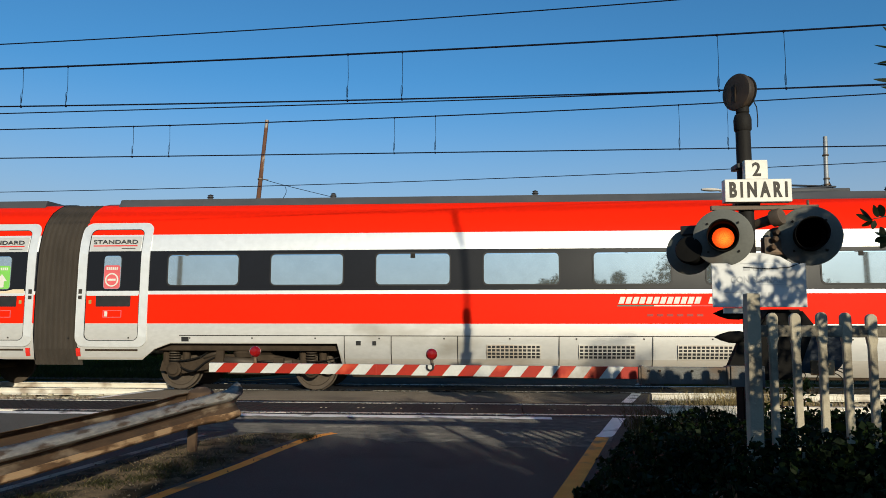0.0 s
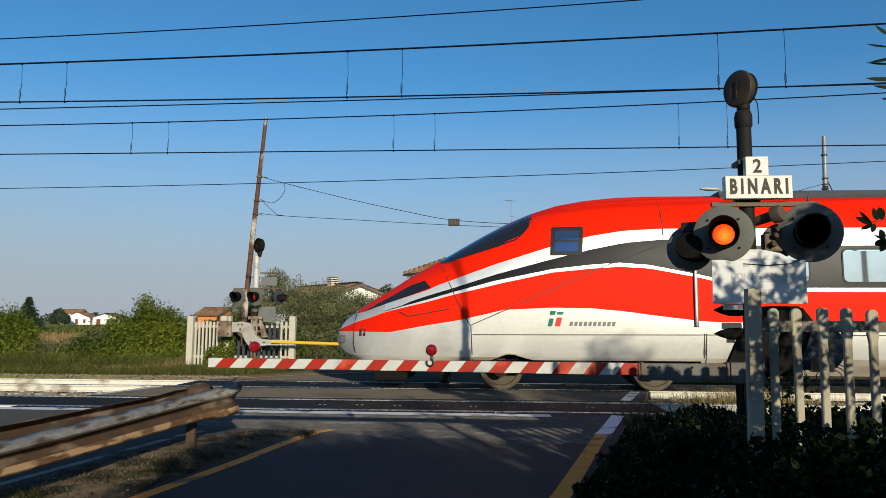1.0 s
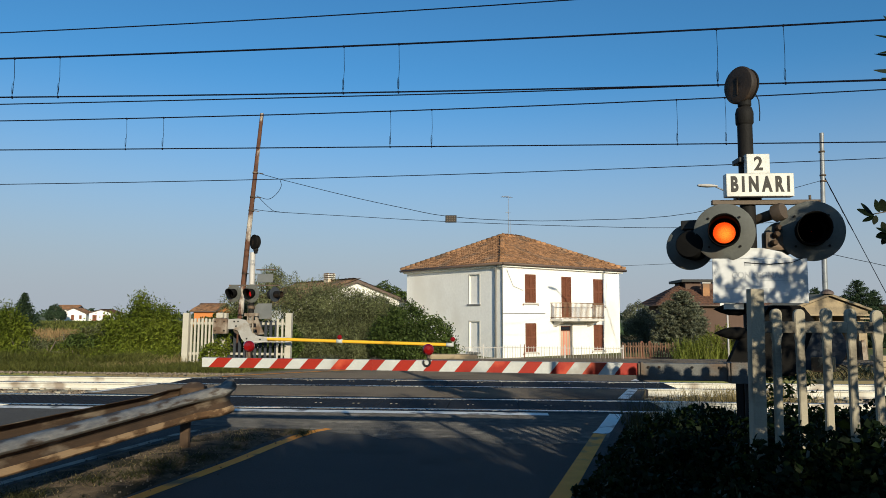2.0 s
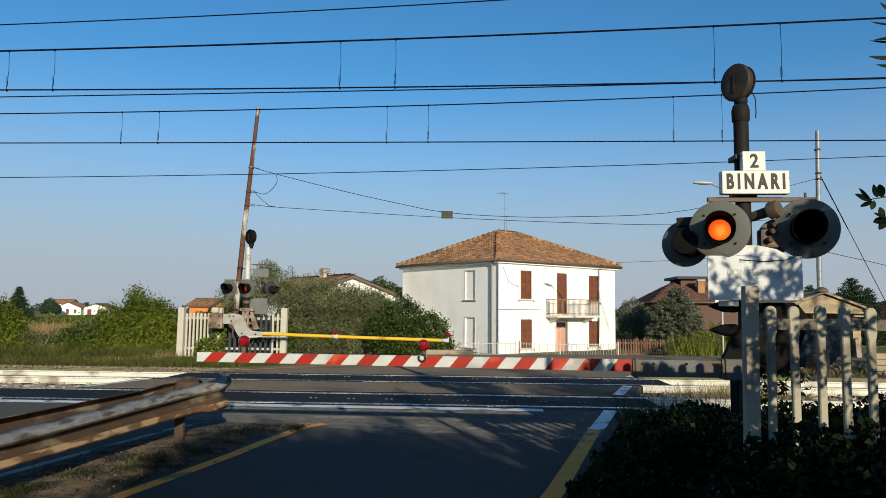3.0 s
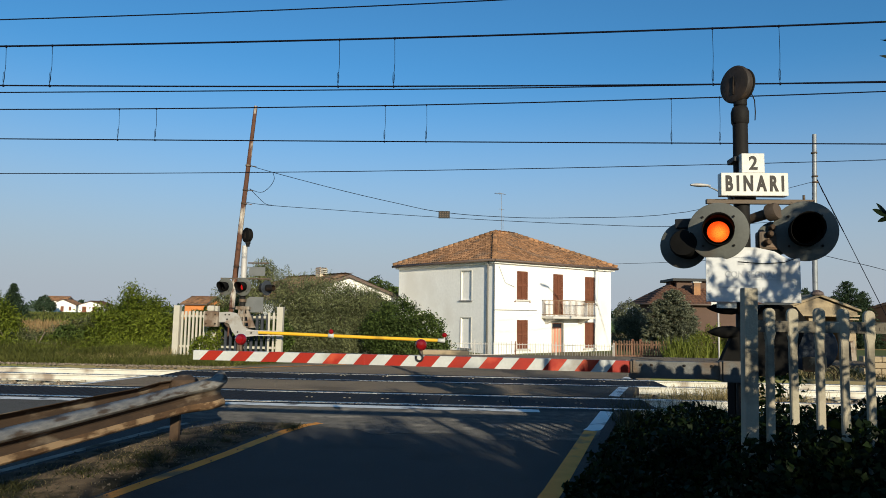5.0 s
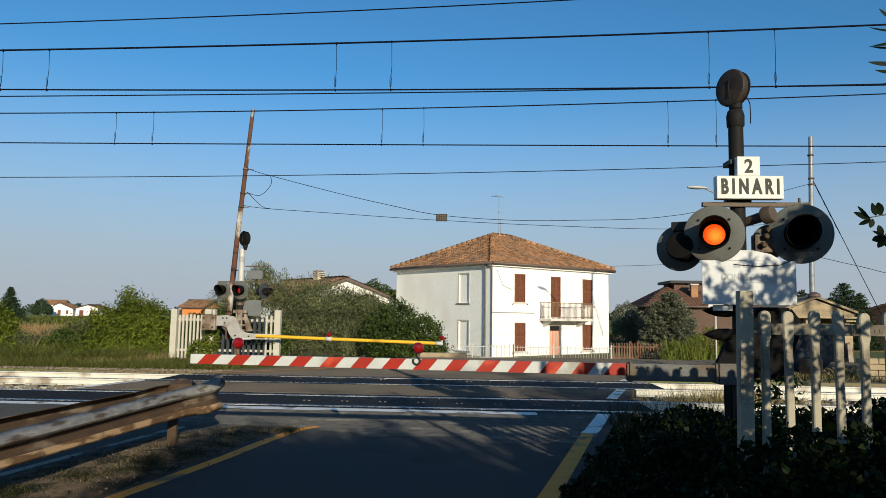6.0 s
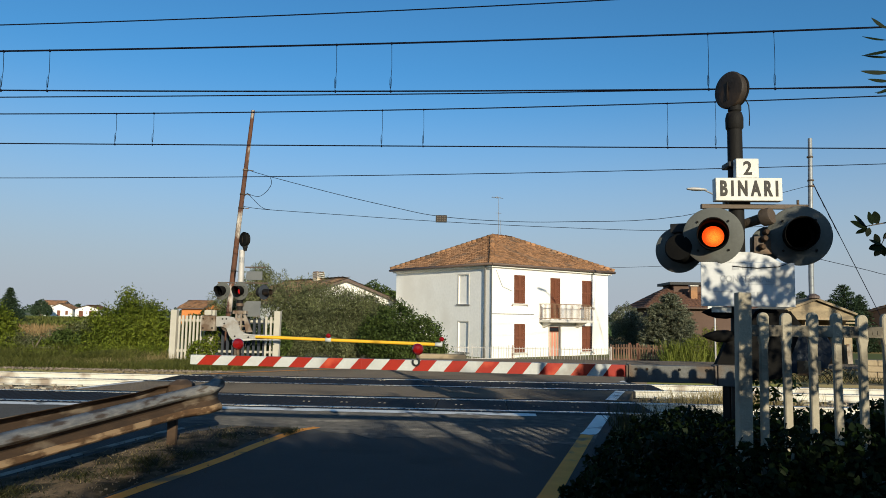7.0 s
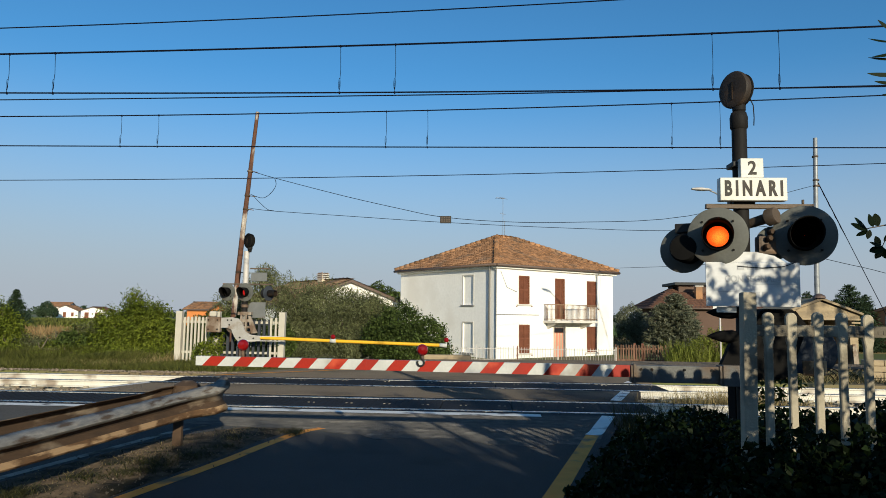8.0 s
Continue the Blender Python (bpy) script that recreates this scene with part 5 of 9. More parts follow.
def signal_lamp(parent, x, y, z, turn, radius, front_first, lit, plate="paint_grey"):
    """A round target plate with a hooded lamp; the drum inside carries a lit face and a dark one."""
    ob = new("signal_lamp")
    ob.parent = parent
    ob.matrix_basis = pose(x, y, z, 0, 0, turn)
    k = radius / 0.29
    bm = lathed([(0.15 * k, 0.01), (0.275 * k, 0.006), (0.287 * k, 0.016), (0.29 * k, 0.03), (0.275 * k, 0.04), (0.15 * k, 0.04)], (0, -1, 0), (0, 0.02, 0), 48)
    part("target_plate", bm, plate, ob, "round grey target plate", smooth=True)
    # hood, longer above
    bm = bmesh.new()
    n = 40
    r = 0.15 * k
    front, back = [], []
    for i in range(n + 1):
        a = math.tau * i / n
        up = 0.5 + 0.5 * math.sin(a)
        L = (0.17 + 0.17 * up) * k
        front.append(bm.verts.new((r * math.cos(a), -L, r * math.sin(a))))
        back.append(bm.verts.new((r * math.cos(a), 0.03, r * math.sin(a))))
    for i in range(n):
        bm.faces.new((back[i], back[i + 1], front[i + 1], front[i]))
    hood = part("hood", bm, "soot", ob, "black sun hood", smooth=True)
    sol = hood.modifiers.new("thick", "SOLIDIFY")
    sol.thickness = 0.006
    bm = lathed([(0.15 * k, -0.03), (0.152 * k, 0.0), (0.152 * k, 0.2 * k), (0.10 * k, 0.27 * k), (0.0, 0.28 * k)], (0, 1, 0), (0, 0, 0), 32)
    part("lamp_case", bm, "paint_dark", ob, "dark lamp case", smooth=True)
    for a in (45, 135, 225, 315):
        part("bolt", lathed([(0.012 * k, 0), (0.012 * k, 0.014), (0, 0.016)], (0, -1, 0), (0.205 * k * math.cos(radians(a)), -0.018, 0.205 * k * math.sin(radians(a))), 8), "paint_dark", ob)
    rim = 0.1085 * k
    part("bezel", lathed([(rim, 0.035 * k), (0.151 * k, 0.035 * k), (0.151 * k, 0.045 * k), (rim, 0.045 * k), (rim, 0.035 * k)], (0, 1, 0), (0, 0, 0), 32), "soot", ob, "black lens surround")
    # drum
    bm = bmesh.new()
    rr = 0.106 * k
    for m, s in ((0, -1), (1, 1)):
        rings = [(rr, 0.012), (rr * 0.8, 0.025), (rr * 0.4, 0.034), (0.0005, 0.036)]
        lathe(bm, rings, (0, s, 0), (0, 0, 0), 32, m)
    lathe(bm, [(rr, -0.012), (rr, 0.012)], (0, 1, 0), (0, 0, 0), 32, 1)
    drum = part("lamp_drum", bm, [lit, "dark_lens"], ob, "turning lamp drum with one lit red face", smooth=True)
    drum.matrix_basis = pose(0, 0.04 * k, 0)
    FLASHERS.append((drum, (0, 0.04 * k, 0), front_first))
    return ob


def bell(parent, x, y, z, k=1.0, turn=0.0, paint="gong_brown"):
    ob = new("bell")
    ob.parent = parent
    ob.matrix_basis = pose(x, y, z, 0, 0, turn)
    bm = lathed([(0.0, -0.074), (0.05, -0.082), (0.15, -0.078), (0.178, -0.070), (0.188, -0.055), (0.188, -0.035), (0.172, -0.028), (0.168, 0.0), (0.172, 0.05), (0.150, 0.072), (0.0, 0.076)], (0, 1, 0), (0, 0, 0), 36)
    bmesh.ops.scale(bm, vec=(0.98 * k, 0.95 * k, 1.04 * k), verts=bm.verts[:])
    part("gong", bm, paint, ob, "dark rounded gong drum", smooth=True)
    part("gong_rim", lathed([(0.17 * k, 0.018), (0.182 * k, 0.022), (0.182 * k, 0.034), (0.17 * k, 0.038)], (0, 1, 0), (0, 0.0, 0), 36), "paint_dark", ob, smooth=True)
    part("clapper", boxed(-0.010 * k, 0.010 * k, -0.084 * k, -0.076 * k, -0.11 * k, 0.08 * k, 0.003), "paint_dark", ob)
    part("neck", lathed([(0.045 * k, -0.30 * k), (0.05 * k, -0.24 * k), (0.066 * k, -0.22 * k), (0.066 * k, -0.17 * k), (0.045 * k, -0.15 * k)], (0, 0, 1), (0.02 * k, 0, 0), 20), "paint_dark", ob, smooth=True)


def build_near_signal():
    sig = thing("level_crossing_signal", (2.475, 6.9, 0), 0, "tall dark signal post with flashing lamps, bell and white signs", "crossing signal")
    part("post", lathed([(0.13, 0), (0.13, 0.12), (0.085, 0.16), (0.083, 1.4), (0.074, 1.42), (0.069, 3.46), (0.0, 3.47)], n=24), "paint_dark", sig, smooth=True)
    part("post_base", boxed(-0.17, 0.17, -0.17, 0.17, 0, 0.35, 0.03), "rust", sig, "rusty brown post base")
    part("collar", lathed([(0.069, 3.38), (0.082, 3.40), (0.084, 3.50), (0.07, 3.55), (0.045, 3.57)], n=24), "paint_dark", sig, smooth=True)
    bell(sig, -0.010, 0.0, 3.775, 0.94, -60)
    part("chain", tubed([(0.10, -0.02, 3.70), (0.135, -0.02, 3.62), (0.14, -0.02, 3.5), (0.135, -0.02, 3.42)], 0.005, 6), "paint_dark", sig)
    # number sign and word sign
    s2 = part("number_sign", boxed(-0.055, 0.158, -0.17, -0.09, 2.874, 3.062, 0.008), "sign_white", sig, "small white sign with the figure two")
    words("figure", "2", 0.18, (0.052, -0.1725, 2.962), "letter_dark", s2, squash=0.9, bold=0.025)
    s1_ = part("word_sign", boxed(-0.255, 0.363, -0.19, -0.09, 2.652, 2.872, 0.008), "sign_white", sig, "white sign box with black letters")
    words("letters", "BINARI", 0.195, (0.055, -0.1925, 2.762), "letter_dark", s1_, squash=0.62, bold=0.045, space=1.55)
    part("clamp", boxed(-0.1, 0.1, -0.1, 0.1, 2.62, 2.69, 0.01), "black", sig)
    part("clamp", boxed(-0.1, 0.1, -0.1, 0.1, 3.0, 3.05, 0.01), "black", sig)
    bm = boxed(-0.36, 0.64, -0.10, -0.05, 2.59, 2.635, 0.005)
    part("cross_arm", bm, "brown_metal", sig, "rusty brown cross arm")
    for x in (-0.12, 0.55):
        part("arm_bolt", tubed([(x, -0.075, 2.63), (x, -0.075, 2.68)], 0.012, 6), "brown_metal", sig)
    signal_lamp(sig, -0.283, -0.17, 2.315, -18, 0.271, True, "lit_amber")
    signal_lamp(sig, 0.510, -0.17, 2.325, -17, 0.281, False, "lit_amber_red")
    for x in (-0.283, 0.53):
        part("lamp_bracket", boxed(x - 0.03, x + 0.03, -0.08, 0.02, 2.45, 2.62, 0.006), "brown_metal", sig)
    # lamp of the other road side, seen from behind
    back = new("rear_signal_lamp")
    back.parent = sig
    back.matrix_basis = pose(-0.50, 0.18, 2.215, 0, 0, -28)
    part("target_plate", lathed([(0.0, 0.0), (0.215, 0.0), (0.23, 0.012), (0.215, 0.022), (0.0, 0.022)], (0, -1, 0), (0, 0, 0), 40), "paint_grey", back, smooth=True)
    # near black because the front plate's shadow is put into the case's colour
    part("lamp_case", lathed([(0.14, 0.0), (0.14, 0.2), (0.12, 0.25), (0.0, 0.26)], (0, -1, 0), (0.05, -0.02, 0.0), 28), "soot", back, smooth=True)
    part("hinge_box", boxed(-0.06, 0.12, -0.12, -0.02, 0.16, 0.25, 0.01), "black", back)
    part("rear_arm", tubed([(-0.42, 0.16, 2.28), (0, 0.05, 2.45)], 0.03, 8), "brown_metal", sig)
    # cable heads and junction box between the lamps
    part("cable_head", lathed([(0.0, 0.0), (0.075, 0.0), (0.082, 0.02), (0.082, 0.09), (0.05, 0.12), (0.045, 0.3)], (-0.62, 0.75, -0.2), (0.27, -0.16, 2.52), 20), "brown_metal", sig, smooth=True)
    part("junction_box", boxed(0.11, 0.29, -0.12, 0.0, 2.15, 2.33, 0.03), "brown_metal", sig, "rusty junction box")
    part("junction_lid", lathed([(0.0, 0.0), (0.16, 0.0), (0.165, 0.03), (0.14, 0.05), (0.0, 0.06)], (0, -1, 0), (0.30, 0.04, 2.27), 24), "paint_grey", sig, smooth=True)
    for z in (2.22, 2.3, 2.36):
        part("gland", lathed([(0.03, 0), (0.03, 0.05), (0.02, 0.07), (0, 0.07)], (0, -1, 0), (0.17 + (z - 2.2) * 0.3, -0.12, z), 10), "rust", sig)
    # notice plate
    plate = part("notice_plate", boxed(-0.41, 0.447, -0.20, -0.188, 1.657, 2.068, 0.004), "plate_white", sig, "weathered white notice plate with faded letters")
    part("plate_bracket", prismed([(-0.24, 2.070), (0.32, 2.070), (0.22, 2.13), (0.05, 2.166), (-0.08, 2.166)], (-0.199, -0.189)), "plate_white", sig)
    words("letters", "CON SEGNALE", 0.086, (0.015, -0.2025, 1.912), "letter_faint", plate, squash=0.88, bold=0.012)
    for x0, x1, z, h in ((0.02, 0.42, 1.862, 0.008), (-0.30, -0.14, 1.79, 0.008), (0.03, 0.08, 1.735, 0.06), (0.10, 0.15, 1.735, 0.06), (-0.03, 0.02, 2.0, 0.045), (0.04, 0.09, 2.0, 0.045), (-0.12, -0.06, 2.0, 0.04)):
        part("faded_bar", boxed(x0, x1, -0.2035, -0.2005, z, z + h), "letter_faint", plate)
    part("plate_wire", tubed([(-0.12, -0.206, 2.03), (0.1, -0.21, 2.015), (0.3, -0.206, 2.03), (0.42, -0.2, 2.075)], 0.004, 5), "black", sig)
    part("tag", boxed(-0.30, -0.12, -0.15, -0.14, 1.60, 1.655, 0.002), "sign_white", sig)
    # dark side horns
    for z in (1.60, 1.375):
        part("side_horn", lathed([(0.0, 0.0), (0.03, 0.06), (0.055, 0.14), (0.06, 0.24), (0.05, 0.28)], (1, 0, 0), (-0.36, -0.02, z), 18), "soot", sig, smooth=True)
    part("side_bracket", prismed([(-0.24, 1.10), (-0.10, 1.40), (0.0, 1.40), (0.0, 1.10)], (-0.05, 0.03)), "soot", sig)
    return sig


def build_near_barrier():
    bar = thing("barrier", (2.475, 6.9, 0), 0, "lowered red and white striped barrier boom with grey drive arm", "barrier")
    # drive housing
    bm = prismed([(0.0, 0.96), (0.40, 0.98), (0.60, 1.48), (0.48, 1.64), (0.18, 1.64), (0.08, 1.5)], (0.0, 0.36))
    bmesh.ops.bevel(bm, geom=bm.edges[:], offset=0.02, segments=2, affect="EDGES")
    part("drive_housing", bm, "soot", bar, "black barrier drive housing")
    part("stand", boxed(-0.07, 0.08, 0.09, 0.3, 0.0, 1.03, 0.01), "soot", bar)
    part("tail_arm", prismed([(0.06, 0.98), (0.80, 1.06), (0.82, 1.20), (0.5, 1.24), (0.06, 1.12)], (0.10, 0.16)), "pale_slate", bar, "dark tail arm")
    part("counterweight", lathed([(0.0, 0.0), (0.22, 0.0), (0.24, 0.03), (0.24, 0.13), (0.22, 0.16), (0.0, 0.16)], (0, 1, 0), (0.72, 0.18, 1.24), 28), "pale_slate", bar, "round slate-grey counterweight", smooth=True)
    part("cover_plate", boxed(0.52, 0.74, -0.03, -0.01, 1.02, 1.16, 0.01), "rust_tan", bar, "rusty tan cover plate")
    for cx, cz, wide in ((0.34, 1.05, 0.13), (0.40, 1.02, 0.10), (0.76, 1.00, 0.11), (0.80, 1.03, 0.09), (0.72, 0.97, 0.12)):
        part("cable", tubed([(cx + wide * math.cos(a), 0.05 + 0.02 * math.sin(a), cz + wide * 0.62 * math.sin(a)) for a in np.linspace(-0.5, 3.4, 10)], 0.005, 6), "rust", bar)
    bm = boxed(-1.095, -0.24, -0.12, -0.04, 0.935, 1.095, 0.008)
    arm = part("drive_arm", bm, "arm_steel", bar, "grey steel box arm")
    part("arm_joint", boxed(-0.25, 0.06, -0.14, -0.02, 0.915, 1.11, 0.008), "arm_steel", arm)
    for x in (-1.06, -0.27):
        part("flange", boxed(x - 0.012, x + 0.012, -0.135, -0.025, 0.925, 1.105, 0.003), "arm_steel", arm)
    for x in (-1.0, -0.9, -0.6, -0.35, -0.15):
        part("bolt", lathed([(0.012, 0), (0.012, 0.012), (0, 0.013)], (0, -1, 0), (x, -0.122, 1.06), 8), "paint_dark", arm)
    # boom with slanting stripes
    x0, x1 = -5.28, -1.075
    n = 28
    step = (x1 - x0) / n
    def edge(x):
        t = (x - x0) / (x1 - x0)
        return 1.066 - 0.029 * t, 0.045 + 0.011 * t, -0.075
    boom = part("boom", tubed([(x0 + 0.05, -0.075, 1.066), (x1 + 0.05, -0.075, 1.036)], 0.02, 8), "boom_white", bar, "red and white striped boom")
    for i in range(n):
        a, b = x0 + i * step, x0 + (i + 1) * step
        lean = 0.085
        zc, h, yc = edge(a)
        out = [(a - (lean if i else 0), zc - h), (b - (lean if i < n - 1 else 0), zc - h), (b, zc + h), (a, zc + h)]
        if i == 0:
            out = [(a, zc - h), (b - lean, zc - h), (b, zc + h), (a, zc + h)]
        bm = prismed(out, (yc - 0.028, yc + 0.028))
        part("stripe", bm, "boom_white" if i % 2 == 0 else "boom_red", boom)
    for x, z in ((-4.825, 1.222), (-3.065, 1.203)):
        lamp = part("boom_lamp", lathed([(0.0, -0.05), (0.035, -0.045), (0.054, -0.02), (0.056, 0.0), (0.054, 0.02), (0.035, 0.045), (0, 0.05)], (0, 1, 0), (x, -0.08, z), 24), "lamp_red", boom, "round red boom lamp", smooth=True)
        part("lamp_foot", tubed([(x, -0.08, z - 0.045), (x + 0.01, -0.085, z - 0.125)], 0.016, 8), "brown_metal", lamp)
    part("hook", tubed([(-3.075 + 0.032 * math.sin(a), -0.115, 1.085 + 0.034 * math.cos(a)) for a in np.linspace(0.2, 5.2, 16)], 0.010, 6), "black", boom)
    part("seam_band", boxed(-3.62, -3.60, -0.106, -0.044, 1.002, 1.106, 0.002), "boom_red", boom)
    return bar


def picket_outline(h, w=0.062, head=0.1, top=0.17):
    """A concrete pale: a rounded head on a slimmer shaft."""
    pts = [(-w / 2, 0.0), (w / 2, 0.0), (w / 2, h - top - 0.05), (head / 2, h - top)]
    pts += [(head / 2, h - head * 0.55)]
    pts += [(head / 2 * math.cos(a), h - head * 0.5 + head * 0.5 * math.sin(a)) for a in np.linspace(0.25, math.pi - 0.25, 9)]
    pts += [(-head / 2, h - head * 0.55), (-head / 2, h - top), (-w / 2, h - top - 0.05)]
    return pts


def build_concrete_fence(place, turn, xs_post, xs_pale, h_post, h_pale, material, rails, label, w=0.062, head=0.1, post=0.118, inset=0.031, rail=0.0375):
    f = thing("concrete_fence", place, turn, label, "fence", "concrete fences")
    deep = w * 0.42
    bm = bmesh.new()
    box(bm, -post / 2, post / 2, -post / 2, post / 2, 0, h_post, 0, 0.012)
    me = bpy.data.meshes.new("post")
    bm.to_mesh(me)
    bm.free()
    me.materials.append(M[material])
    for x in xs_post:
        piece("post", me, f, pose(x, 0, 0, 0.3, 0.6, 0))
    bm = prismed(picket_outline(h_pale, w, head), (-deep, deep))
    bmesh.ops.bevel(bm, geom=[e for e in bm.edges if abs(e.verts[0].co.y - e.verts[1].co.y) < 1e-5], offset=0.007, segments=1, affect="EDGES")
    me = bpy.data.meshes.new("pale")
    bm.to_mesh(me)
    bm.free()
    me.materials.append(M[material])
    for x in xs_pale:
        piece("pale", me, f, pose(x, 0, rng.normal() * 0.006, 0, rng.normal() * 0.15 + 0.2, 0))
    for z in rails:
        part("rail", boxed(min(xs_post + xs_pale), max(xs_post + xs_pale) + 0.05, inset, inset + 0.054, z - rail, z + rail, 0.006), material, f)
    return f


def build_guardrail():
    """A crash barrier with a beam on either side of its posts, ending at the crossing."""
    g = thing("crash_barrier", (-3.39, 7.95, 0), 0, "rusty grey double-sided steel crash barrier on short posts", "crash barrier")
    prof = [(0.0, 0.0), (0.03, 0.008), (0.07, 0.022), (0.085, 0.045), (0.082, 0.07), (0.055, 0.098), (0.015, 0.122), (0.0, 0.15), (0.01, 0.185), (0.05, 0.212), (0.095, 0.232), (0.108, 0.255), (0.098, 0.28), (0.055, 0.31), (0.0, 0.33)]
    line = [(0.37, 0.20), (0.30, 0.06), (0.14, -0.25), (0.10, -0.6), (0.02, -1.5), (-0.08, -2.9), (-0.25, -4.6), (-0.55, -7.2)]
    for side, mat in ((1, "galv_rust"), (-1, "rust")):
        bm = bmesh.new()
        last = None
        for i, (x, y) in enumerate(line):
            a, b = Vector(line[max(i - 1, 0)]), Vector(line[min(i + 1, len(line) - 1)])
            d = (b - a).normalized()
            nrm = Vector((-d.y, d.x))
            if side < 0:
                x, y = (x - 0.29 if i > 1 else x - 0.33 - 0.06 * i), y
                nrm = -nrm
            tall = (1.0, 1.0, 0.96, 0.93, 0.87, 0.81, 0.8, 0.8)[i] if side > 0 else 1.0 if i < 3 else 0.93
            tip = (0.10 if i == 0 else 0.03 if i == 1 else 0.0) if side > 0 else 0.0
            now = [bm.verts.new((x + nrm.x * o * 1.0, y + nrm.y * o, 0.365 + z * tall + tip * (z / 0.33) ** 2 + (0.02 if i == 0 else 0))) for o, z in prof]
            if last:
                for k in range(len(prof) - 1):
                    # groove faces get the darker rust: the upper ridge's shadow put into colour
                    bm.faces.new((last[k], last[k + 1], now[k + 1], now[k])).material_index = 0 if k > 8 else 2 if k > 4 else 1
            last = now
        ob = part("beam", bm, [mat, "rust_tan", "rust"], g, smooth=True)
        sol = ob.modifiers.new("thick", "SOLIDIFY")
        sol.thickness = 0.005
    for x, y in ((-0.06, 0.0), (-0.32, -4.0)):
        bm = boxed(x - 0.05, x + 0.05, y - 0.03, y + 0.03, 0, 0.66, 0.006)
        part("post", bm, "rust", g)
        part("spacer", boxed(x - 0.1, x + 0.13, y - 0.05, y + 0.05, 0.44, 0.6, 0.01), "rust", g)
    bm = lathed([(0.0, 0.0), (0.14, 0.0), (0.16, 0.05), (0.13, 0.17), (0.05, 0.22), (0.0, 0.22)], (0, 0, 1), (-0.02, 0.1, 0.53), 20)
    bmesh.ops.scale(bm, vec=(1.1, 1.1, 1), verts=bm.verts[:])
    part("end_cap", bm, "rust", g, "bent rusty end cap", smooth=True)
    return g


build_near_signal()
build_near_barrier()
near_fence = build_concrete_fence((0, 4.9, 0), 0, [1.765], [1.906 + 0.163 * k for k in range(12)], 1.72, 1.585, "concrete", [1.464, 0.45], "weathered grey concrete pale fence with rounded heads", 0.050, 0.070, 0.090, -0.017, 0.038)
for k in range(7):
    part("raised_mark", boxed(2.452 + k * 0.034, 2.474 + k * 0.034, -0.0205, -0.0165, 1.447, 1.473 - 0.004 * (k % 2), 0.001), "concrete", near_fence)
build_guardrail()


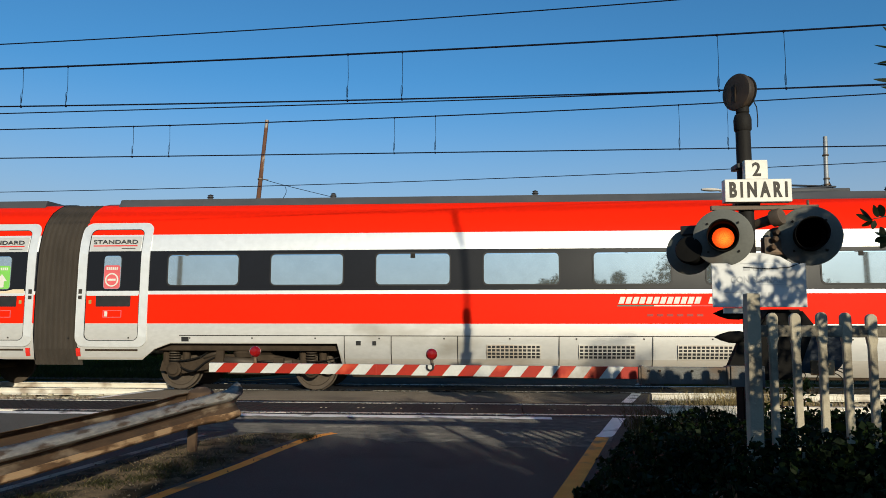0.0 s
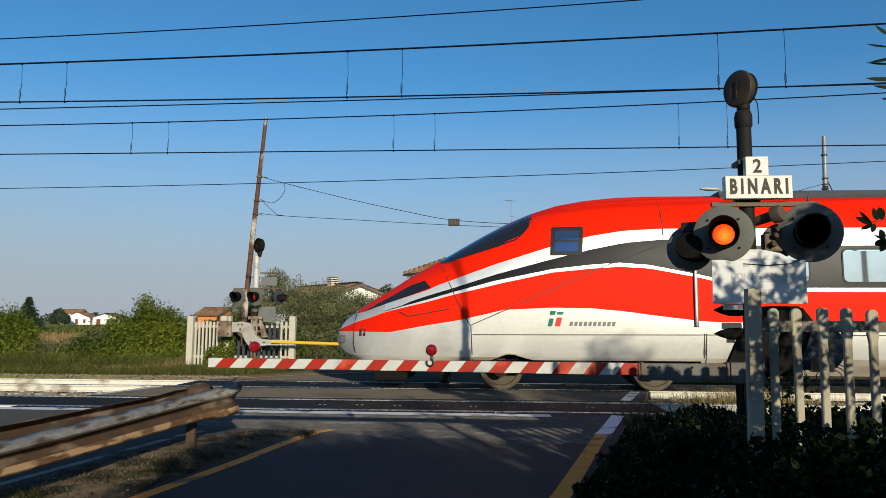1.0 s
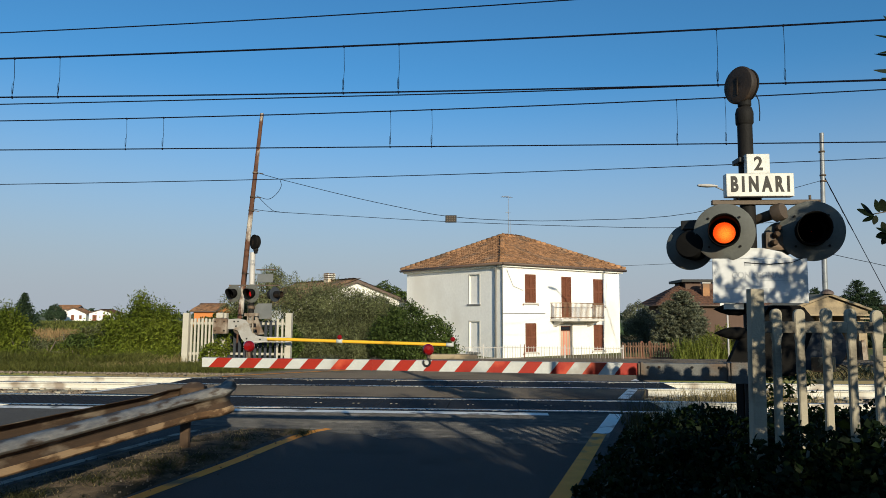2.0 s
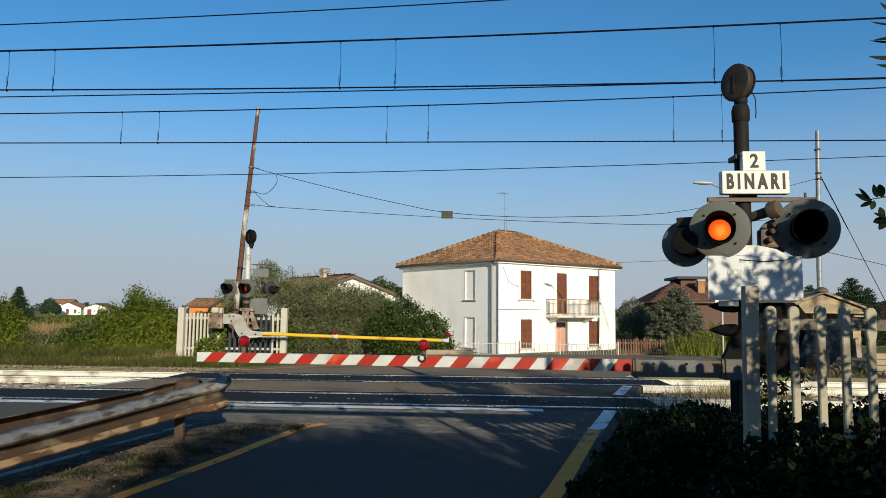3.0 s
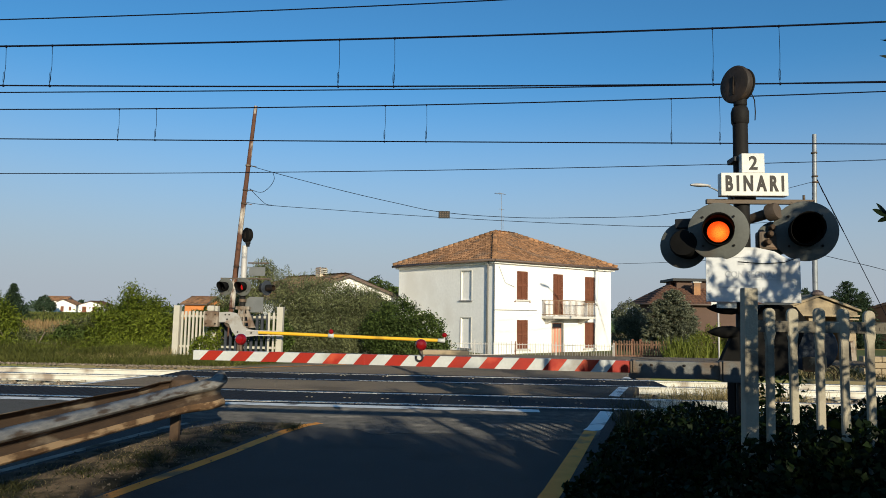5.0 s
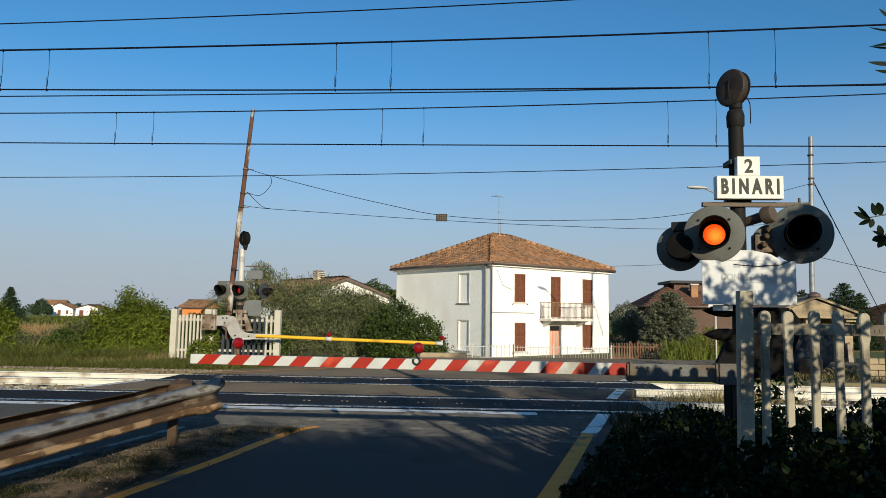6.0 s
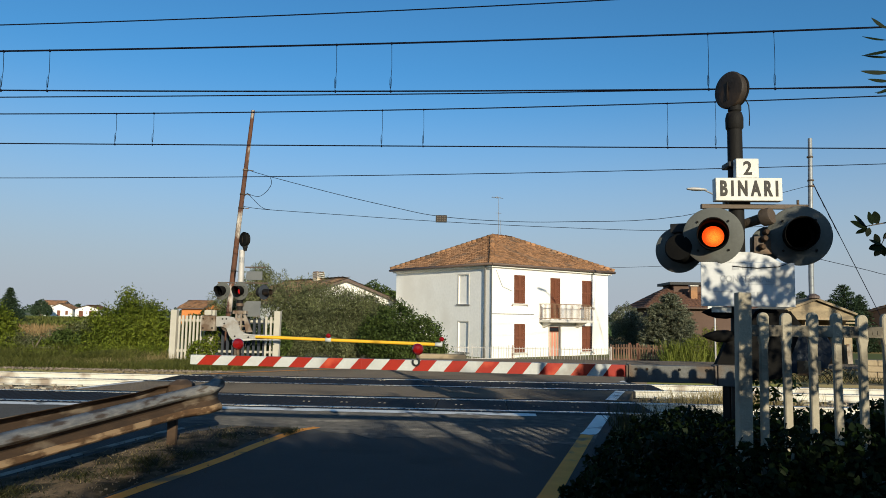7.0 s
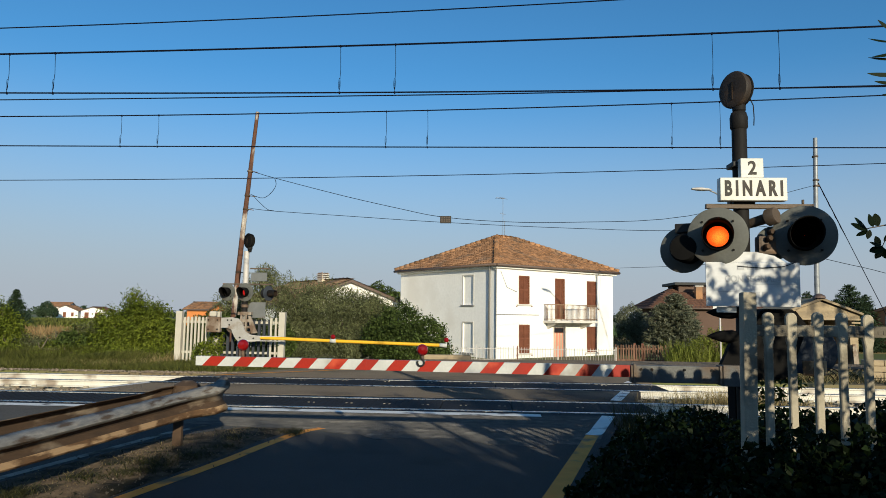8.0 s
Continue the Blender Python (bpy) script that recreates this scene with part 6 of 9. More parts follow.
# ---- the far barrier and its signal ----
def build_far_side():
    sig = thing("far_crossing_signal", (-7.40, 21.5, -0.05), 0, "pale and dark signal post with two lamps, bell and grey plate", "crossing signal")
    part("post", lathed([(0.09, 0), (0.09, 1.9), (0.075, 1.92), (0.0, 1.93)], n=20), "paint_dark", sig, smooth=True)
    part("upper_post", lathed([(0.085, 2.4), (0.085, 3.5), (0.0, 3.51)], n=20), "iron_light", sig, "pale galvanised upper post", smooth=True)
    part("mid_post", lathed([(0.08, 1.9), (0.08, 2.45)], n=20), "paint_dark", sig, smooth=True)
    bell(sig, 0.08, 0.0, 3.83, 1.2, -40, "soot")
    part("arm", boxed(-0.75, 0.85, 0.06, 0.12, 2.46, 2.50, 0.005), "brown_metal", sig)
    part("arm", boxed(0.1, 0.75, 0.06, 0.12, 2.95, 2.99, 0.005), "brown_metal", sig)
    signal_lamp(sig, -0.52, -0.12, 2.22, -14, 0.275, False, "lit_red")
    signal_lamp(sig, 0.04, -0.12, 2.22, -14, 0.285, True, "lit_red")
    part("notice_plate", prismed([(-0.02, 1.44), (0.62, 1.44), (0.62, 1.92), (0.18, 1.92), (-0.02, 1.75)], (0.10, 0.115)), "plate_pale", sig, "back of a grey notice plate")
    part("sign_back", boxed(0.16, 0.66, 0.02, 0.06, 2.57, 2.84, 0.004), "plate_pale", sig)
    back = new("rear_signal_lamp")
    back.parent = sig
    back.matrix_basis = pose(0.70, 0.1, 2.2, 0, 0, 62)
    part("target_plate", lathed([(0.0, 0.0), (0.22, 0.0), (0.235, 0.015), (0.22, 0.03), (0.0, 0.03)], (0, -1, 0), (0, 0, 0), 32), "pale_slate", back, smooth=True)
    part("hood", lathed([(0.105, 0.0), (0.105, 0.26), (0.085, 0.28)], (0, -1, 0), (0, -0.02, 0.0), 24), "paint_dark", back, smooth=True)
    part("lamp_case", lathed([(0.14, 0.0), (0.14, 0.2), (0.1, 0.24), (0, 0.24)], (0, 1, 0), (0, 0.0, 0.0), 24), "black", back, smooth=True)
    for z in (1.95, 1.75, 1.2):
        part("clamp", lathed([(0.09, 0), (0.115, 0.01), (0.115, 0.09), (0.09, 0.1)], (0, 0, 1), (0, 0, z), 18), "brown_metal", sig)
    # barrier machine with its cranked arm
    bar = thing("far_barrier", (-7.40, 21.3, -0.05), 0, "lowered yellow barrier boom on a grey cranked arm", "barrier")
    part("gear_case", lathed([(0.0, 0.0), (0.2, 0.0), (0.22, 0.03), (0.22, 0.18), (0.0, 0.2)], (0, -1, 0), (-0.28, 0.2, 1.18), 24), "brown_metal", bar, "round brown gear case", smooth=True)
    part("gear_hub", lathed([(0.0, 0.0), (0.08, 0.0), (0.08, 0.05), (0.0, 0.06)], (0, -1, 0), (-0.28, -0.005, 1.18), 16), "iron_light", bar, smooth=True)
    part("strut", boxed(-0.06, 0.02, 0.0, 0.06, 0.0, 1.5, 0.01), "brown_metal", bar)
    part("strut", prismed([(0.05, 1.62), (0.2, 1.62), (0.02, 1.1), (-0.1, 1.1)], (0.0, 0.05)), "galv_rust", bar)
    bm = prismed([(-0.72, 1.40), (-0.6, 1.43), (-0.3, 1.45), (-0.08, 1.41), (0.04, 1.28), (0.14, 1.02), (0.3, 0.93), (0.62, 0.89), (0.62, 0.77), (0.45, 0.72), (0.14, 0.69), (-0.08, 0.72), (-0.2, 0.86), (-0.3, 1.08), (-0.45, 1.13), (-0.72, 1.12)], (-0.07, 0.0))
    arm = part("crank_arm", bm, "arm_grey", bar, "light grey cranked lifting arm")
    part("counterweight", boxed(-1.06, -0.62, -0.16, 0.06, 0.98, 1.46, 0.05), "clamp_tan", arm, "tan-grey counterweight box")
    part("counterweight", boxed(-0.99, -0.77, -0.12, 0.04, 1.46, 1.63, 0.05), "concrete_white", arm)
    part("brace", prismed([(0.2, 1.5), (0.27, 1.5), (0.5, 0.98), (0.30, 0.96)], (-0.03, 0.03)), "clamp_tan", bar)
    for z0, z1, w in ((1.52, 1.62, 0.2), (1.30, 1.40, 0.16), (1.12, 1.18, 0.24), (0.96, 1.02, 0.14)):
        part("clamp", boxed(0.06 - w, 0.08 + w, -0.02, 0.16, z0, z1, 0.012), "clamp_tan", bar, "tan-grey steel clamp")
    for x in (-0.02, 0.14):
        part("bracket", boxed(x - 0.022, x + 0.022, -0.04, 0.0, 0.62, 1.62, 0.006), "clamp_tan", bar)
    for x, z in ((-0.42, 1.36), (-0.3, 1.36), (-0.36, 1.22), (-0.02, 0.84), (0.4, 0.82), (-0.7, 1.36), (-0.7, 1.08), (-0.98, 1.36), (-0.98, 1.08)):
        part("bolt", lathed([(0.025, 0), (0.025, 0.02), (0, 0.022)], (0, -1, 0), (x, -0.16 if x < -0.6 else -0.07, z), 8), "paint_dark", arm)
    part("lever", boxed(0.25, 1.25, -0.09, -0.05, 0.875, 0.9, 0.004), "iron_light", bar)
    part("lever", boxed(0.15, 1.25, -0.09, -0.05, 0.735, 0.76, 0.004), "iron_light", bar)
    boom = part("boom", tubed([(0.62, -0.05, 0.84), (3.4, -0.05, 0.765), (6.1, -0.05, 0.70)], 0.05, 12), "boom_yellow", bar, "yellow boom tube", smooth=True)
    part("boom_tip", tubed([(6.08, -0.05, 0.70), (6.3, -0.05, 0.695)], 0.06, 12), "boom_white", boom)
    part("sleeve", tubed([(2.76, -0.05, 0.784), (2.94, -0.05, 0.78)], 0.066, 12), "boom_white", boom)
    for x, z in ((2.85, 0.90), (6.28, 0.86)):
        lamp = part("boom_lamp", lathed([(0.0, -0.06), (0.06, -0.03), (0.075, 0.0), (0.06, 0.03), (0, 0.06)], (0, 1, 0), (x, -0.08, z), 18), "lamp_red", boom, "round red boom lamp", smooth=True)
        part("lamp_foot", tubed([(x, -0.07, z - 0.05), (x, -0.06, z - 0.14)], 0.025, 8), "boom_white", lamp)
    # concrete fence behind
    build_concrete_fence((-9.62, 21.9, -0.06), 0, [0.0, 1.22, 3.3], [0.17 + 0.118 * k for k in range(9)] + [2.95, 3.1], 1.63, 1.46, "concrete_white", [1.3, 0.35],
                         "whitish concrete pale fence with square posts", 0.06, 0.075, 0.19)


build_far_side()
# more pales of the fence, coloured dark for the machine's shadow on them
build_concrete_fence((-9.62, 21.95, -0.06), 0, [], [1.4 + 0.165 * k for k in range(10)], 1.5, 1.40, "pale_slate", [1.25, 0.35], "pale fence behind the barrier machine, its shade put into a dark slate colour", 0.085, 0.085, 0.1)


# ---- buildings ----
def holed_wall(bm, length, height, holes, thick, z0=0.0, m=0):
    """A wall along +x facing -y, with openings (x0, x1, z0, z1) that go through it."""
    xs = sorted({0.0, length, *(h[0] for h in holes), *(h[1] for h in holes)})
    zs = sorted({z0, height, *(h[2] for h in holes), *(h[3] for h in holes)})
    inside = lambda x, z: any(h[0] < x < h[1] and h[2] < z < h[3] for h in holes)

    def quad(*p):
        bm.faces.new([bm.verts.new(q) for q in p]).material_index = m
    for a, b in zip(xs, xs[1:]):
        for c, d in zip(zs, zs[1:]):
            if not inside((a + b) / 2, (c + d) / 2):
                quad((a, 0, c), (b, 0, c), (b, 0, d), (a, 0, d))
                quad((b, thick, c), (a, thick, c), (a, thick, d), (b, thick, d))
    for x0, x1, c, d in holes:
        quad((x0, 0, c), (x0, 0, d), (x0, thick, d), (x0, thick, c))
        quad((x1, 0, d), (x1, 0, c), (x1, thick, c), (x1, thick, d))
        quad((x0, 0, d), (x1, 0, d), (x1, thick, d), (x0, thick, d))
        quad((x1, 0, c), (x0, 0, c), (x0, thick, c), (x1, thick, c))
    quad((0, 0, height), (length, 0, height), (length, thick, height), (0, thick, height))
    bmesh.ops.remove_doubles(bm, verts=bm.verts[:], dist=1e-4)
    return bm


def tile_field(corners, course=0.33, wide=0.24):
    """Roof tiles on one slope: corners are eave left, eave right, top right, top left."""
    a, b, c, d = [Vector(p) for p in corners]
    n = (b - a).cross(d - a).normalized()
    along = (b - a).normalized()
    up = n.cross(along).normalized()
    rise = (d - a).dot(up)
    V = []
    k = int(rise / course)
    for i in range(k + 1):
        t = i * course / rise
        if t >= 1:
            break
        l, r = a.lerp(d, t), b.lerp(c, t)
        w = (r - l).length
        m = max(1, int(w / wide))
        for j in range(m):
            p = l + (r - l) * ((j + 0.5) / m)
            q = p + along * float(rng.normal()) * 0.01
            h = wide * 0.49
            lift = 0.045 + float(rng.normal()) * 0.006
            lo0, lo1, lo2 = q - along * h + n * 0.05, q + n * (lift + 0.055), q + along * h + n * 0.05
            e = up * (course * 1.12)
            drop = n * 0.07
            V += [lo0 - drop, lo1 - drop, lo1, lo0, lo1 - drop, lo2 - drop, lo2, lo1]
            V += [lo0, lo1, lo1 + e - n * 0.045, lo0 + e - n * 0.03, lo1, lo2, lo2 + e - n * 0.03, lo1 + e - n * 0.045]
    return np.array([tuple(v) for v in V])


def slope(bm, pts):
    bm.faces.new([bm.verts.new(p) for p in pts])


def build_house():
    h = thing("house", (0.71, 41.0, -0.98), 41, "two-storey white plastered house with a hipped terracotta roof", "house")
    W, D, H = 10.45, 9.85, 5.52
    up = lambda z: z + 0.98
    holes = [(1.77, 2.66, up(2.28), up(3.98)), (4.88, 5.75, up(1.40), up(3.94)), (7.84, 8.78, up(2.2), up(3.89)), (1.79, 2.68, up(-0.63), up(1.07)), (4.78, 5.75, up(-0.97), up(0.9)), (7.82, 8.76, up(-0.68), up(0.95))]
    wall = part("front_wall", holed_wall(bmesh.new(), W, H, holes, 0.35, -0.3), "plaster_white", h, "sunlit white plastered front wall")
    bm = holed_wall(bmesh.new(), D, H, [(2.1, 3.05, up(2.22), up(3.98)), (2.08, 3.02, up(-0.65), up(1.14))], 0.35, -0.3)
    bmesh.ops.transform(bm, matrix=Matrix(((0, 1, 0, 0), (1, 0, 0, 0), (0, 0, 1, 0), (0, 0, 0, 1))), verts=bm.verts[:])
    bmesh.ops.reverse_faces(bm, faces=bm.faces[:])
    part("side_wall", bm, "plaster_white", h)
    part("back_wall", boxed(0.35, W, D - 0.35, D, -0.3, H), "plaster_white", h)
    part("end_wall", boxed(W - 0.35, W, 0.35, D - 0.35, -0.3, H), "plaster_white", h)
    # walled-up side windows with a thin frame
    for z0, z1 in ((up(2.22), up(3.98)), (up(-0.65), up(1.14))):
        w = part("blind_window", boxed(0.08, 0.16, 2.08, 3.06, z0 - 0.02, z1 + 0.02), "plaster_white", h)
        bm = bmesh.new()
        for y0, y1, a, b in ((2.02, 2.10, z0 - 0.06, z1 + 0.06), (3.04, 3.12, z0 - 0.06, z1 + 0.06), (2.10, 3.04, z1, z1 + 0.06)):
            box(bm, -0.02, 0.02, y0, y1, a, b)
        part("window_surround", bm, "stone_trim", w)
        part("sill", boxed(-0.08, 0.05, 1.96, 3.2, z0 - 0.1, z0 - 0.02, 0.01), "pipe_grey", w)
    # shutters
    for i, (x0, x1, z0, z1) in enumerate(holes):
        if i == 4:
            continue
        name = "balcony_door" if i == 1 else "window"
        w = new(name)
        w.parent = h
        tagged(w, "closed brown louvred shutters")
        mid = (x0 + x1) / 2
        for a, b in ((x0 + 0.01, mid - 0.006), (mid + 0.006, x1 - 0.01)):
            bm = bmesh.new()
            for xx in (a, b - 0.06):
                box(bm, xx, xx + 0.06, -0.03, 0.02, z0 + 0.01, z1 - 0.01)
            zz = z0 + 0.06
            for c, d in ((z0 + 0.01, z0 + 0.09), ((z0 + z1) / 2 - 0.04, (z0 + z1) / 2 + 0.04), (z1 - 0.09, z1 - 0.01)):
                box(bm, a + 0.06, b - 0.06, -0.028, 0.018, c, d)
            while zz < z1 - 0.1:
                v = [bm.verts.new(p) for p in ((a + 0.055, -0.018, zz), (b - 0.055, -0.018, zz), (b - 0.055, 0.012, zz + 0.05), (a + 0.055, 0.012, zz + 0.05))]
                bm.faces.new(v)
                zz += 0.055
            part("shutter", bm, "shutter", w)
        part("inner_pane", boxed(x0 + 0.02, x1 - 0.02, 0.1, 0.12, z0, z1), "black", w)
        if i != 1:
            part("sill", boxed(x0 - 0.16, x1 + 0.16, -0.11, 0.03, z0 - 0.09, z0 - 0.005, 0.01), "stone_trim", w)
            for x in (x0 - 0.18, x1 + 0.18):
                part("shutter_catch", boxed(x - 0.03, x + 0.03, -0.07, 0.0, z0 - 0.16, z0 - 0.1, 0.01), "shutter", w)
    # street door with a striped curtain
    x0, x1, z0, z1 = holes[4]
    d = new("front_door")
    d.parent = h
    part("door_frame", boxed(x0, x1, 0.12, 0.16, z1 - 0.32, z1, 0.005), "shutter", d)
    part("fanlight", boxed(x0 + 0.05, x1 - 0.05, 0.10, 0.118, z1 - 0.28, z1 - 0.05, 0.002), "cab_glass", d)
    bm = bmesh.new()
    last = None
    for i in range(61):
        x = x0 + 0.02 + (x1 - x0 - 0.04) * i / 60
        y = 0.05 + 0.03 * math.sin(i * 1.3)
        now = [bm.verts.new((x, y, z0 + 0.02)), bm.verts.new((x, y * 0.8 + 0.01, z1 - 0.34))]
        if last:
            f = bm.faces.new((last[0], now[0], now[1], last[1]))
            f.material_index = i // 8 % 2
        last = now
    part("door_curtain", bm, ["curtain_red", "plaster_cream"], d, "red and cream striped door curtain")
    part("door_surround", boxed(x0 - 0.1, x0 - 0.005, -0.03, 0.0, z0, z1 + 0.1), "stone_trim", d)
    part("door_surround", boxed(x1 + 0.005, x1 + 0.1, -0.03, 0.0, z0, z1 + 0.1), "stone_trim", d)
    part("door_lintel", boxed(x0 - 0.1, x1 + 0.1, -0.035, -0.003, z1 + 0.005, z1 + 0.1), "stone_trim", d)
    # balcony
    b = new("balcony")
    b.parent = h
    tagged(b, "small balcony with a brown iron railing")
    bx0, bx1, bz = 3.85, 7.75, up(1.32)
    part("slab", boxed(bx0, bx1, -1.0, -0.002, bz - 0.14, bz, 0.02), "stone_trim", b)
    for x in (4.25, 7.3):
        part("bracket", prismed([(-0.85, bz - 0.142), (-0.004, bz - 0.142), (-0.004, bz - 0.5), (-0.25, bz - 0.4)], (x - 0.1, x + 0.1), "x"), "stone_trim", b)
    bar = bmesh.new()
    tube(bar, [(0, 0, 0), (0, 0, 0.95)], 0.013, 6)
    me = bpy.data.meshes.new("bar")
    bar.to_mesh(me)
    bar.free()
    me.materials.append(M["rail_iron"])
    for i in range(36):
        piece("bar", me, b, pose(bx0 + 0.05 + (bx1 - bx0 - 0.1) * i / 35, -0.95, bz))
    for i in range(1, 9):
        for x in (bx0 + 0.05, bx1 - 0.05):
            piece("bar", me, b, pose(x, -0.95 * (1 - i / 9), bz))
    for z in (bz + 0.97, bz + 0.1):
        part("handrail", tubed([(bx0 + 0.05, 0, z), (bx0 + 0.05, -0.95, z), (bx1 - 0.05, -0.95, z), (bx1 - 0.05, 0, z)], 0.024, 6), "rail_iron", b)
    # roof
    o = 0.3
    ridge = ((W - 1.6) / 2, D / 2), ((W + 1.6) / 2, D / 2)
    top = 7.84
    e = [(-o, -o, H + 0.02), (W + o, -o, H + 0.02), (W + o, D + o, H + 0.02), (-o, D + o, H + 0.02)]
    r0, r1 = (*ridge[0], top), (*ridge[1], top)
    roof = part("roof", bmesh.new(), "gutter", h, "weathered terracotta tiled hipped roof")
    bm = bmesh.new()
    for f in ((e[0], e[1], r1, r0), (e[1], e[2], r1), (e[2], e[3], r0, r1), (e[3], e[0], r0), (e[3], e[2], e[1], e[0])):
        slope(bm, f)
    bm.to_mesh(roof.data)
    bm.free()
    for f in ((e[0], e[1], r1, r0), (e[3], e[0], r0, r0), (e[1], e[2], r1, r1), (e[2], e[3], r0, r1)):
        tagged(linked("roof_tiles", quads("roof_tiles", tile_field(f)), "tile", roof), kind="stuff")
    for a, c in ((e[0], r0), (e[1], r1), (e[2], r1), (e[3], r0), (r0, r1)):
        a, c = Vector(a), Vector(c)
        bm = bmesh.new()
        n = int((c - a).length / 0.36)
        for i in range(n):
            p, q = a.lerp(c, i / n), a.lerp(c, (i + 1.15) / n)
            tube(bm, [p + Vector((0, 0, 0.06)), q + Vector((0, 0, 0.045))], [0.165, 0.13], 8)
        part("ridge_tiles", bm, "tile", roof)
    # eaves and gutters
    for p, q in ((e[0], e[1]), (e[3], e[0]), (e[1], e[2])):
        p, q = Vector(p), Vector(q)
        part("gutter", tubed([p + ((p + q) / 2 - Vector((W / 2, D / 2, p.z))).normalized() * 0.06 + Vector((0, 0, -0.05)), q + ((p + q) / 2 - Vector((W / 2, D / 2, p.z))).normalized() * 0.06 + Vector((0, 0, -0.04))], 0.075, 8), "gutter", roof)
    part("eaves_band", boxed(-0.2, W + 0.2, -0.2, D + 0.2, H - 0.2, H + 0.01, 0.04), "plaster_white", h)
    part("downpipe", tubed([(-0.3, 0.2, H), (-0.1, 0.5, H - 0.35), (-0.08, 0.55, 0)], 0.055, 10), "pipe_grey", h)
    part("downpipe", tubed([(-0.3, -0.28, H - 0.02), (-0.06, -0.04, H - 0.3), (-0.05, -0.03, 0)], 0.03, 8), "pipe_grey", h)
    # thin grey tube drawn in place of a cable's shadow on the wall
    part("wall_cable", tubed([(0.3, -0.03, H - 0.35), (0.8, -0.03, H - 1.3), (1.6, -0.03, up(3.0))], 0.012, 6), "pipe_grey", h)
    part("string_course", boxed(-0.015, 3.45, -0.018, -0.002, up(1.62), up(1.67)), "pipe_grey", h)
    # aerials
    for x, y, z in ((4.5, 4.4, 2.3), (5.4, 5.2, 0.9)):
        bm = tubed([(x, y, 7.8), (x, y, 8.2 + z)], 0.013, 6)
        if z > 1.5:
            for k, L in ((0.05, 0.32), (0.15, 0.28), (0.25, 0.22)):
                tube(bm, [(x - 0.5 + k * 2, y - L, 8.2 + z - 0.05), (x - 0.5 + k * 2, y + L, 8.2 + z - 0.05)], 0.012, 5)
            tube(bm, [(x - 0.6, y, 8.2 + z - 0.05), (x + 0.4, y, 8.2 + z - 0.05)], 0.014, 5)
            tube(bm, [(x - 0.25, y, 8.2 + z - 1.1), (x + 0.25, y, 8.2 + z - 1.1)], 0.012, 5)
            tube(bm, [(x - 0.15, y - 0.2, 8.2 + z - 1.22), (x + 0.15, y + 0.2, 8.2 + z - 0.98)], 0.012, 5)
        part("aerial", bm, "pipe_grey", h)


def gabled(name, origin, turn, w, d, ze, zr, wall, tiles, label, over=0.4, windows=()):
    """A house with its gable end along local x, the ridge along local y."""
    h = thing(name, origin, turn, label, "house", "", "")
    bm = prismed([(0, -0.4), (w, -0.4), (w, ze), (w / 2, zr), (0, ze)], (0, d))
    part("masonry", bm, wall, h)
    k = (zr - ze) / (w / 2)
    roof = bmesh.new()
    for s in (-1, 1):
        x0 = w / 2 + s * (w / 2 + over)
        z0 = ze - k * over
        prism(roof, [(x0, z0), (w / 2, zr), (w / 2, zr + 0.16), (x0, z0 + 0.16)], (-over, d + over))
    r = part("roof", roof, "gutter", h)
    for s in (-1, 1):
        x0 = w / 2 + s * (w / 2 + over)
        z0 = ze - k * over + 0.17
        c = ((x0, d + over, z0), (x0, -over, z0), (w / 2, -over, zr + 0.17), (w / 2, d + over, zr + 0.17))
        if s > 0:
            c = (c[1], c[0], c[3], c[2])
        tagged(linked("roof_tiles", quads("roof_tiles", tile_field(c, 0.5, 0.5)), tiles, r), kind="stuff")
    for x0, x1, z0, z1 in windows:
        win = part("window", boxed(x0, x1, -0.05, -0.005, z0, z1, 0.01), "shutter", h)
        part("sill", boxed(x0 - 0.1, x1 + 0.1, -0.12, -0.055, z0 - 0.1, z0 - 0.02), "stone_trim", win)
    return h


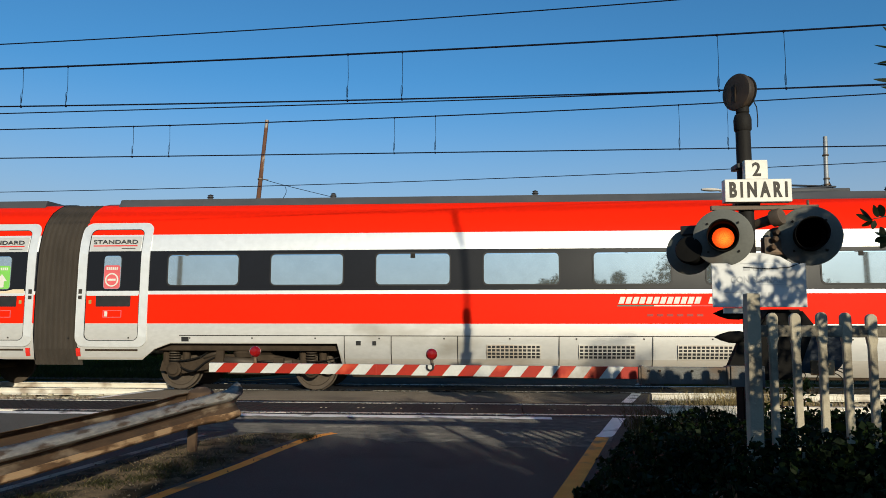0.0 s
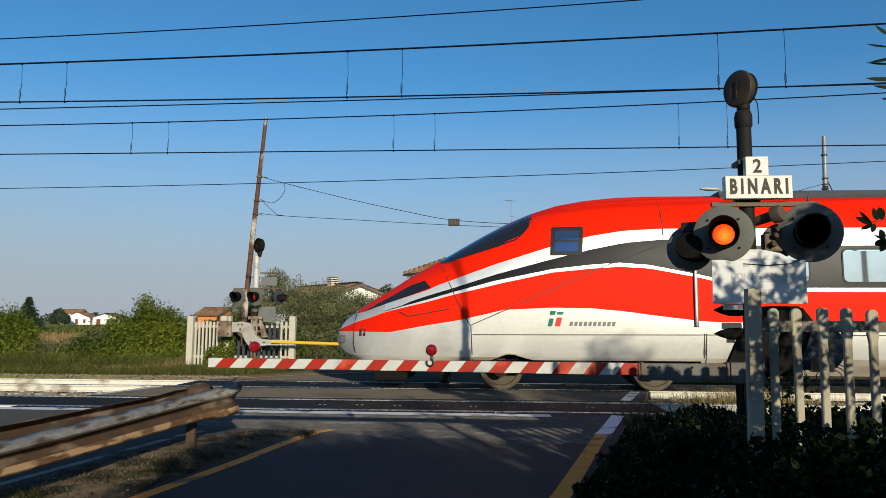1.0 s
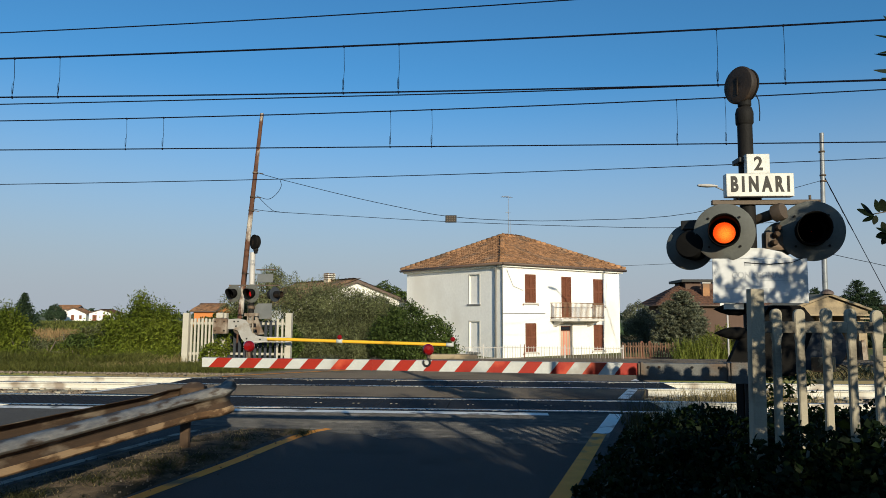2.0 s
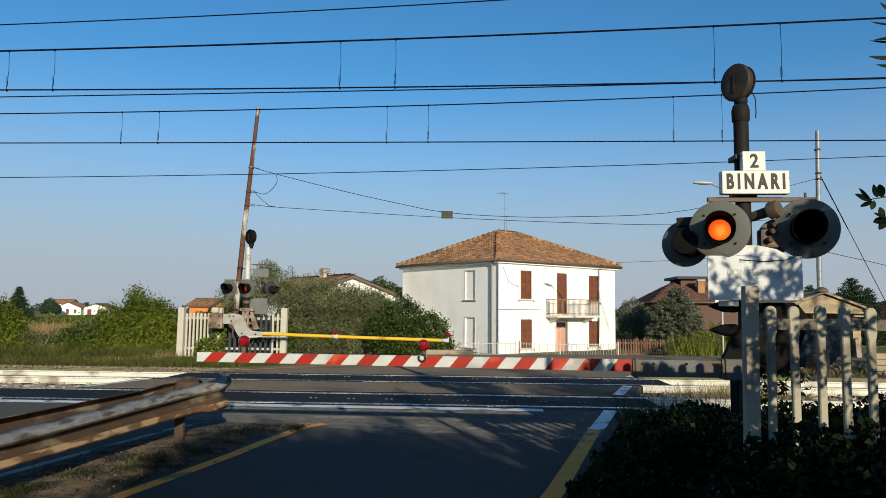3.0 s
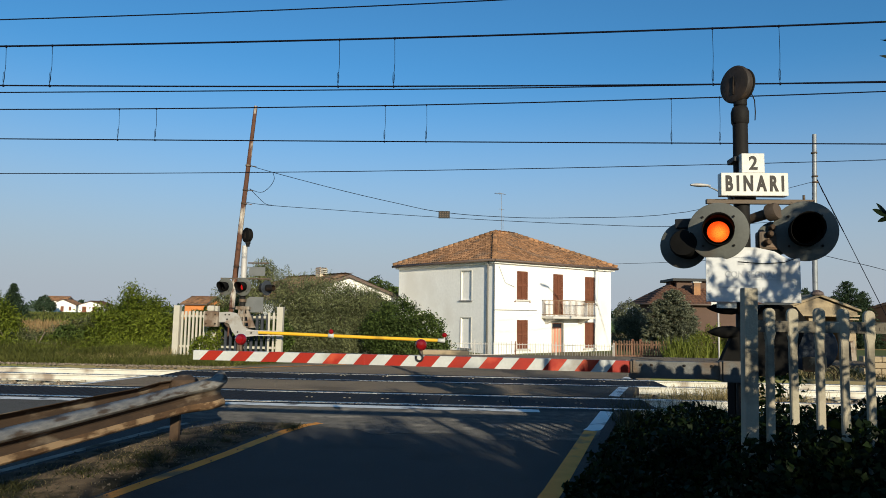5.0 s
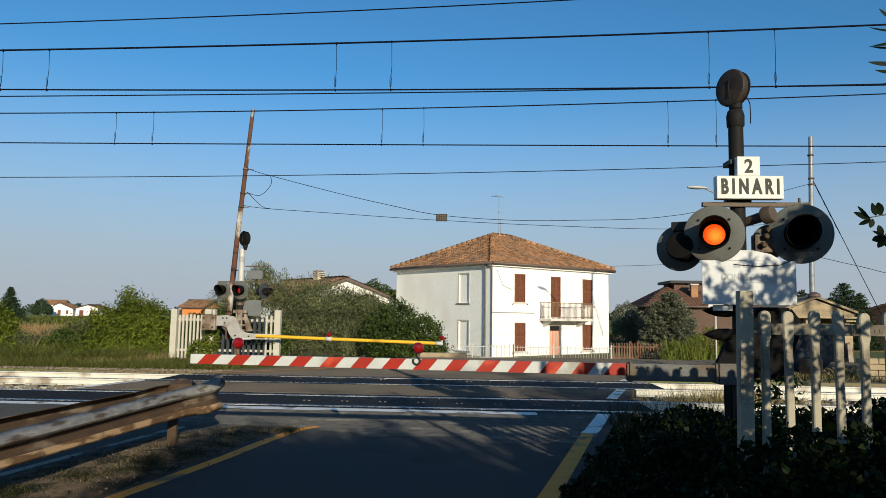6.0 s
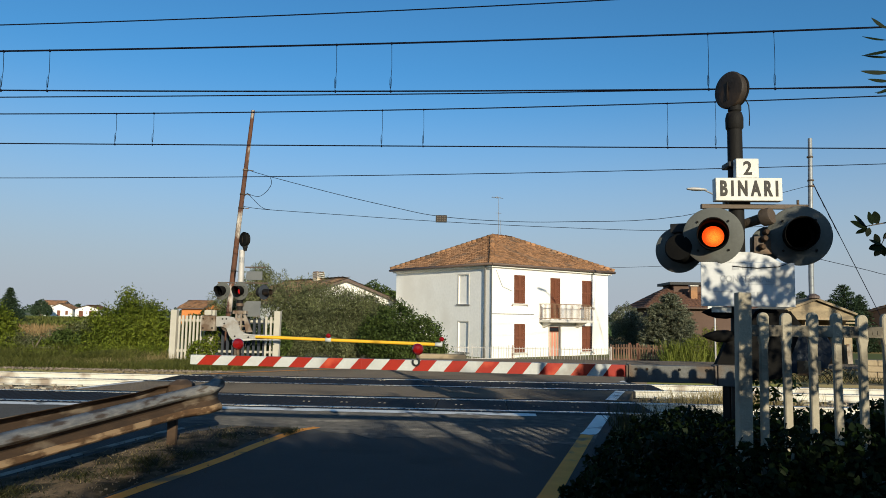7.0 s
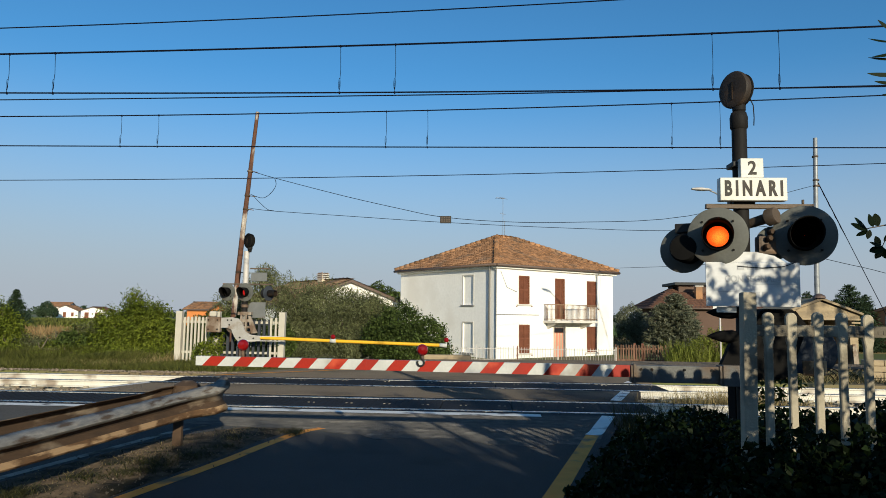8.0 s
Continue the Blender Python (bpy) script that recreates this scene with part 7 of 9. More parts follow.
def build_other_buildings():
    u = Vector((math.cos(radians(41)), math.sin(radians(41))))
    apex = Vector((-9.27, 48.0))
    o = apex - u * 4.6
    h = gabled("low_house", (o.x, o.y, -0.98), 41, 9.2, 9.0, 3.2, 4.72, "plaster_white", "tile_old", "low white gabled house with weathered tiled roof")
    ch = part("chimney", boxed(4.2, 4.72, 3.2, 3.9, 3.9, 5.08, 0.02), "plaster_cream", h)
    for z in (5.06, 5.2, 5.34):
        part("chimney_slab", boxed(4.14, 4.78, 3.13, 3.97, z, z + 0.06, 0.01), "stone_trim", ch)
        for x in (4.2, 4.64):
            part("chimney_brick", boxed(x, x + 0.08, 3.2, 3.9, z + 0.062, z + 0.16), "rail_iron", ch)
    gabled("farmhouse", (-145.6, 231, -0.98), 12, 8.2, 8.0, 2.4, 4.2, "plaster_white", "tile", "distant white farmhouse with red tiled roof", windows=((1.0, 1.9, 0.6, 1.9), (3.4, 4.4, 0.2, 2.0), (6, 6.8, 0.6, 1.9)))
    gabled("farmhouse", (-147.5, 243, -0.98), 100, 7.0, 7.0, 3.9, 5.2, "plaster_white", "tile", "distant two-storey white farmhouse", windows=((1.5, 2.4, 2.6, 3.8), (5, 6, 2.6, 3.8)))
    gabled("farm_shed", (-135, 230, -0.98), 5, 8.0, 9.0, 2.5, 3.7, "plaster_white", "tile_dark", "distant white farm shed", windows=((1.2, 2.6, 0, 2), (4.6, 6, 0, 2)))
    gabled("orange_house", (-34.0, 85.5, -0.98), 78, 3.6, 3.0, 2.9, 3.6, "plaster_orange", "tile", "small orange plastered house with tiled roof", windows=((0.6, 1.2, 1.2, 2.3), (2.2, 2.9, 1.2, 2.3)))
    bh = thing("brown_house", (12.5, 54.0, -0.98), 0, "brown house with a dark hipped tiled roof behind shrubs", "house")
    part("masonry", boxed(0.35, 8.0, 0.3, 7.0, -0.3, 3.35), "plaster_brown", bh)
    e = [(-0.1, -0.2, 3.3), (8.5, -0.2, 3.3), (8.5, 7.5, 3.3), (-0.1, 7.5, 3.3)]
    r0, r1 = (2.6, 3.6, 5.0), (6.0, 3.6, 5.0)
    bm = bmesh.new()
    for f in ((e[0], e[1], r1, r0), (e[1], e[2], r1), (e[2], e[3], r0, r1), (e[3], e[0], r0), (e[3], e[2], e[1], e[0])):
        slope(bm, f)
    roof = part("roof", bm, "gutter", bh)
    for f in ((e[0], e[1], r1, r0), (e[3], e[0], r0, r0)):
        tagged(linked("roof_tiles", quads("roof_tiles", tile_field(f, 0.4, 0.3)), "tile_dark", roof), kind="stuff")
    part("gutter", tubed([e[3], e[0], e[1]], 0.07, 8), "gutter", roof)
    t = thing("roof_terrace", (14.7, 57.2, 3.42), 0, "dark flat roof cornice on the brown house", "roof")
    part("cornice", boxed(0.2, 4.6, -1.0, 3.0, 0.75, 0.97, 0.02), "black", t)
    part("storey", boxed(0.6, 4.3, -0.6, 2.6, -0.5, 0.75), "plaster_brown", t)
    ch = part("chimney", boxed(1.55, 2.05, -1.9, -1.5, -0.7, 0.6, 0.01), "tile", t, "brick chimney")
    part("chimney_cap", boxed(1.48, 2.12, -1.97, -1.43, 0.6, 0.68, 0.01), "stone_trim", ch)
    gabled("red_roofed_house", (32.0, 60, -0.98), -60, 10.0, 12.0, 3.2, 4.6, "plaster_brown", "tile", "house with red tiled roof far behind")
    # small gabled chapel-like building of pale stone
    s = thing("stone_building", (11.5, 27.0, -0.3), 0, "small pale stone building with pediment and open front", "building")
    part("pediment", prismed([(-0.42, 1.93), (2.34, 1.93), (2.34, 2.05), (0.96, 2.56), (-0.42, 2.05)], (-0.02, 3.0)), "stone_tan", s)
    for x0, z0, x1, z1 in ((-0.50, 2.05, 0.96, 2.60), (2.42, 2.05, 0.96, 2.60)):
        part("raking_cornice", prismed([(x0, z0), (x1, z1), (x1, z1 + 0.09), (x0, z0 + 0.08)], (-0.16, 3.1)), "stone_tan", s)
    part("architrave", boxed(-0.46, 2.38, -0.12, 0.4, 1.86, 1.93, 0.012), "stone_tan", s)
    part("ledge", boxed(2.02, 2.36, -0.08, 0.4, 1.74, 1.80, 0.012), "stone_tan", s)
    part("ridge_cap", lathed([(0.0, 0.0), (0.24, 0.0), (0.2, 0.1), (0.08, 0.17), (0.0, 0.18)], at=(0.90, -0.05, 2.66), n=14), "gutter", s, "dark cap on the gable's top")
    lintel = part("lintel", boxed(-0.40, 2.32, 0.06, 0.5, 1.30, 1.64, 0.02), "stone_tan", s)
    part("lintel_step", boxed(-0.44, 2.36, 0.02, 0.08, 1.58, 1.66, 0.01), "stone_tan", lintel)
    for x in (-0.40, 0.62, 2.02):
        part("pillar", boxed(x, x + 0.30, 0.08, 0.42, -0.1, 1.30, 0.02), "stone_tan", s)
        part("stub", boxed(x + 0.04, x + 0.24, 0.16, 0.40, 1.64, 1.86, 0.01), "stone_tan", s)
    part("back_wall", boxed(-0.40, 2.32, 2.6, 2.9, -0.1, 1.93), "stone_tan", s)
    part("side_wall", boxed(-0.40, -0.2, 0.42, 2.6, -0.1, 1.93), "stone_tan", s)
    part("side_wall", boxed(2.12, 2.32, 0.42, 2.6, -0.1, 1.93), "stone_tan", s)
    part("plank", prismed([(2.05, -0.1), (2.24, -0.1), (2.14, 1.0), (2.0, 0.98)], (-0.12, -0.07)), "clamp_tan", s, "worn plank leaning at the front")
    plant_box = thing("wooden_crate", (11.62, 26.4, -0.3), 0, "small tan wooden crate before the stone building", "crate")
    for z in (0.0, 0.19, 0.38):
        part("board", boxed(0, 0.62, -0.02, 0.0, z, z + 0.17, 0.006), "clamp_tan", plant_box)
    for x in (0.0, 0.57):
        part("side", boxed(x, x + 0.05, 0.001, 0.4, 0.0, 0.55, 0.006), "clamp_tan", plant_box)
    w = thing("stone_wall", (10.3, 19.6, -0.12), -3, "low tan stone wall by the track", "wall")
    x = 0.0
    me = {}
    for row in range(4):
        x = -0.2 * (row % 2)
        while x < 5.0:
            L = 0.35 + 0.25 * float(rng.random())
            bm = boxed(x + 0.008, x + L - 0.008, -0.13 + 0.02 * float(rng.random()), 0.14, row * 0.16 + 0.005, row * 0.16 + 0.155, 0.02)
            part("stone", bm, "stone_tan", w)
            x += L


def build_yard_fences():
    f = thing("iron_fence", (-1.3, 30.0, -0.5), 0, "light iron bar fence on a low wall before the house", "fence")
    part("low_wall", boxed(0, 6.85, -0.12, 0.12, -0.1, 0.14, 0.02), "concrete", f)
    bm = tubed([(0, 0, 0), (0, 0, 0.62)], 0.010, 5)
    me = bpy.data.meshes.new("bar")
    bm.to_mesh(me)
    bm.free()
    me.materials.append(M["iron_light"])
    for i in range(62):
        piece("bar", me, f, pose(0.03 + i * 0.11, 0, 0.13))
    for z in (0.24, 0.68):
        part("rail", boxed(0, 6.82, -0.012, 0.012, z - 0.012, z + 0.012), "iron_light", f)
    for x in (0.0, 1.0, 2.55, 2.72, 4.4, 6.8):
        part("post", boxed(x - 0.02, x + 0.02, -0.02, 0.02, 0.13, 0.82), "shutter" if x == 2.72 else "iron_light", f)
    w = thing("wooden_fence", (5.8, 32.0, -0.6), 0, "brown wooden paling fence beside the yard", "fence")
    bm = boxed(-0.030, 0.030, -0.012, 0.012, 0, 0.95, 0.005)
    me = bpy.data.meshes.new("board")
    bm.to_mesh(me)
    bm.free()
    me.materials.append(M["wood_fence"])
    for i in range(23):
        piece("board", me, w, pose(0.05 + i * 0.116, 0, rng.normal() * 0.015, 0, rng.normal() * 0.8))
    for z in (0.25, 0.75):
        part("rail", boxed(0, 2.65, 0.013, 0.05, z, z + 0.07), "wood_fence", w)
    for x in (0.9, 1.25):
        part("post", boxed(x - 0.05, x + 0.05, 0.05, 0.13, 0, 1.02, 0.01), "shutter", w)
    k = thing("kerb_block", (-2.15, 25.4, -0.17), 0, "rounded tan stone block at the road's edge", "kerb")
    bm = boxed(0, 1.7, -0.15, 0.15, 0, 0.32, 0.08)
    part("block", bm, "stone_tan", k)


build_house()
build_other_buildings()
build_yard_fences()


# ---- plants ----
def plant(name, blobs, count, size, leaf, label, category="tree", trunk=None, slim=0.5, hang=0.0, shell=0.5, limbs=6, base=None, group="", clump=0):
    """A tree or shrub: stem with limbs that reach into its crown of single leaves."""
    cx, cy = base if base else (float(np.mean([b[0] for b in blobs])), float(np.mean([b[1] for b in blobs])))
    z0 = land(cx, cy)
    t = thing(name, (cx, cy, z0), 0, label, category, group)
    moved = [(b[0] - cx, b[1] - cy, b[2] - z0, *b[3:]) for b in blobs]
    r, top = trunk if trunk else (0.06, max(b[2] + b[5] * 0.3 for b in moved))
    bm = bmesh.new()
    pts = [(0.12 * math.sin(k * 1.7) * r * 4, 0.1 * math.cos(k * 2.1) * r * 4, -0.1 + (top + 0.1) * k / 6) for k in range(7)]
    tube(bm, pts, [r * (1.15 - 0.85 * k / 6) for k in range(7)], 9)
    part("trunk", bm, "bark", t)
    for k in range(limbs):
        b = moved[k % len(moved)]
        s = Vector(pts[2 + k % 4])
        e = Vector((b[0] + b[3] * 0.5 * math.cos(k * 2.4), b[1] + b[4] * 0.5 * math.sin(k * 2.4), b[2] + b[5] * 0.35))
        m = s.lerp(e, 0.5) + Vector((0, 0, -0.06 * (e - s).length))
        part("limb", tubed([s, m, e], [r * 0.5, r * 0.33, r * 0.12], 6), "bark", t)
    tagged(linked("crown", leaf_mesh("crown", moved, count, size, slim, hang, shell, clump), leaf, t), kind="stuff")
    return t


def spruce(name, x, y, z0, h, r, leaf, label, category="tree", boughs=420, size=0.14, power=0.8, sides=(), shoots=34):
    """A conifer: drooping boughs in tiers, set with short upturned shoots; sides are smaller leaders (dx, h, r)."""
    t = thing(name, (x, y, z0), 0, label, category)
    part("trunk", tubed([(0, 0, -0.2), (0.02, 0, h * 0.5), (0, 0, h * 0.97)], [0.12, 0.07, 0.012], 8), "bark", t)
    out = []
    for dx, hh, rr in ((0.0, h, r),) + tuple(sides):
        n = int(boughs * (hh / h) * (rr / r)) + 20
        u = rng.random(n) ** 1.25
        az = rng.random(n) * math.tau
        reach = rr * (1 - u) ** power * rng.uniform(0.72, 1.12, n) + 0.05
        for k in range(n):
            m = max(8, int(shoots * reach[k] / rr))
            w = rng.random(m) ** 0.7
            way = np.array([math.cos(az[k]), math.sin(az[k])])
            lift = reach[k] * (-0.32 * w + 0.30 * w * w)
            c = np.stack([dx + way[0] * reach[k] * w, way[1] * reach[k] * w, u[k] * hh + lift], 1) + rng.normal(size=(m, 3)) * (size * 0.4, size * 0.4, size * 0.2)
            a = np.stack([np.full(m, way[0]), np.full(m, way[1]), np.full(m, 0.35)], 1) + rng.normal(size=(m, 3)) * 0.55
            a /= np.linalg.norm(a, axis=1)[:, None]
            side = np.cross(a, rng.normal(size=(m, 3)) * 0.5 + (0, 0, 1))
            side /= np.linalg.norm(side, axis=1)[:, None] + 1e-9
            L = size * rng.uniform(0.6, 1.4, m)[:, None]
            out.append(np.stack([c - a * L * 0.5, c + side * L * 0.17, c + a * L * 0.5, c - side * L * 0.17], 1).reshape(-1, 3))
    tagged(linked("crown", quads("crown", np.concatenate(out)), leaf, t), kind="stuff")
    return t


def build_plants():
    plant("olive_tree", [(-6.5, 28, 1.42, 1.5, 1.1, 1.45), (-5.1, 28.4, 1.2, 1.3, 1.0, 1.35), (-7.6, 28.3, 0.95, 0.9, 0.8, 1.25), (-4.3, 28.2, 0.95, 0.9, 0.8, 1.05), (-3.5, 28.3, 0.6, 0.7, 0.6, 0.9), (-4.5, 28.3, 1.75, 0.7, 0.5, 0.55), (-6.9, 27.6, 0.4, 1.2, 0.8, 0.7), (-5.4, 27.6, 0.3, 1.3, 0.8, 0.7)],
          92000, 0.11, "leaf_olive", "broad grey-green olive tree behind the far barrier", slim=0.24, hang=-0.8, trunk=(0.14, 1.4), shell=0.2, clump=26)
    plant("shrub", [(-8.9, 27, 1.9, 0.75, 0.6, 1.4), (-9.9, 27.3, 1.4, 0.9, 0.7, 1.2), (-7.9, 27.4, 2.2, 0.6, 0.5, 1.0), (-8.5, 27.2, 2.9, 0.5, 0.5, 0.6)], 12500, 0.14, "leaf_olive", "sparse wispy grey-green shrub by the rusty pole", "shrub", slim=0.18, limbs=22, hang=-1.2, shell=0.2)
    plant("shrub", [(-7.3, 28.6, 2.2, 1.1, 0.6, 0.9), (-5.9, 28.8, 2.1, 0.9, 0.6, 0.75), (-4.6, 28.8, 1.8, 0.8, 0.6, 0.6), (-3.7, 28.7, 1.6, 0.6, 0.5, 0.7)], 4200, 0.15, "leaf_olive", "thin wispy shoots above the olive tree", "shrub", slim=0.16, limbs=26, shell=0.1, hang=-1.6)
    plant("shrub", [(-10.6, 26.6, 0.75, 0.9, 0.5, 0.8), (-9.6, 26.8, 0.85, 0.8, 0.5, 0.85), (-8.6, 25.6, 0.5, 0.8, 0.5, 0.8), (-7.5, 25.6, 0.5, 0.7, 0.5, 0.8)], 16000, 0.11, "leaf_dark", "dark green shrub behind the concrete fence", "shrub", slim=0.4)
    plant("hedge_bush", [(-3.2, 26.5, 0.9, 0.95, 0.8, 1.05), (-2.2, 26.5, 0.6, 0.85, 0.8, 0.85), (-3.9, 26.7, 0.6, 0.6, 0.7, 0.85), (-2.8, 26.2, 0.3, 1.4, 0.7, 0.6), (-1.7, 26.3, 0.15, 0.5, 0.6, 0.5)], 26000, 0.085,
          "leaf_dark", "dense dark green hedge bush", "shrub", slim=0.6, shell=0.7, clump=7)
    spruce("blue_spruce", 12.2, 46, -1.0, 4.15, 2.0, "leaf_blue", "broad grey-green spruce beside the white house", boughs=620, size=0.15, power=0.48, sides=((-0.95, 3.5, 1.25), (0.85, 3.3, 1.1)), shoots=110)
    plant("shrub", [(10.2, 50.5, 1.3, 1.0, 0.8, 1.25), (10.1, 50.4, 0.2, 1.1, 0.8, 1.2), (11.0, 50.4, 0.6, 0.9, 0.8, 1.3)], 16000, 0.13, "leaf_blue", "grey-green shrub behind the house corner", "shrub", slim=0.3)
    plant("bush", [(-11.6, 23.5, 1.0, 0.95, 0.8, 0.95), (-12.6, 23.7, 0.75, 0.8, 0.7, 0.8), (-13.5, 23.8, 0.55, 0.7, 0.7, 0.75), (-10.9, 23.6, 0.55, 0.5, 0.6, 0.8), (-12.3, 23.2, 0.3, 1.5, 0.6, 0.55), (-11.9, 23.5, 1.75, 0.3, 0.3, 0.5), (-11.2, 23.6, 1.35, 0.25, 0.3, 0.5), (-12.9, 23.6, 1.25, 0.3, 0.3, 0.4)], 34000, 0.11,
          "leaf_green", "bright green long-leaved bush beside the track", "bush", slim=0.3, hang=0.5, shell=0.35, clump=26)
    plant("bush", [(-16.4, 23.2, 0.75, 0.6, 0.8, 0.85), (-17.3, 23.4, 0.8, 0.9, 0.8, 1.0), (-15.8, 22.9, 0.25, 0.55, 0.6, 0.6), (-16.5, 23.3, 1.45, 0.25, 0.3, 0.35), (-16.0, 23.2, 0.8, 0.35, 0.4, 0.55)], 19000, 0.105, "leaf_green", "green long-leaved bush at the field's edge", "bush", slim=0.3, hang=0.5, shell=0.35, clump=26)
    plant("weed_clump", [(-14.3, 22.8, 0.1, 0.9, 0.7, 0.4), (-13.2, 22.6, 0.1, 0.8, 0.6, 0.4), (-12.0, 22.1, 0.0, 1.0, 0.6, 0.40), (-10.6, 22.2, 0.05, 0.6, 0.5, 0.4), (-15.6, 22.2, 0.0, 1.0, 0.6, 0.45), (-17.0, 22.2, 0.0, 1.0, 0.6, 0.45), (-13.6, 21.4, -0.05, 1.4, 0.5, 0.27), (-11.3, 21.3, -0.05, 1.0, 0.5, 0.25)], 24000, 0.06, "leaf_green", "low green weeds below the long-leaved bushes", "weeds", slim=0.35, hang=0.2, limbs=3, trunk=(0.02, 0.2), clump=20)
    plant("vine", [(-8.35, 21.75, 0.65, 0.25, 0.2, 0.5), (-8.7, 21.7, 0.3, 0.4, 0.2, 0.35)], 1300, 0.09, "leaf_green", "green creeper on the concrete fence", "creeper", slim=0.5, limbs=2, trunk=(0.015, 0.9))
    spruce("conifer", -82.4, 120, -1.0, 6.1, 3.0, "leaf_conifer", "dark pointed conifer far across the field", boughs=700, size=0.36, power=0.85)
    plant("tree", [(-142, 222, 2.0, 2.2, 2, 2.6), (-139.8, 222, 1.0, 1.6, 2, 2.0), (-143.6, 222, 0.8, 1.3, 2, 1.6)], 4000, 0.5, "leaf_conifer", "dark round tree beside the farmhouse", trunk=(0.2, 2.0))
    spruce("conifer", 30.0, 60, -1.0, 5.5, 2.9, "leaf_conifer", "dark green conifer behind the stone building", boughs=800, size=0.22, power=0.62, sides=((1.3, 4.7, 1.6), (-1.0, 4.3, 1.6)), shoots=50)
    spruce("conifer", 26.9, 60.5, -1.0, 4.9, 1.9, "leaf_conifer", "dark conifer behind the street pole", boughs=520, size=0.22, power=0.62, sides=((0.9, 4.4, 1.3),), shoots=50)
    plant("tree", [(-9.4, 60, 2.7, 2.0, 1.5, 1.6), (-7.6, 60, 2.2, 1.4, 1.4, 1.4)], 6000, 0.24, "leaf_dark", "dark green tree behind the low house", trunk=(0.15, 2.5))
    # reeds and tall grass by the wooden fence
    plant("tall_weeds", [(8.2, 30.2, 0.0, 0.5, 0.4, 0.5), (9.0, 30.1, 0.2, 0.6, 0.4, 0.7), (9.7, 30.3, 0.35, 0.5, 0.4, 0.85), (10.3, 30.4, 0.2, 0.5, 0.4, 0.7)], 9000, 0.085, "leaf_yellow", "tall yellow-green leafy weeds beside the wooden fence", "weeds", slim=0.35, limbs=10)
    me = blades("reeds", 700, lambda n: np.stack([rng.uniform(7.7, 9.9, n), rng.uniform(29.6, 30.8, n), np.full(n, -0.5)], 1), 0.8, 0.016, 0.3)
    tagged(linked("reeds", me, "leaf_yellow"), "tall bright green reeds beside the fence", "reeds", kind="stuff")
    # verge beyond the tracks
    def on_land(x, y):
        return np.stack([x, y, [land(a, b) - 0.02 for a, b in zip(x, y)]], 1)
    def verge(n):
        x, y = rng.uniform(-18, -4.6, n), rng.uniform(18.75, 22.6, n)
        ok = (x < -6.9 + (y - 18.7) * 0.5)
        return on_land(x[ok], y[ok])
    def tussocks(n):
        k = rng.integers(0, 150, n)
        cx, cy = rng.uniform(-17.5, -10, 150), rng.uniform(20.0, 22.6, 150)
        return on_land(cx[k] + rng.normal(size=n) * 0.13, cy[k] + rng.normal(size=n) * 0.10)
    def dry(n):
        return np.stack([rng.normal(-11.0, 0.55, n), rng.normal(20.6, 0.5, n), np.full(n, 0.0)], 1)
    def drawn(n, f):
        p = f(n * 2)
        while len(p) < n:
            p = np.concatenate([p, f(n)])
        return p[:n]
    tagged(linked("grass", blades("grass", 60000, lambda n: drawn(n, verge), 0.12, 0.009, 0.75), "grass"), "green and straw-coloured verge grass beyond the tracks", "grass", kind="stuff")
    tagged(linked("dry_grass", blades("dry_grass", 2200, lambda n: drawn(n, dry), 0.12, 0.007, 0.7), "grass_dry"), "dry straw-coloured verge grass", "grass", kind="stuff")
    me = blades("tall_grass", 7000, lambda n: tussocks(n), 0.22, 0.010, 0.6)
    tagged(linked("tall_grass", me, "grass"), "tall green grass below the bushes", "grass", kind="stuff")
    me = blades("dry_stalks", 450, lambda n: np.stack([rng.normal(-10.2, 0.5, n), rng.normal(21.5, 0.35, n), np.full(n, -0.09)], 1), 0.26, 0.008, 0.45)
    tagged(linked("dry_stalks", me, "grass_dry"), "dry stalks beside the concrete fence", "grass", kind="stuff")
    me = blades("kerb_grass", 2200, lambda n: np.stack([rng.uniform(-1.6, 1.6, n), rng.normal(20.9, 0.25, n), np.full(n, -0.06)], 1), 0.11, 0.010, 0.5)
    tagged(linked("kerb_grass", me, "grass"), "grass tuft strip beside the far road", "grass", kind="stuff")
    me = blades("track_grass", 1700, lambda n: np.stack([rng.normal(4.9, 0.7, n), rng.normal(14.3, 0.22, n), np.full(n, -0.24)], 1), 0.3, 0.006, 0.3)
    tagged(linked("track_grass", me, "grass_dry"), "dry yellow grass growing between the tracks", "grass", kind="stuff")
    for kind, n, tall, mat in (("dry_brush", 2600, 0.17, "grass_dry"), ("green_brush", 2200, 0.15, "leaf_weed")):
        me = blades(kind, n, lambda n: np.stack([rng.uniform(5.4, 13.5, n), rng.uniform(18.7, 21.8, n), np.full(n, -0.08)], 1), tall, 0.011, 0.8)
        tagged(linked(kind, me, mat), "dry brown brush on the far verge" if mat == "grass_dry" else "low dull green brush on the far verge", "brush", kind="stuff")
    plant("bush", [(12.3, 21.2, 0.55, 0.5, 0.4, 0.5), (13.1, 21.3, 0.7, 0.6, 0.4, 0.6), (14.0, 21.3, 0.5, 0.6, 0.4, 0.5)], 6000, 0.08, "leaf_yellow", "yellow-green bush behind the low stone wall", "bush", slim=0.4, clump=14)
    spots = np.stack([rng.uniform(-19, -4.4, 1500), rng.normal(18.53, 0.14, 1500), np.full(1500, -0.055)], 1)
    tagged(linked("edge_stones", stones("edge_stones", spots, rng.uniform(0.012, 0.036, 1500)), "ballast"), "pale loose stones along the track's edge", "stones", kind="stuff")
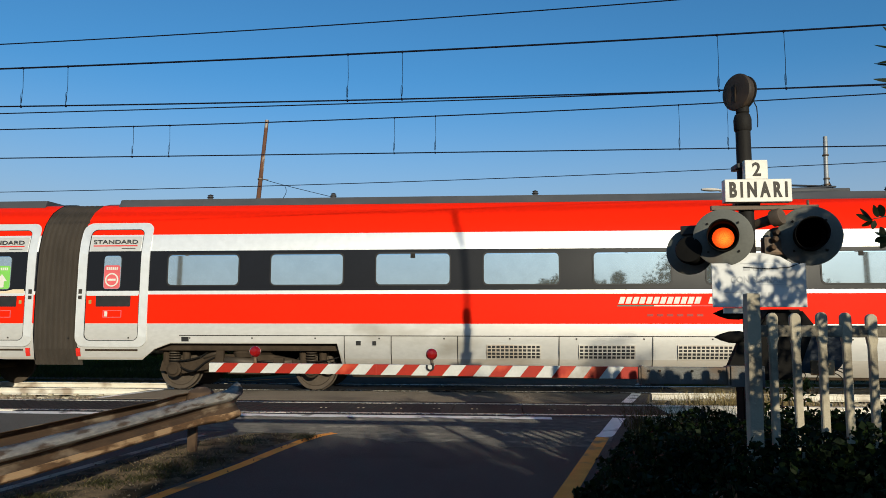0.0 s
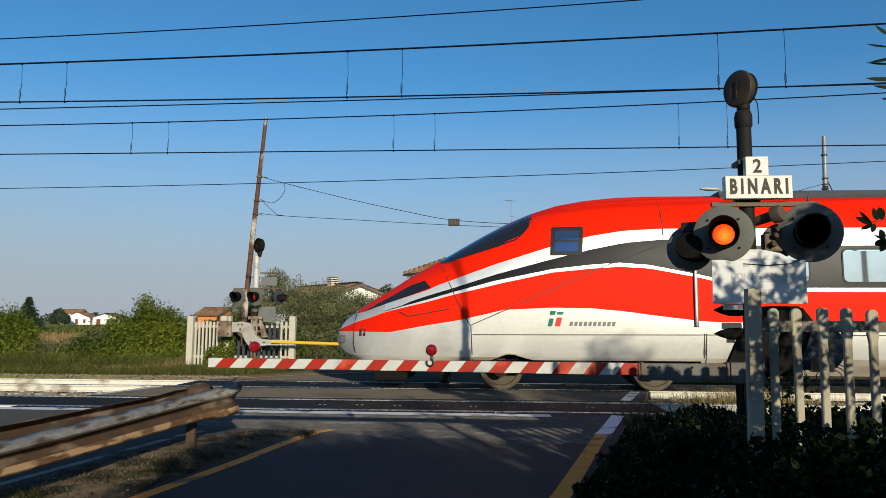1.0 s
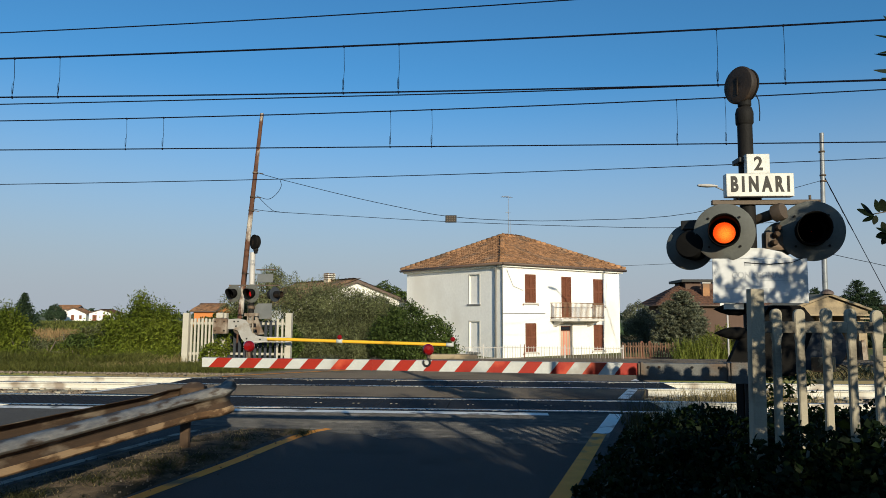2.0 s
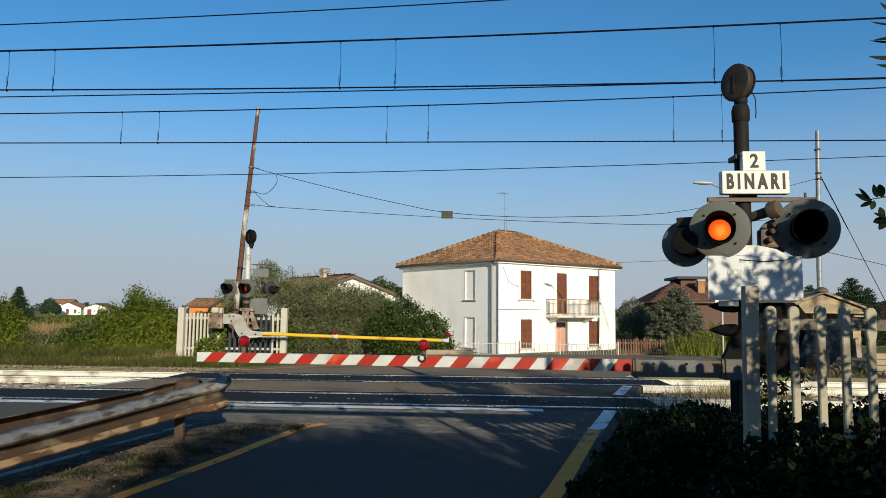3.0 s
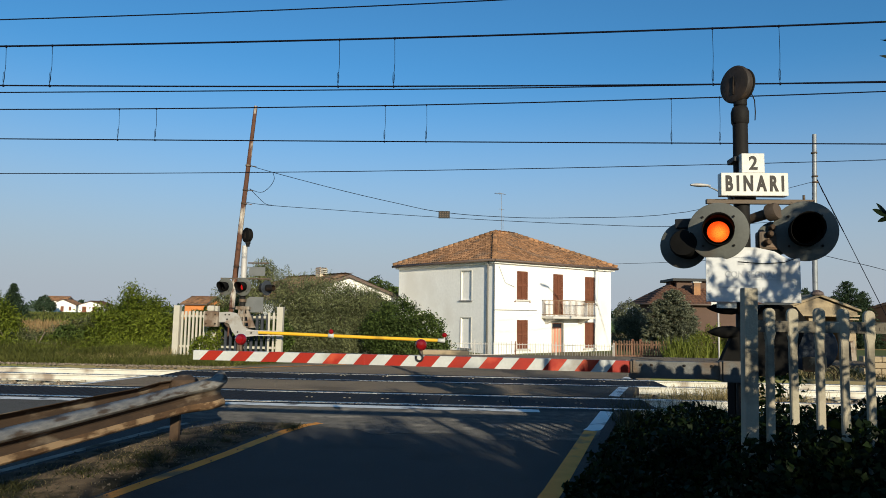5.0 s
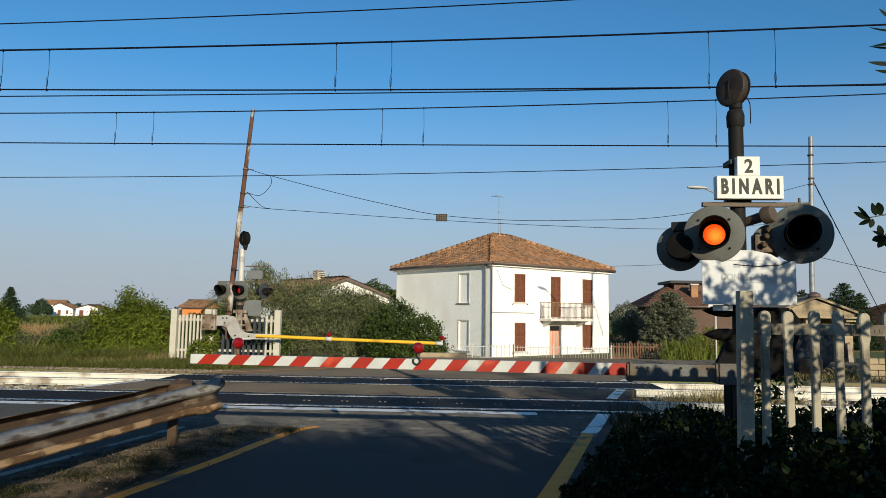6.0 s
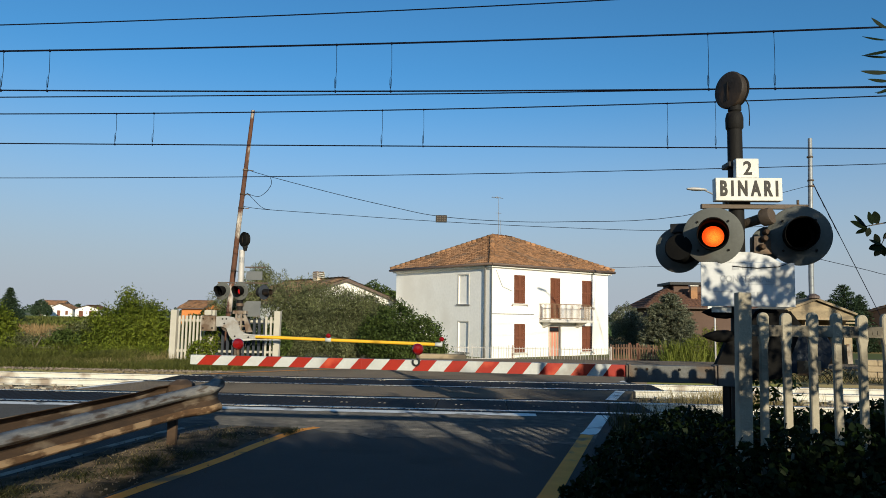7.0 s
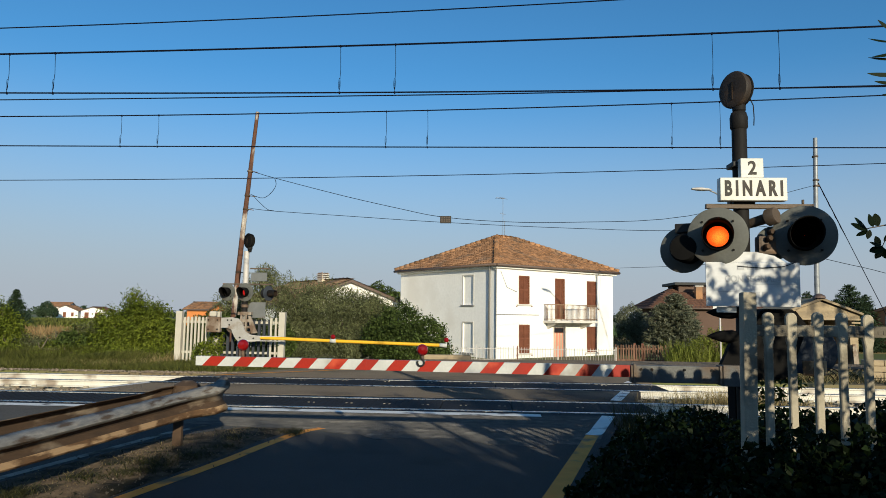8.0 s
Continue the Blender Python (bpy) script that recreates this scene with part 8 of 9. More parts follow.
    # weeds under the crash barrier
    def under(n):
        y = rng.uniform(3.0, 9.3, n)
        x = np.interp(y, (3, 5, 8, 9.3), (-4.4, -3.9, -3.4, -3.05)) + rng.normal(size=n) * 0.25
        return np.stack([x, y, np.full(n, 0.03)], 1)
    tagged(linked("verge_weeds", blades("verge_weeds", 1000, under, 0.03, 0.0018, 1.0), "grass_dry"), "dry weeds under the crash barrier", "grass", kind="stuff")
    tagged(linked("verge_grass", blades("verge_grass", 700, under, 0.02, 0.005, 1.2), "leaf_bush"), "green weeds under the crash barrier", "grass", kind="stuff")
    for x, y, k, h in ((-3.2, 6.95, 160, 0.10), (-2.42, 9.05, 150, 0.11), (-3.0, 8.6, 90, 0.07), (-3.35, 7.1, 180, 0.11), (-3.3, 6.6, 160, 0.09), (-3.85, 5.7, 240, 0.13), (-3.6, 6.3, 160, 0.10), (-3.05, 7.4, 160, 0.09), (-2.95, 8.0, 110, 0.08), (-3.95, 5.2, 240, 0.12), (-3.7, 5.4, 140, 0.10), (-4.05, 4.8, 220, 0.12)):
        t = thing("weed_tuft", (x, y, 0.02), 0, "small dark green weed tuft on the verge", "weeds", "weed tufts on the verge")
        tagged(linked("leaves", blades("leaves", k, lambda n: np.stack([rng.normal(0, 0.10, n), rng.normal(0, 0.10, n), np.zeros(n)], 1), h * 0.45, 0.0045, 1.2), "leaf_weed", t), kind="stuff")
        tagged(linked("stalks", blades("stalks", k // 9, lambda n: np.stack([rng.normal(0, 0.11, n), rng.normal(0, 0.11, n), np.zeros(n)], 1), h * 1.1, 0.0016, 0.6), "leaf_weed", t), kind="stuff")
    # shaded bush by the signal
    blobs = [(1.75, 6.6, 0.18, 0.55, 0.6, 0.35), (2.2, 7.6, 0.25, 0.7, 0.6, 0.36), (1.35, 5.2, 0.1, 0.45, 0.55, 0.35), (2.2, 5.9, 0.25, 0.8, 0.7, 0.42), (3.1, 7.0, 0.3, 0.9, 0.8, 0.40), (3.9, 6.4, 0.35, 0.9, 0.9, 0.45), (2.8, 5.6, 0.3, 0.8, 0.7, 0.45),
             (3.6, 5.2, 0.35, 0.8, 0.7, 0.5), (1.9, 4.4, 0.2, 0.7, 0.6, 0.42), (2.7, 4.1, 0.25, 0.8, 0.6, 0.45), (3.6, 4.3, 0.3, 0.8, 0.6, 0.45), (4.6, 7.6, 0.35, 0.8, 0.8, 0.45), (1.15, 4.2, 0.1, 0.4, 0.5, 0.3), (1.9, 4.55, 0.52, 0.5, 0.25, 0.33), (2.5, 4.5, 0.57, 0.6, 0.25, 0.33), (3.1, 4.5, 0.55, 0.6, 0.25, 0.36), (1.5, 5.6, 0.3, 0.5, 0.4, 0.35), (2.0, 6.3, 0.4, 0.6, 0.4, 0.3),
             (0.95, 5.5, 0.06, 0.38, 0.5, 0.30), (0.70, 4.7, 0.05, 0.36, 0.45, 0.28), (0.55, 4.0, 0.05, 0.36, 0.45, 0.26), (0.45, 3.4, 0.05, 0.36, 0.4, 0.25), (1.25, 6.4, 0.08, 0.35, 0.5, 0.3), (1.5, 7.3, 0.1, 0.3, 0.5, 0.3), (2.1, 5.35, 0.47, 0.5, 0.3, 0.34), (2.8, 5.3, 0.53, 0.6, 0.3, 0.35), (3.4, 5.3, 0.5, 0.5, 0.3, 0.36)]
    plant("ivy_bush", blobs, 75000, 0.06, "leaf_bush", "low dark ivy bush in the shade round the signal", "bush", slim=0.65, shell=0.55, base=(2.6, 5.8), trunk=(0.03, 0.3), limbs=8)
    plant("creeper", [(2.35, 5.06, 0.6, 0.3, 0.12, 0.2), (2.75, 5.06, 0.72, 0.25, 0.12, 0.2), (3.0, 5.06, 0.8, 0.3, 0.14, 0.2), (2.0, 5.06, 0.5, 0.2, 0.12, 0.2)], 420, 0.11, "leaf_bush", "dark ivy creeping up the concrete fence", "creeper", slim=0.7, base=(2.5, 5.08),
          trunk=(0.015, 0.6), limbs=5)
    plant("creeper", [(2.95, 7.5, 0.92, 0.20, 0.15, 0.14), (3.15, 7.5, 0.80, 0.16, 0.15, 0.18), (2.8, 7.5, 0.75, 0.15, 0.12, 0.18)], 110, 0.09, "leaf_dark", "green creeper growing beneath the barrier drive", "creeper", slim=0.5, base=(2.95, 7.5), trunk=(0.012, 0.8), limbs=5)
    me = blades("shade_grass", 1500, lambda n: np.stack([rng.uniform(1.85, 3.6, n), rng.uniform(8.2, 10.5, n), np.full(n, -0.04)], 1), 0.34, 0.005, 0.35)
    tagged(linked("shade_grass", me, "leaf_weed"), "thin dry grass at the road's edge", "grass", kind="stuff")
    # ripe and green crops on the plain
    me = blades("ripe_crop", 9000, lambda n: np.stack([rng.uniform(-70, -26, n), rng.uniform(56, 88, n), np.full(n, -0.95)], 1), 0.5, 0.06, 0.3)
    tagged(linked("ripe_crop", me, "crop_tan"), "tan strip of ripe crop on the plain", "crop", kind="stuff")
    me = blades("green_crop", 14000, lambda n: np.stack([rng.uniform(-150, -45, n), rng.uniform(92, 190, n), np.full(n, -0.95)], 1), 0.5, 0.14, 0.3)
    tagged(linked("green_crop", me, "grass"), "green crop field on the plain", "crop", kind="stuff")
    plant("bush", [(-13.8, 22.9, 0.5, 0.42, 0.45, 0.38), (-13.3, 23.0, 0.45, 0.4, 0.4, 0.38), (-14.6, 23.0, 0.2, 0.4, 0.35, 0.3)], 3600, 0.11, "leaf_dark", "small dark bush between the taller bushes", "bush", slim=0.4)
    plant("bush", [(-14.7, 23.0, 0.35, 0.6, 0.4, 0.35), (-15.4, 23.0, 0.35, 0.5, 0.4, 0.42), (-14.1, 23.2, 0.5, 0.5, 0.4, 0.4), (-13.4, 23.3, 0.7, 0.5, 0.4, 0.5)], 9000, 0.07, "leaf_olive", "low grey-green bush before the crop field", "bush", slim=0.35, shell=0.3, clump=14)
    tagged(linked("wildflowers", leaf_mesh("wildflowers", [(-14.0, 22.4, 0.22, 0.55, 0.2, 0.13), (-13.2, 22.4, 0.15, 0.4, 0.2, 0.10), (-15.0, 22.5, 0.2, 0.3, 0.2, 0.1)], 420, 0.04, 0.8, 0, 0.2), "flower"), "pale wildflowers in the verge", "flowers", kind="stuff")
    d = thing("dead_branch", (-14.6, 22.3, -0.1), 0, "bare grey dead branch leaning in the weeds", "branch")
    part("stem", tubed([(0, 0, 0), (0.25, 0.03, 0.4), (0.42, 0.05, 0.75)], [0.03, 0.025, 0.01], 6), "bark", d)
    part("twig", tubed([(0.2, 0.02, 0.35), (0.1, 0.05, 0.6)], [0.015, 0.006], 5), "bark", d)
    # far woods along the horizon
    far = []
    for k in range(90):
        x = -420 + k * 10 + float(rng.normal()) * 3
        far.append((x, 420 + float(rng.normal()) * 20, 0.6, 7 + 3 * float(rng.random()), 6, 2.4 + 2.2 * float(rng.random())))
    tagged(linked("far_woods", leaf_mesh("far_woods", far, 16000, 1.6, 0.7, 0, 0.5), "leaf_conifer"), "dark tree line along the horizon", "woods", kind="stuff")


def build_shade_trees():
    """A row of unseen trees and a hedge, added behind the viewer to shade the road."""
    rows = ((-4.5, -7.0, 3.3, 1.5), (-1.2, -6.6, 2.9, 1.5), (2.9, -6.2, 4.4, 1.35), (4.5, -6.0, 4.4, 1.5), (7.4, -6.2, 4.1, 1.3), (9.8, -6.4, 6.2, 1.9), (10.6, -6.2, 7.0, 1.0), (12.6, -6.0, 5.0, 1.9), (15.5, -6.5, 4.4, 1.8))
    for x, y, h, r in rows:
        blobs = [(x, y, h - r * 0.75, r * 0.9, r * 0.8, r * 0.75), (x - r * 0.6, y + 0.3, h - r * 1.4, r * 0.8, r * 0.8, r * 0.8), (x + r * 0.6, y - 0.3, h - r * 1.5, r * 0.8, r * 0.8, r * 0.8), (x, y, h - r * 2.2, r * 0.9, r * 0.8, r * 0.7), (x, y, 0.7, r * 0.9, r * 0.8, 0.8)]
        plant("shade_tree", blobs, 26000 if 6 < x < 8 else 15000 if 2.5 < x < 6 else 8000 if h < 6.9 else 1500, 0.16, "leaf_bush", "unseen leafy tree added behind the viewer to cast shade", "tree", trunk=(0.12, h * 0.75), slim=0.6, shell=0.25, group="trees behind the road")

    # unseen hedge that fills the gaps below the added crowns
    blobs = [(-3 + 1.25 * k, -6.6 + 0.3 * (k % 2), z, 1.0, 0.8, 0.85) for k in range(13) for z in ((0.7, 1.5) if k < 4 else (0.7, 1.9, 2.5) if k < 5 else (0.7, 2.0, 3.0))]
    plant("shade_hedge", blobs, 42000, 0.19, "leaf_bush", "unseen dense hedge added behind the viewer to cast shade", "hedge", trunk=(0.06, 2.6), slim=0.6, shell=0.2, limbs=12)


SWAY = []


def build_near_branches():
    """A young tree beside the viewer; two of its branches hang into the picture."""
    t = thing("young_tree", (2.13, 2.75, -0.05), 0, "young leafy tree beside the viewer, its unseen crown added to cast shade", "tree")
    part("trunk", tubed([(0, 0, 0), (0.05, 0.02, 1.2), (0.02, 0.05, 2.2), (0.08, 0.03, 3.1)], [0.05, 0.042, 0.032, 0.012], 10), "bark", t)
    r2 = random.Random(5)

    def leaf(parent, x, z, dx, dz, wide):
        """One narrow leaf from its foot (x, z) along (dx, dz)."""
        L = math.hypot(dx, dz)
        bm = bmesh.new()
        left, right, mid = [], [], []
        for k in range(6):
            u = k / 5
            ww = wide * math.sin(math.pi * min(u * 0.93 + 0.04, 1)) ** 0.8
            drop = -0.15 * u * u * L
            mid.append(bm.verts.new((u * L, 0, drop)))
            left.append(bm.verts.new((u * L, -0.3 * ww, drop + ww)))
            right.append(bm.verts.new((u * L, 0.3 * ww, drop - ww)))
        for k in range(5):
            bm.faces.new((mid[k], mid[k + 1], left[k + 1], left[k]))
            bm.faces.new((right[k], right[k + 1], mid[k + 1], mid[k]))
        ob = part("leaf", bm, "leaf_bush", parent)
        ob.matrix_basis = pose(x, r2.uniform(-0.02, 0.02), z, r2.uniform(-30, 30), -math.degrees(math.atan2(dz, dx)), r2.uniform(-12, 12))

    low = part("branch", tubed([(0.72, 0, 0.04), (0.4, 0.01, 0.05), (0.14, 0, 0.0), (0.06, 0, -0.015)], [0.012, 0.007, 0.003, 0.002], 6), "bark", t)
    for x, z, dx, dz, w in ((0.065, -0.016, -0.065, 0.010, 0.0105), (0.068, -0.012, -0.050, 0.034, 0.0105), (0.075, -0.010, -0.024, 0.044, 0.0105), (0.066, -0.02, -0.036, -0.026, 0.007), (0.07, -0.02, -0.006, -0.036, 0.007),
                            (0.105, -0.005, -0.018, 0.045, 0.0105), (0.11, -0.085, -0.050, 0.010, 0.008), (0.11, -0.088, -0.044, -0.022, 0.012), (0.115, -0.09, -0.020, -0.042, 0.0085), (0.115, -0.08, -0.022, 0.034, 0.008),
                            (0.12, -0.085, 0.02, -0.04, 0.008), (0.13, -0.06, 0.03, 0.03, 0.008), (0.13, -0.005, 0.02, 0.05, 0.008), (0.16, 0.0, 0.02, -0.05, 0.008), (0.20, 0.01, 0.04, 0.05, 0.008)):
        leaf(low, x, z, dx, dz, w * 1.55)
    part("twig", tubed([(0.15, 0, 0.0), (0.13, 0, -0.05), (0.11, 0, -0.09)], [0.003, 0.002, 0.0015], 5), "bark", low)
    high = part("branch", tubed([(0.62, 0, 0.05), (0.3, 0.01, 0.16), (0.13, 0, 0.2), (0.115, 0, 0.05), (0.12, 0, -0.08)], [0.012, 0.008, 0.005, 0.003, 0.002], 6), "bark", t)
    for x, z, dx, dz, w in ((0.115, 0.012, -0.115, -0.016, 0.009), (0.12, 0.10, -0.09, -0.03, 0.008), (0.115, 0.075, -0.098, -0.004, 0.0085), (0.115, -0.02, -0.085, -0.008, 0.008), (0.12, -0.06, -0.06, -0.012, 0.007), (0.12, 0.15, -0.085, 0.012, 0.008),
                            (0.12, 0.13, 0.06, 0.03, 0.008), (0.12, 0.04, 0.07, 0.0, 0.008), (0.13, 0.2, -0.07, 0.03, 0.008), (0.12, -0.07, 0.03, -0.05, 0.008), (0.118, -0.045, -0.05, -0.035, 0.006)):
        leaf(high, x, z, dx, dz, w)
    SWAY.append((low, ((0, -0.689, 1.995), (0.5, -0.694, 1.99), (1.0, -0.708, 1.95), (1.5, -0.75, 1.962), (2.8, -0.725, 2.028), (3.0, -0.728, 2.034), (3.5, -0.71, 2.016), (4.0, -0.694, 1.996), (4.5, -0.681, 1.994), (5.8, -0.675, 1.969),
                       (6.0, -0.718, 1.987), (6.5, -0.709, 1.963), (7.0, -0.719, 1.963), (7.5, -0.739, 1.983), (8.0, -0.736, 1.951))))
    SWAY.append((high, ((0, -0.602, 2.52), (1.5, -0.66, 2.485), (2.8, -0.665, 2.554), (3.5, -0.656, 2.543), (4.0, -0.666, 2.57), (4.5, -0.655, 2.562), (5.8, -0.627, 2.562), (6.0, -0.652, 2.557), (6.5, -0.656, 2.534), (7.0, -0.668, 2.536), (7.5, -0.691, 2.544), (8.0, -0.66, 2.523))))
    # unseen sprays added to throw dappled shade on fence, plate, lamps and drive
    tagged(linked("crown", leaf_mesh("crown", [(0.45, 0, 1.55, 0.13, 0.25, 0.32), (0.48, 0, 2.1, 0.14, 0.25, 0.28), (0.6, 0, 1.9, 0.12, 0.25, 0.3)], 900, 0.07, 0.45, 0.4, 0.0), "leaf_bush", t), kind="stuff")
    tagged(linked("crown", leaf_mesh("crown", [(2.50, 0, 3.46, 0.32, 0.2, 0.36)], 1500, 0.075, 0.5, 0.4, 0.0), "leaf_bush", t), kind="stuff")
    tagged(linked("crown", leaf_mesh("crown", [(0.35, 0, 2.75, 0.4, 0.5, 0.4), (0.45, -0.1, 1.5, 0.4, 0.4, 0.35), (1.0, 0, 1.28, 0.3, 0.3, 0.13), (1.0, 0, 2.1, 0.3, 0.3, 0.1), (1.45, 0.1, 1.70, 0.5, 0.5, 0.25), (1.55, 0, 2.75, 0.5, 0.5, 0.4), (2.1, 0.1, 2.95, 0.5, 0.5, 0.35), (2.5, 0, 2.4, 0.5, 0.5, 0.42), (3.1, 0.1, 2.5, 0.5, 0.5, 0.45), (0.75, 0.1, 1.8, 0.3, 0.3, 0.15)], 1700, 0.12, 0.42, 0.4, 0.1), "leaf_bush", t), kind="stuff")


build_plants()
build_shade_trees()
build_near_branches()


# ---- overhead line, poles and wires ----
def wire(name, pts, r, label, category="wire", material="wire", parent=None):
    ob = part(name, tubed(pts, r, 6), material, parent)
    return ob


def curve3(x0, z0, x1, z1, x2, z2, y0, y1, a=-60.0, b=60.0, n=40):
    """A sagging wire through three (x, z) points, with its offset y changing evenly."""
    f = np.polyfit((x0, x1, x2), (z0, z1, z2), 2)
    return [(x, y0 + (y1 - y0) * (x - a) / (b - a), float(np.polyval(f, x))) for x in np.linspace(a, b, n)]


def build_overhead():
    for y, mess, cont, drops, label in (
            (12.47, (-9.1, 6.37, -1.67, 6.487, 7.15, 6.743), (-9.05, 5.612, -1.65, 5.585, 5.18, 5.625), (-8.13, -9.03, -2.68, -1.66, 4.04, 5.2), "overhead line of the near track with droppers"),
            (16.18, (-11.69, 6.233, -1.36, 6.347, 9.21, 6.665), (-11.64, 5.505, -1.4, 5.466, 9.16, 5.445), (-8.78, -7.86, -2.34, -1.36, 4.29, 5.38), "overhead line of the far track with droppers")):
        line = thing("overhead_line", (0, y, 0), 0, label, "overhead line", "overhead lines of the railway")
        fm, fc = np.polyfit(mess[::2], mess[1::2], 2), np.polyfit(cont[::2], cont[1::2], 2)
        wire("carrier_wire", [(x, 0, float(np.polyval(fm, x))) for x in np.linspace(-22, 20, 30)], 0.017 if y < 13 else 0.014, "", parent=line)
        wire("contact_wire", [(x, 0, float(np.polyval(fc, x))) for x in np.linspace(-22, 20, 30)], 0.014, "", parent=line)
        for x in drops:
            zt, zb = float(np.polyval(fm, x)), float(np.polyval(fc, x))
            part("dropper", tubed([(x, 0, zt), (x + 0.01, 0.01, (zt + zb) / 2), (x - 0.01, 0, zb)], 0.005, 5), "wire", line)
            loop = [(x - 0.006 + 0.016 * math.sin(a), 0, zb + 0.16 - 0.11 * math.cos(a)) for a in np.linspace(0, math.tau, 11)]
            part("dropper_loop", tubed(loop, 0.004, 4), "wire", line)
            for z in (zt, zb):
                part("clip", boxed(x - 0.012, x + 0.012, -0.015, 0.015, z - 0.028, z + 0.018, 0.004), "wire", line)
        if y < 13:
            wire("second_contact_wire", [(x, 0.43 * (7 - x) / 16.5, 5.60 + 0.0008 * (x + 2) ** 2 * 0.3 + max(0, x) * 0.006) for x in np.linspace(-22, 20, 30)], 0.011, "", parent=line)
        for x in (-22, 20):
            z = float(np.polyval(fm, x))
            part("mast", lathed([(0.14, -0.3), (0.12, z + 0.6), (0, z + 0.62)], (0, 0, 1), (x, 3.2 if y > 13 else -3.2, 0), 14), "steel_grey", line)
            part("bracket", tubed([(x, 3.2 if y > 13 else -3.2, z + 0.1), (x, 0, z)], 0.035, 8), "steel_grey", line)
            part("bracket", tubed([(x, 3.2 if y > 13 else -3.2, z - 0.9), (x, 0, float(np.polyval(fc, x)))], 0.03, 8), "steel_grey", line)
    feeder = thing("feeder_wire", (0, 19.0, 0), 0, "thin feeder wire along the far side", "wire", "feeder wires")
    part("wire", tubed([(x, 0, z) for x, _, z in curve3(-13.6, 5.2, -2.34, 5.34, 10.74, 5.71, 0, 0, -26, 24)], 0.011, 6), "wire", feeder)
    for x, z in ((-26, 5.24), (24, 6.3)):
        part("mast", lathed([(0.1, -0.2), (0.08, z + 0.2), (0, z + 0.22)], (0, 0, 1), (x, 0.0, 0), 12), "steel_grey", feeder)
    feeder = thing("feeder_wire", (0, 9.0, 0), 0, "thin feeder wire along the near side", "wire", "feeder wires")
    part("wire", tubed([(x, 0, z) for x, _, z in curve3(-6.75, 5.392, -2.5, 5.51, 1.7, 5.685, 0, 0, -12, 14)], 0.008, 6), "wire", feeder)
    for x, z in ((-12, 5.3), (14, 6.35)):
        part("mast", lathed([(0.1, -0.05), (0.08, z), (0, z + 0.02)], (0, 0, 1), (x, 0.0, 0), 12), "steel_grey", feeder)


def build_poles():
    p = thing("rusty_pole", (-9.13, 25.0, -0.2), 0, "tall leaning rusty steel pole behind the far barrier", "pole")
    part("shaft", tubed([(0, 0, 0), (0.14, 0, 1.77), (0.34, 0, 4.6), (0.72, 0, 9.13)], [0.1, 0.1, 0.09, 0.065], 10), "rust_pole", p, smooth=True)
    for z, x in ((6.9, 0.53), (6.0, 0.46), (5.5, 0.42), (3.2, 0.24)):
        part("clamp", tubed([(x, 0, z - 0.03), (x + 0.005, 0, z + 0.03)], 0.105, 12), "rust", p)
        part("hook", tubed([(x + 0.08, 0, z), (x + 0.3, 0, z - 0.03)], 0.015, 6), "brown_metal", p)
    q = thing("street_pole", (13.72, 30.0, -0.6), 0, "tall grey steel pole with wires", "pole")
    part("shaft", tubed([(0, 0, 0), (0.02, 0, 4), (0.16, 0, 9.8)], [0.11, 0.105, 0.085], 12), "steel_grey", q, smooth=True)
    for z in (8.0, 7.75, 6.5, 9.0):
        part("clamp", tubed([(0.13, 0, z - 0.03), (0.13, 0, z + 0.03)], 0.125, 12), "brown_metal", q)
    for k in range(5):
        x, z = 0.17 + k * 0.212, 7.98 - k * 0.46
        part("cable_coil", tubed([(x, 0, z), (x + 0.085, 0.03, z - 0.15), (x + 0.10, -0.03, z - 0.26), (x + 0.212, 0, z - 0.46)], 0.02, 6), "wire", q)
        part("cable_coil", tubed([(x, 0.02, z), (x + 0.045, -0.03, z - 0.18), (x + 0.15, 0.03, z - 0.27), (x + 0.212, 0.02, z - 0.46)], 0.015, 6), "wire", q)
    part("stay_wire", tubed([(0.17 + 5 * 0.212, 0, 7.98 - 5 * 0.46), (2.55, 0, 2.8), (3.83, 0, 0)], 0.014, 6), "wire", q)
    w = thing("span_wires", (0, 25.0, 0), 0, "sagging span wires between the two poles", "wire")
    part("wire", tubed(flowing([(-8.6, 0, 6.73), (-7.68, 0, 6.46), (-5.12, 0, 5.81), (-3.06, 0, 5.35), (-1.62, 0, 5.07), (0.4, 0, 4.91), (3.0, 0, 4.89), (7.54, 1.5, 5.35), (13.86, 5.0, 7.2)]), 0.011, 6), "wire", w)
    part("wire", tubed(flowing([(-8.7, 0, 5.37), (-7.8, 0, 5.25), (-5.1, 0, 5.08), (-1.62, 0, 4.87), (3.0, 0, 4.68), (7.53, 1.0, 4.75), (13.8, 5.0, 5.6)]), 0.010, 6), "wire", w)
    part("loop", tubed(flowing([(-7.68, 0, 6.46), (-7.62, 0, 6.2), (-7.8, 0, 5.9), (-8.1, 0, 5.72), (-8.55, 0, 5.85)]), 0.010, 6), "wire", w)
    part("loop", tubed(flowing([(-8.5, 0, 5.85), (-8.2, 0, 5.55), (-7.9, 0, 5.3), (-7.65, 0, 5.25)]), 0.010, 6), "wire", w)
    part("wire", tubed(flowing([(13.8, 5.0, 4.25), (11.0, 12.8, 4.36), (8.3, 20.5, 4.7)]), 0.012, 6), "wire", w)
    part("wire", tubed(flowing([(13.85, 5.0, 4.15), (15.6, 5.0, 3.75), (18.5, 5, 3.2), (26, 6, 3.0)]), 0.012, 6), "wire", w)
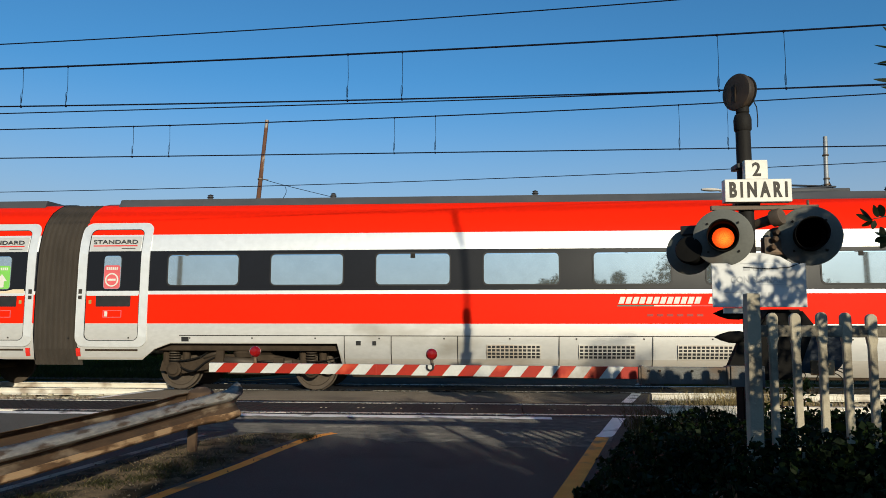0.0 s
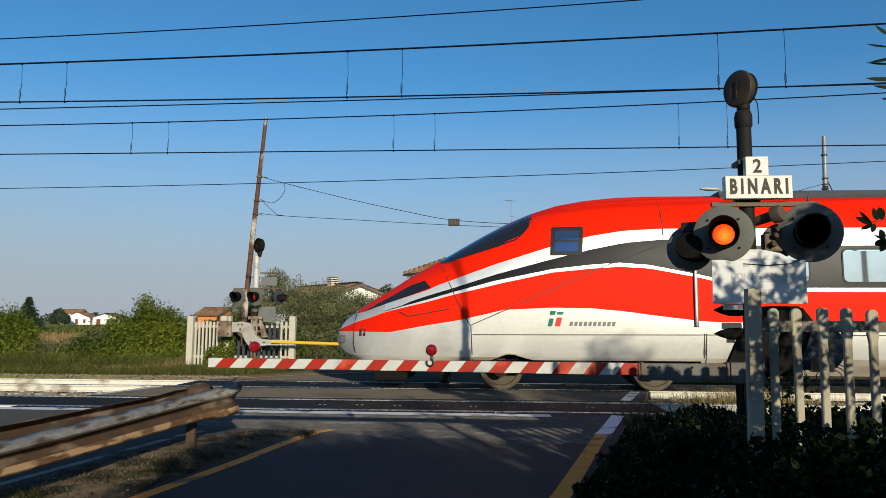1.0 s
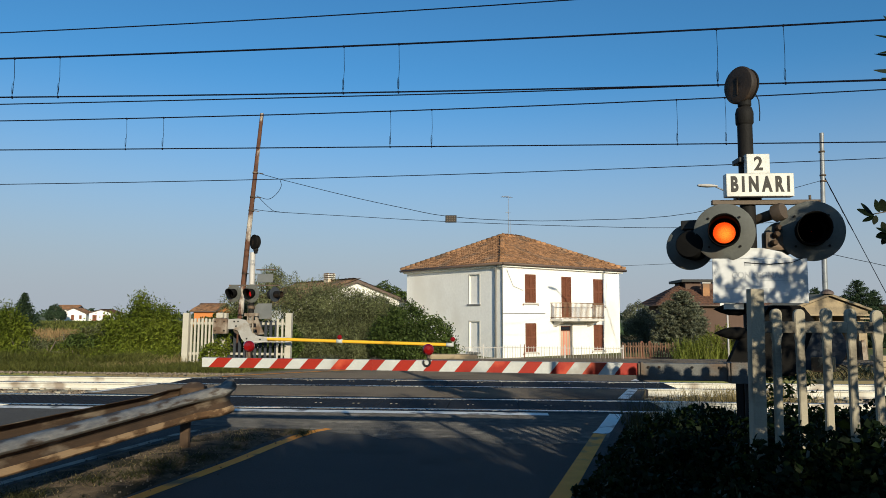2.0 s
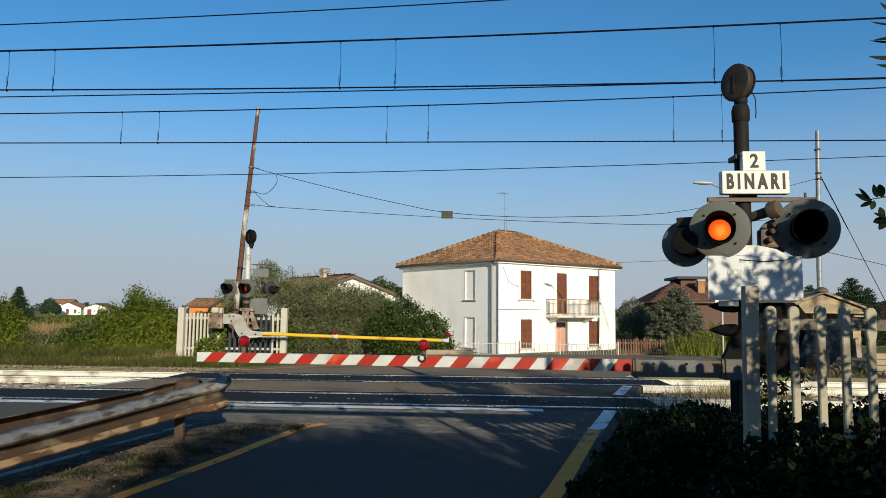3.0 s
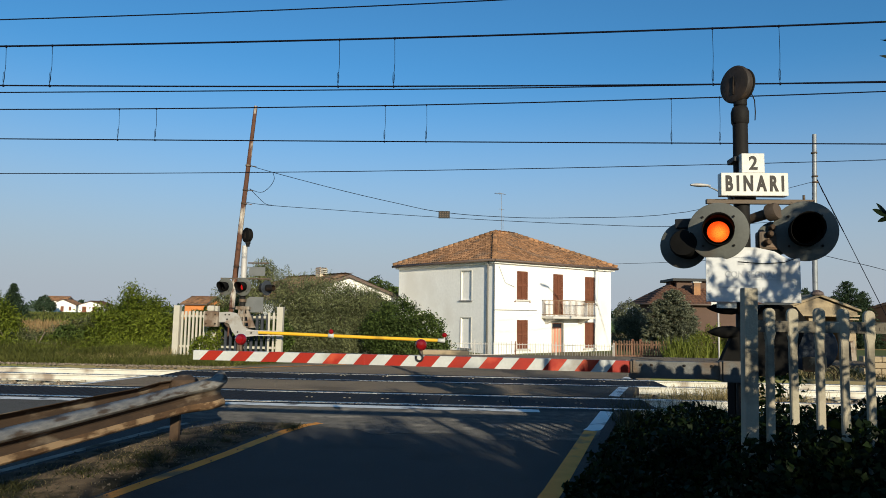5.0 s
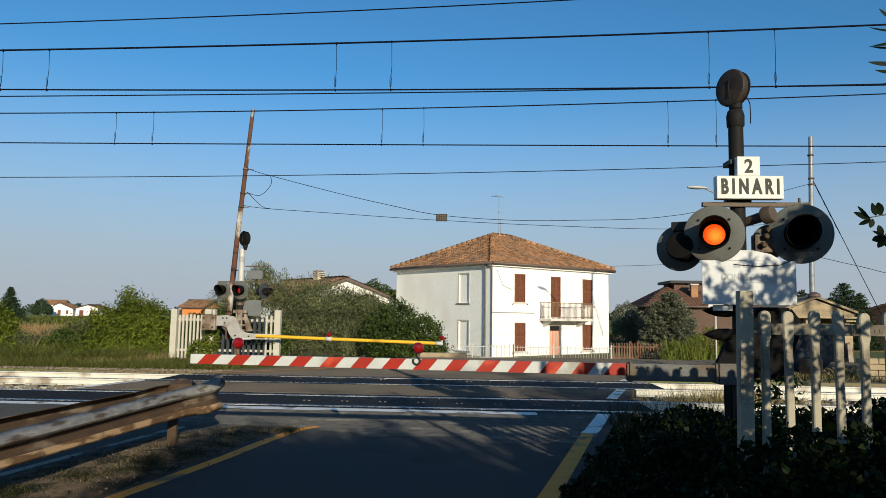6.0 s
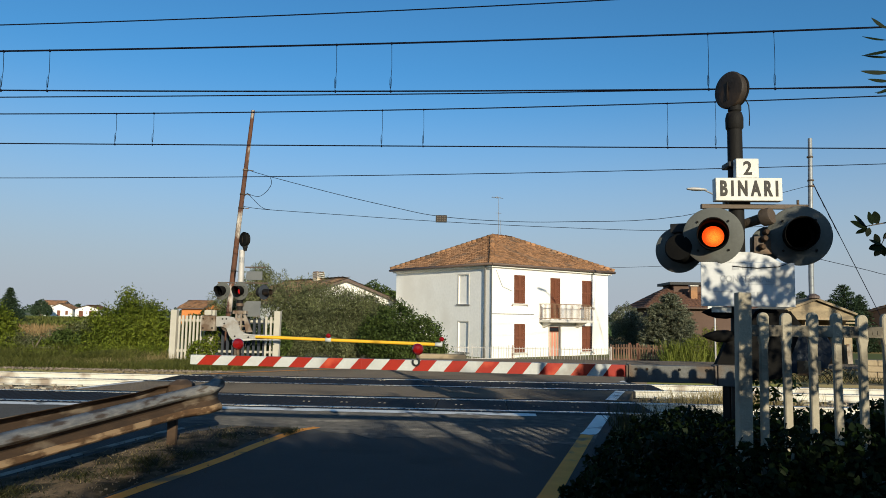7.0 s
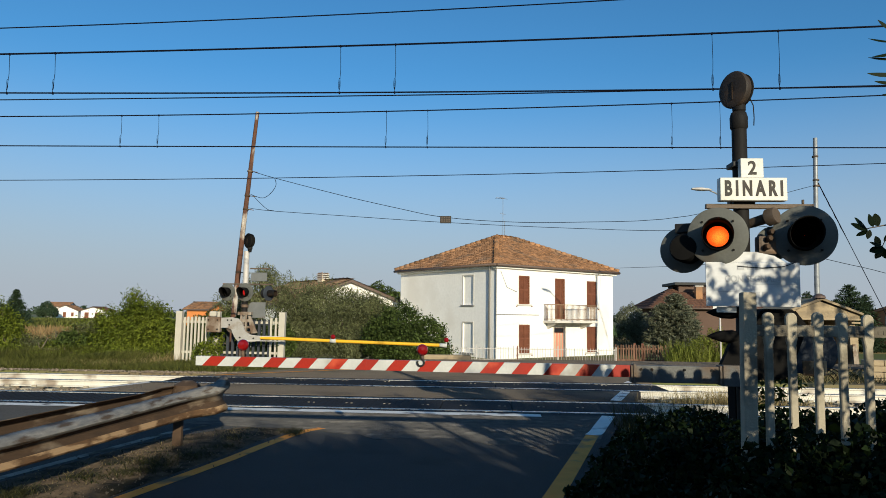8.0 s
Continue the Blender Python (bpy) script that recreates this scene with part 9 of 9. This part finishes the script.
    part("wire", tubed([(26, 6.0, 3.0), (26, 6.0, -0.6)], 0.06, 6), "steel_grey", w)
    b = part("hanging_sign", boxed(-1.6, -1.2, -0.04, 0.04, 4.83, 5.09, 0.01), "letter_dark", w, "small dark hanging sign board")
    for i in range(4):
        for j in range(3):
            part("dot", boxed(-1.55 + i * 0.085, -1.50 + i * 0.085, -0.046, -0.041, 4.88 + j * 0.065, 4.92 + j * 0.065), "brown_metal", b)
    # added out of view: its hanging end throws the thin shadow on the train
    u = thing("shadow_cable", (0, -3.0, -0.05), 0, "unseen cable and poles added to cast a line shadow on the train", "cable")
    for x in (-15.0, 16.5):
        part("pole", lathed([(0.13, 0.0), (0.09, 9.5), (0.0, 9.55)], (0, 0, 1), (x, 0, 0), 12), "bark", u, smooth=True)
    part("cable", tubed(flowing([(-15.0, 0, 9.4), (-6.0, 0, 9.1), (1.0, 0, 9.0), (6.2, 0, 9.02), (11.5, 0, 9.15), (16.5, 0, 9.4)]), 0.02, 6), "wire", u)
    part("hanging_end", tubed(flowing([(6.17, 0, 9.02), (6.15, 0, 8.6), (6.24, 0, 8.0), (6.28, 0, 7.3), (6.31, 0, 6.72)]), 0.05, 8), "wire", u, "unseen thick cable end added for the upright shadow line")
    l = thing("street_lamp", (10.75, 30.0, -0.5), 0, "slim street lamp with a curved arm", "street lamp")
    part("pole", tubed([(0, 0, 0), (0, 0, 5.5), (-0.1, 0, 6.5), (-0.5, 0, 7.05), (-1.0, 0, 7.32)], [0.08, 0.06, 0.05, 0.04, 0.035], 10), "pipe_grey", l, smooth=True)
    bm = lathed([(0.0, -0.45), (0.08, -0.42), (0.14, -0.2), (0.15, 0.0), (0.11, 0.25), (0.05, 0.4), (0.0, 0.4)], (1, 0, -0.08), (-1.6, 0, 7.5), 18)
    bmesh.ops.scale(bm, vec=(1, 1, 0.5), space=Matrix.Translation((1.6, 0, -7.5)), verts=bm.verts[:])
    part("lamp_head", bm, "iron_light", l, smooth=True)
    part("arm", tubed([(-1.0, 0, 7.32), (-1.3, 0, 7.46)], 0.03, 8), "pipe_grey", l)
    s = thing("small_sign", (6.52, 20.0, -0.1), 0, "small white sign on a thin post", "sign")
    part("post", tubed([(0, 0, 0), (0, 0, 1.95)], 0.025, 8), "iron_light", s)
    part("sign_plate", boxed(-0.2, 0.22, -0.04, -0.026, 1.8, 2.0, 0.004), "sign_white", s)
    for k in range(2):
        part("writing", boxed(-0.15, 0.15, -0.044, -0.041, 1.86 + k * 0.06, 1.88 + k * 0.06), "letter_dark", s)


build_overhead()
build_poles()


# ---- what moves ----
def motions():
    walk(TRAIN, [(t, pose(33.9 * t - 37.66, FAR, 0)) for t in (0, 0.5, 1, 1.5, 2, 3, 4, 5, 6, 7, 8)])
    for drum, at, first in FLASHERS:
        walk(drum, [(t, pose(*at, 0, 0, a)) for t, a in half_turns(0.0, 8.0, first)])
    for branch, rows in SWAY:
        walk(branch, [(t, pose(x, 0, z, 0, 14 * (z - 2.0) if z < 2.2 else 14 * (z - 2.54), 0)) for t, x, z in rows])


motions()
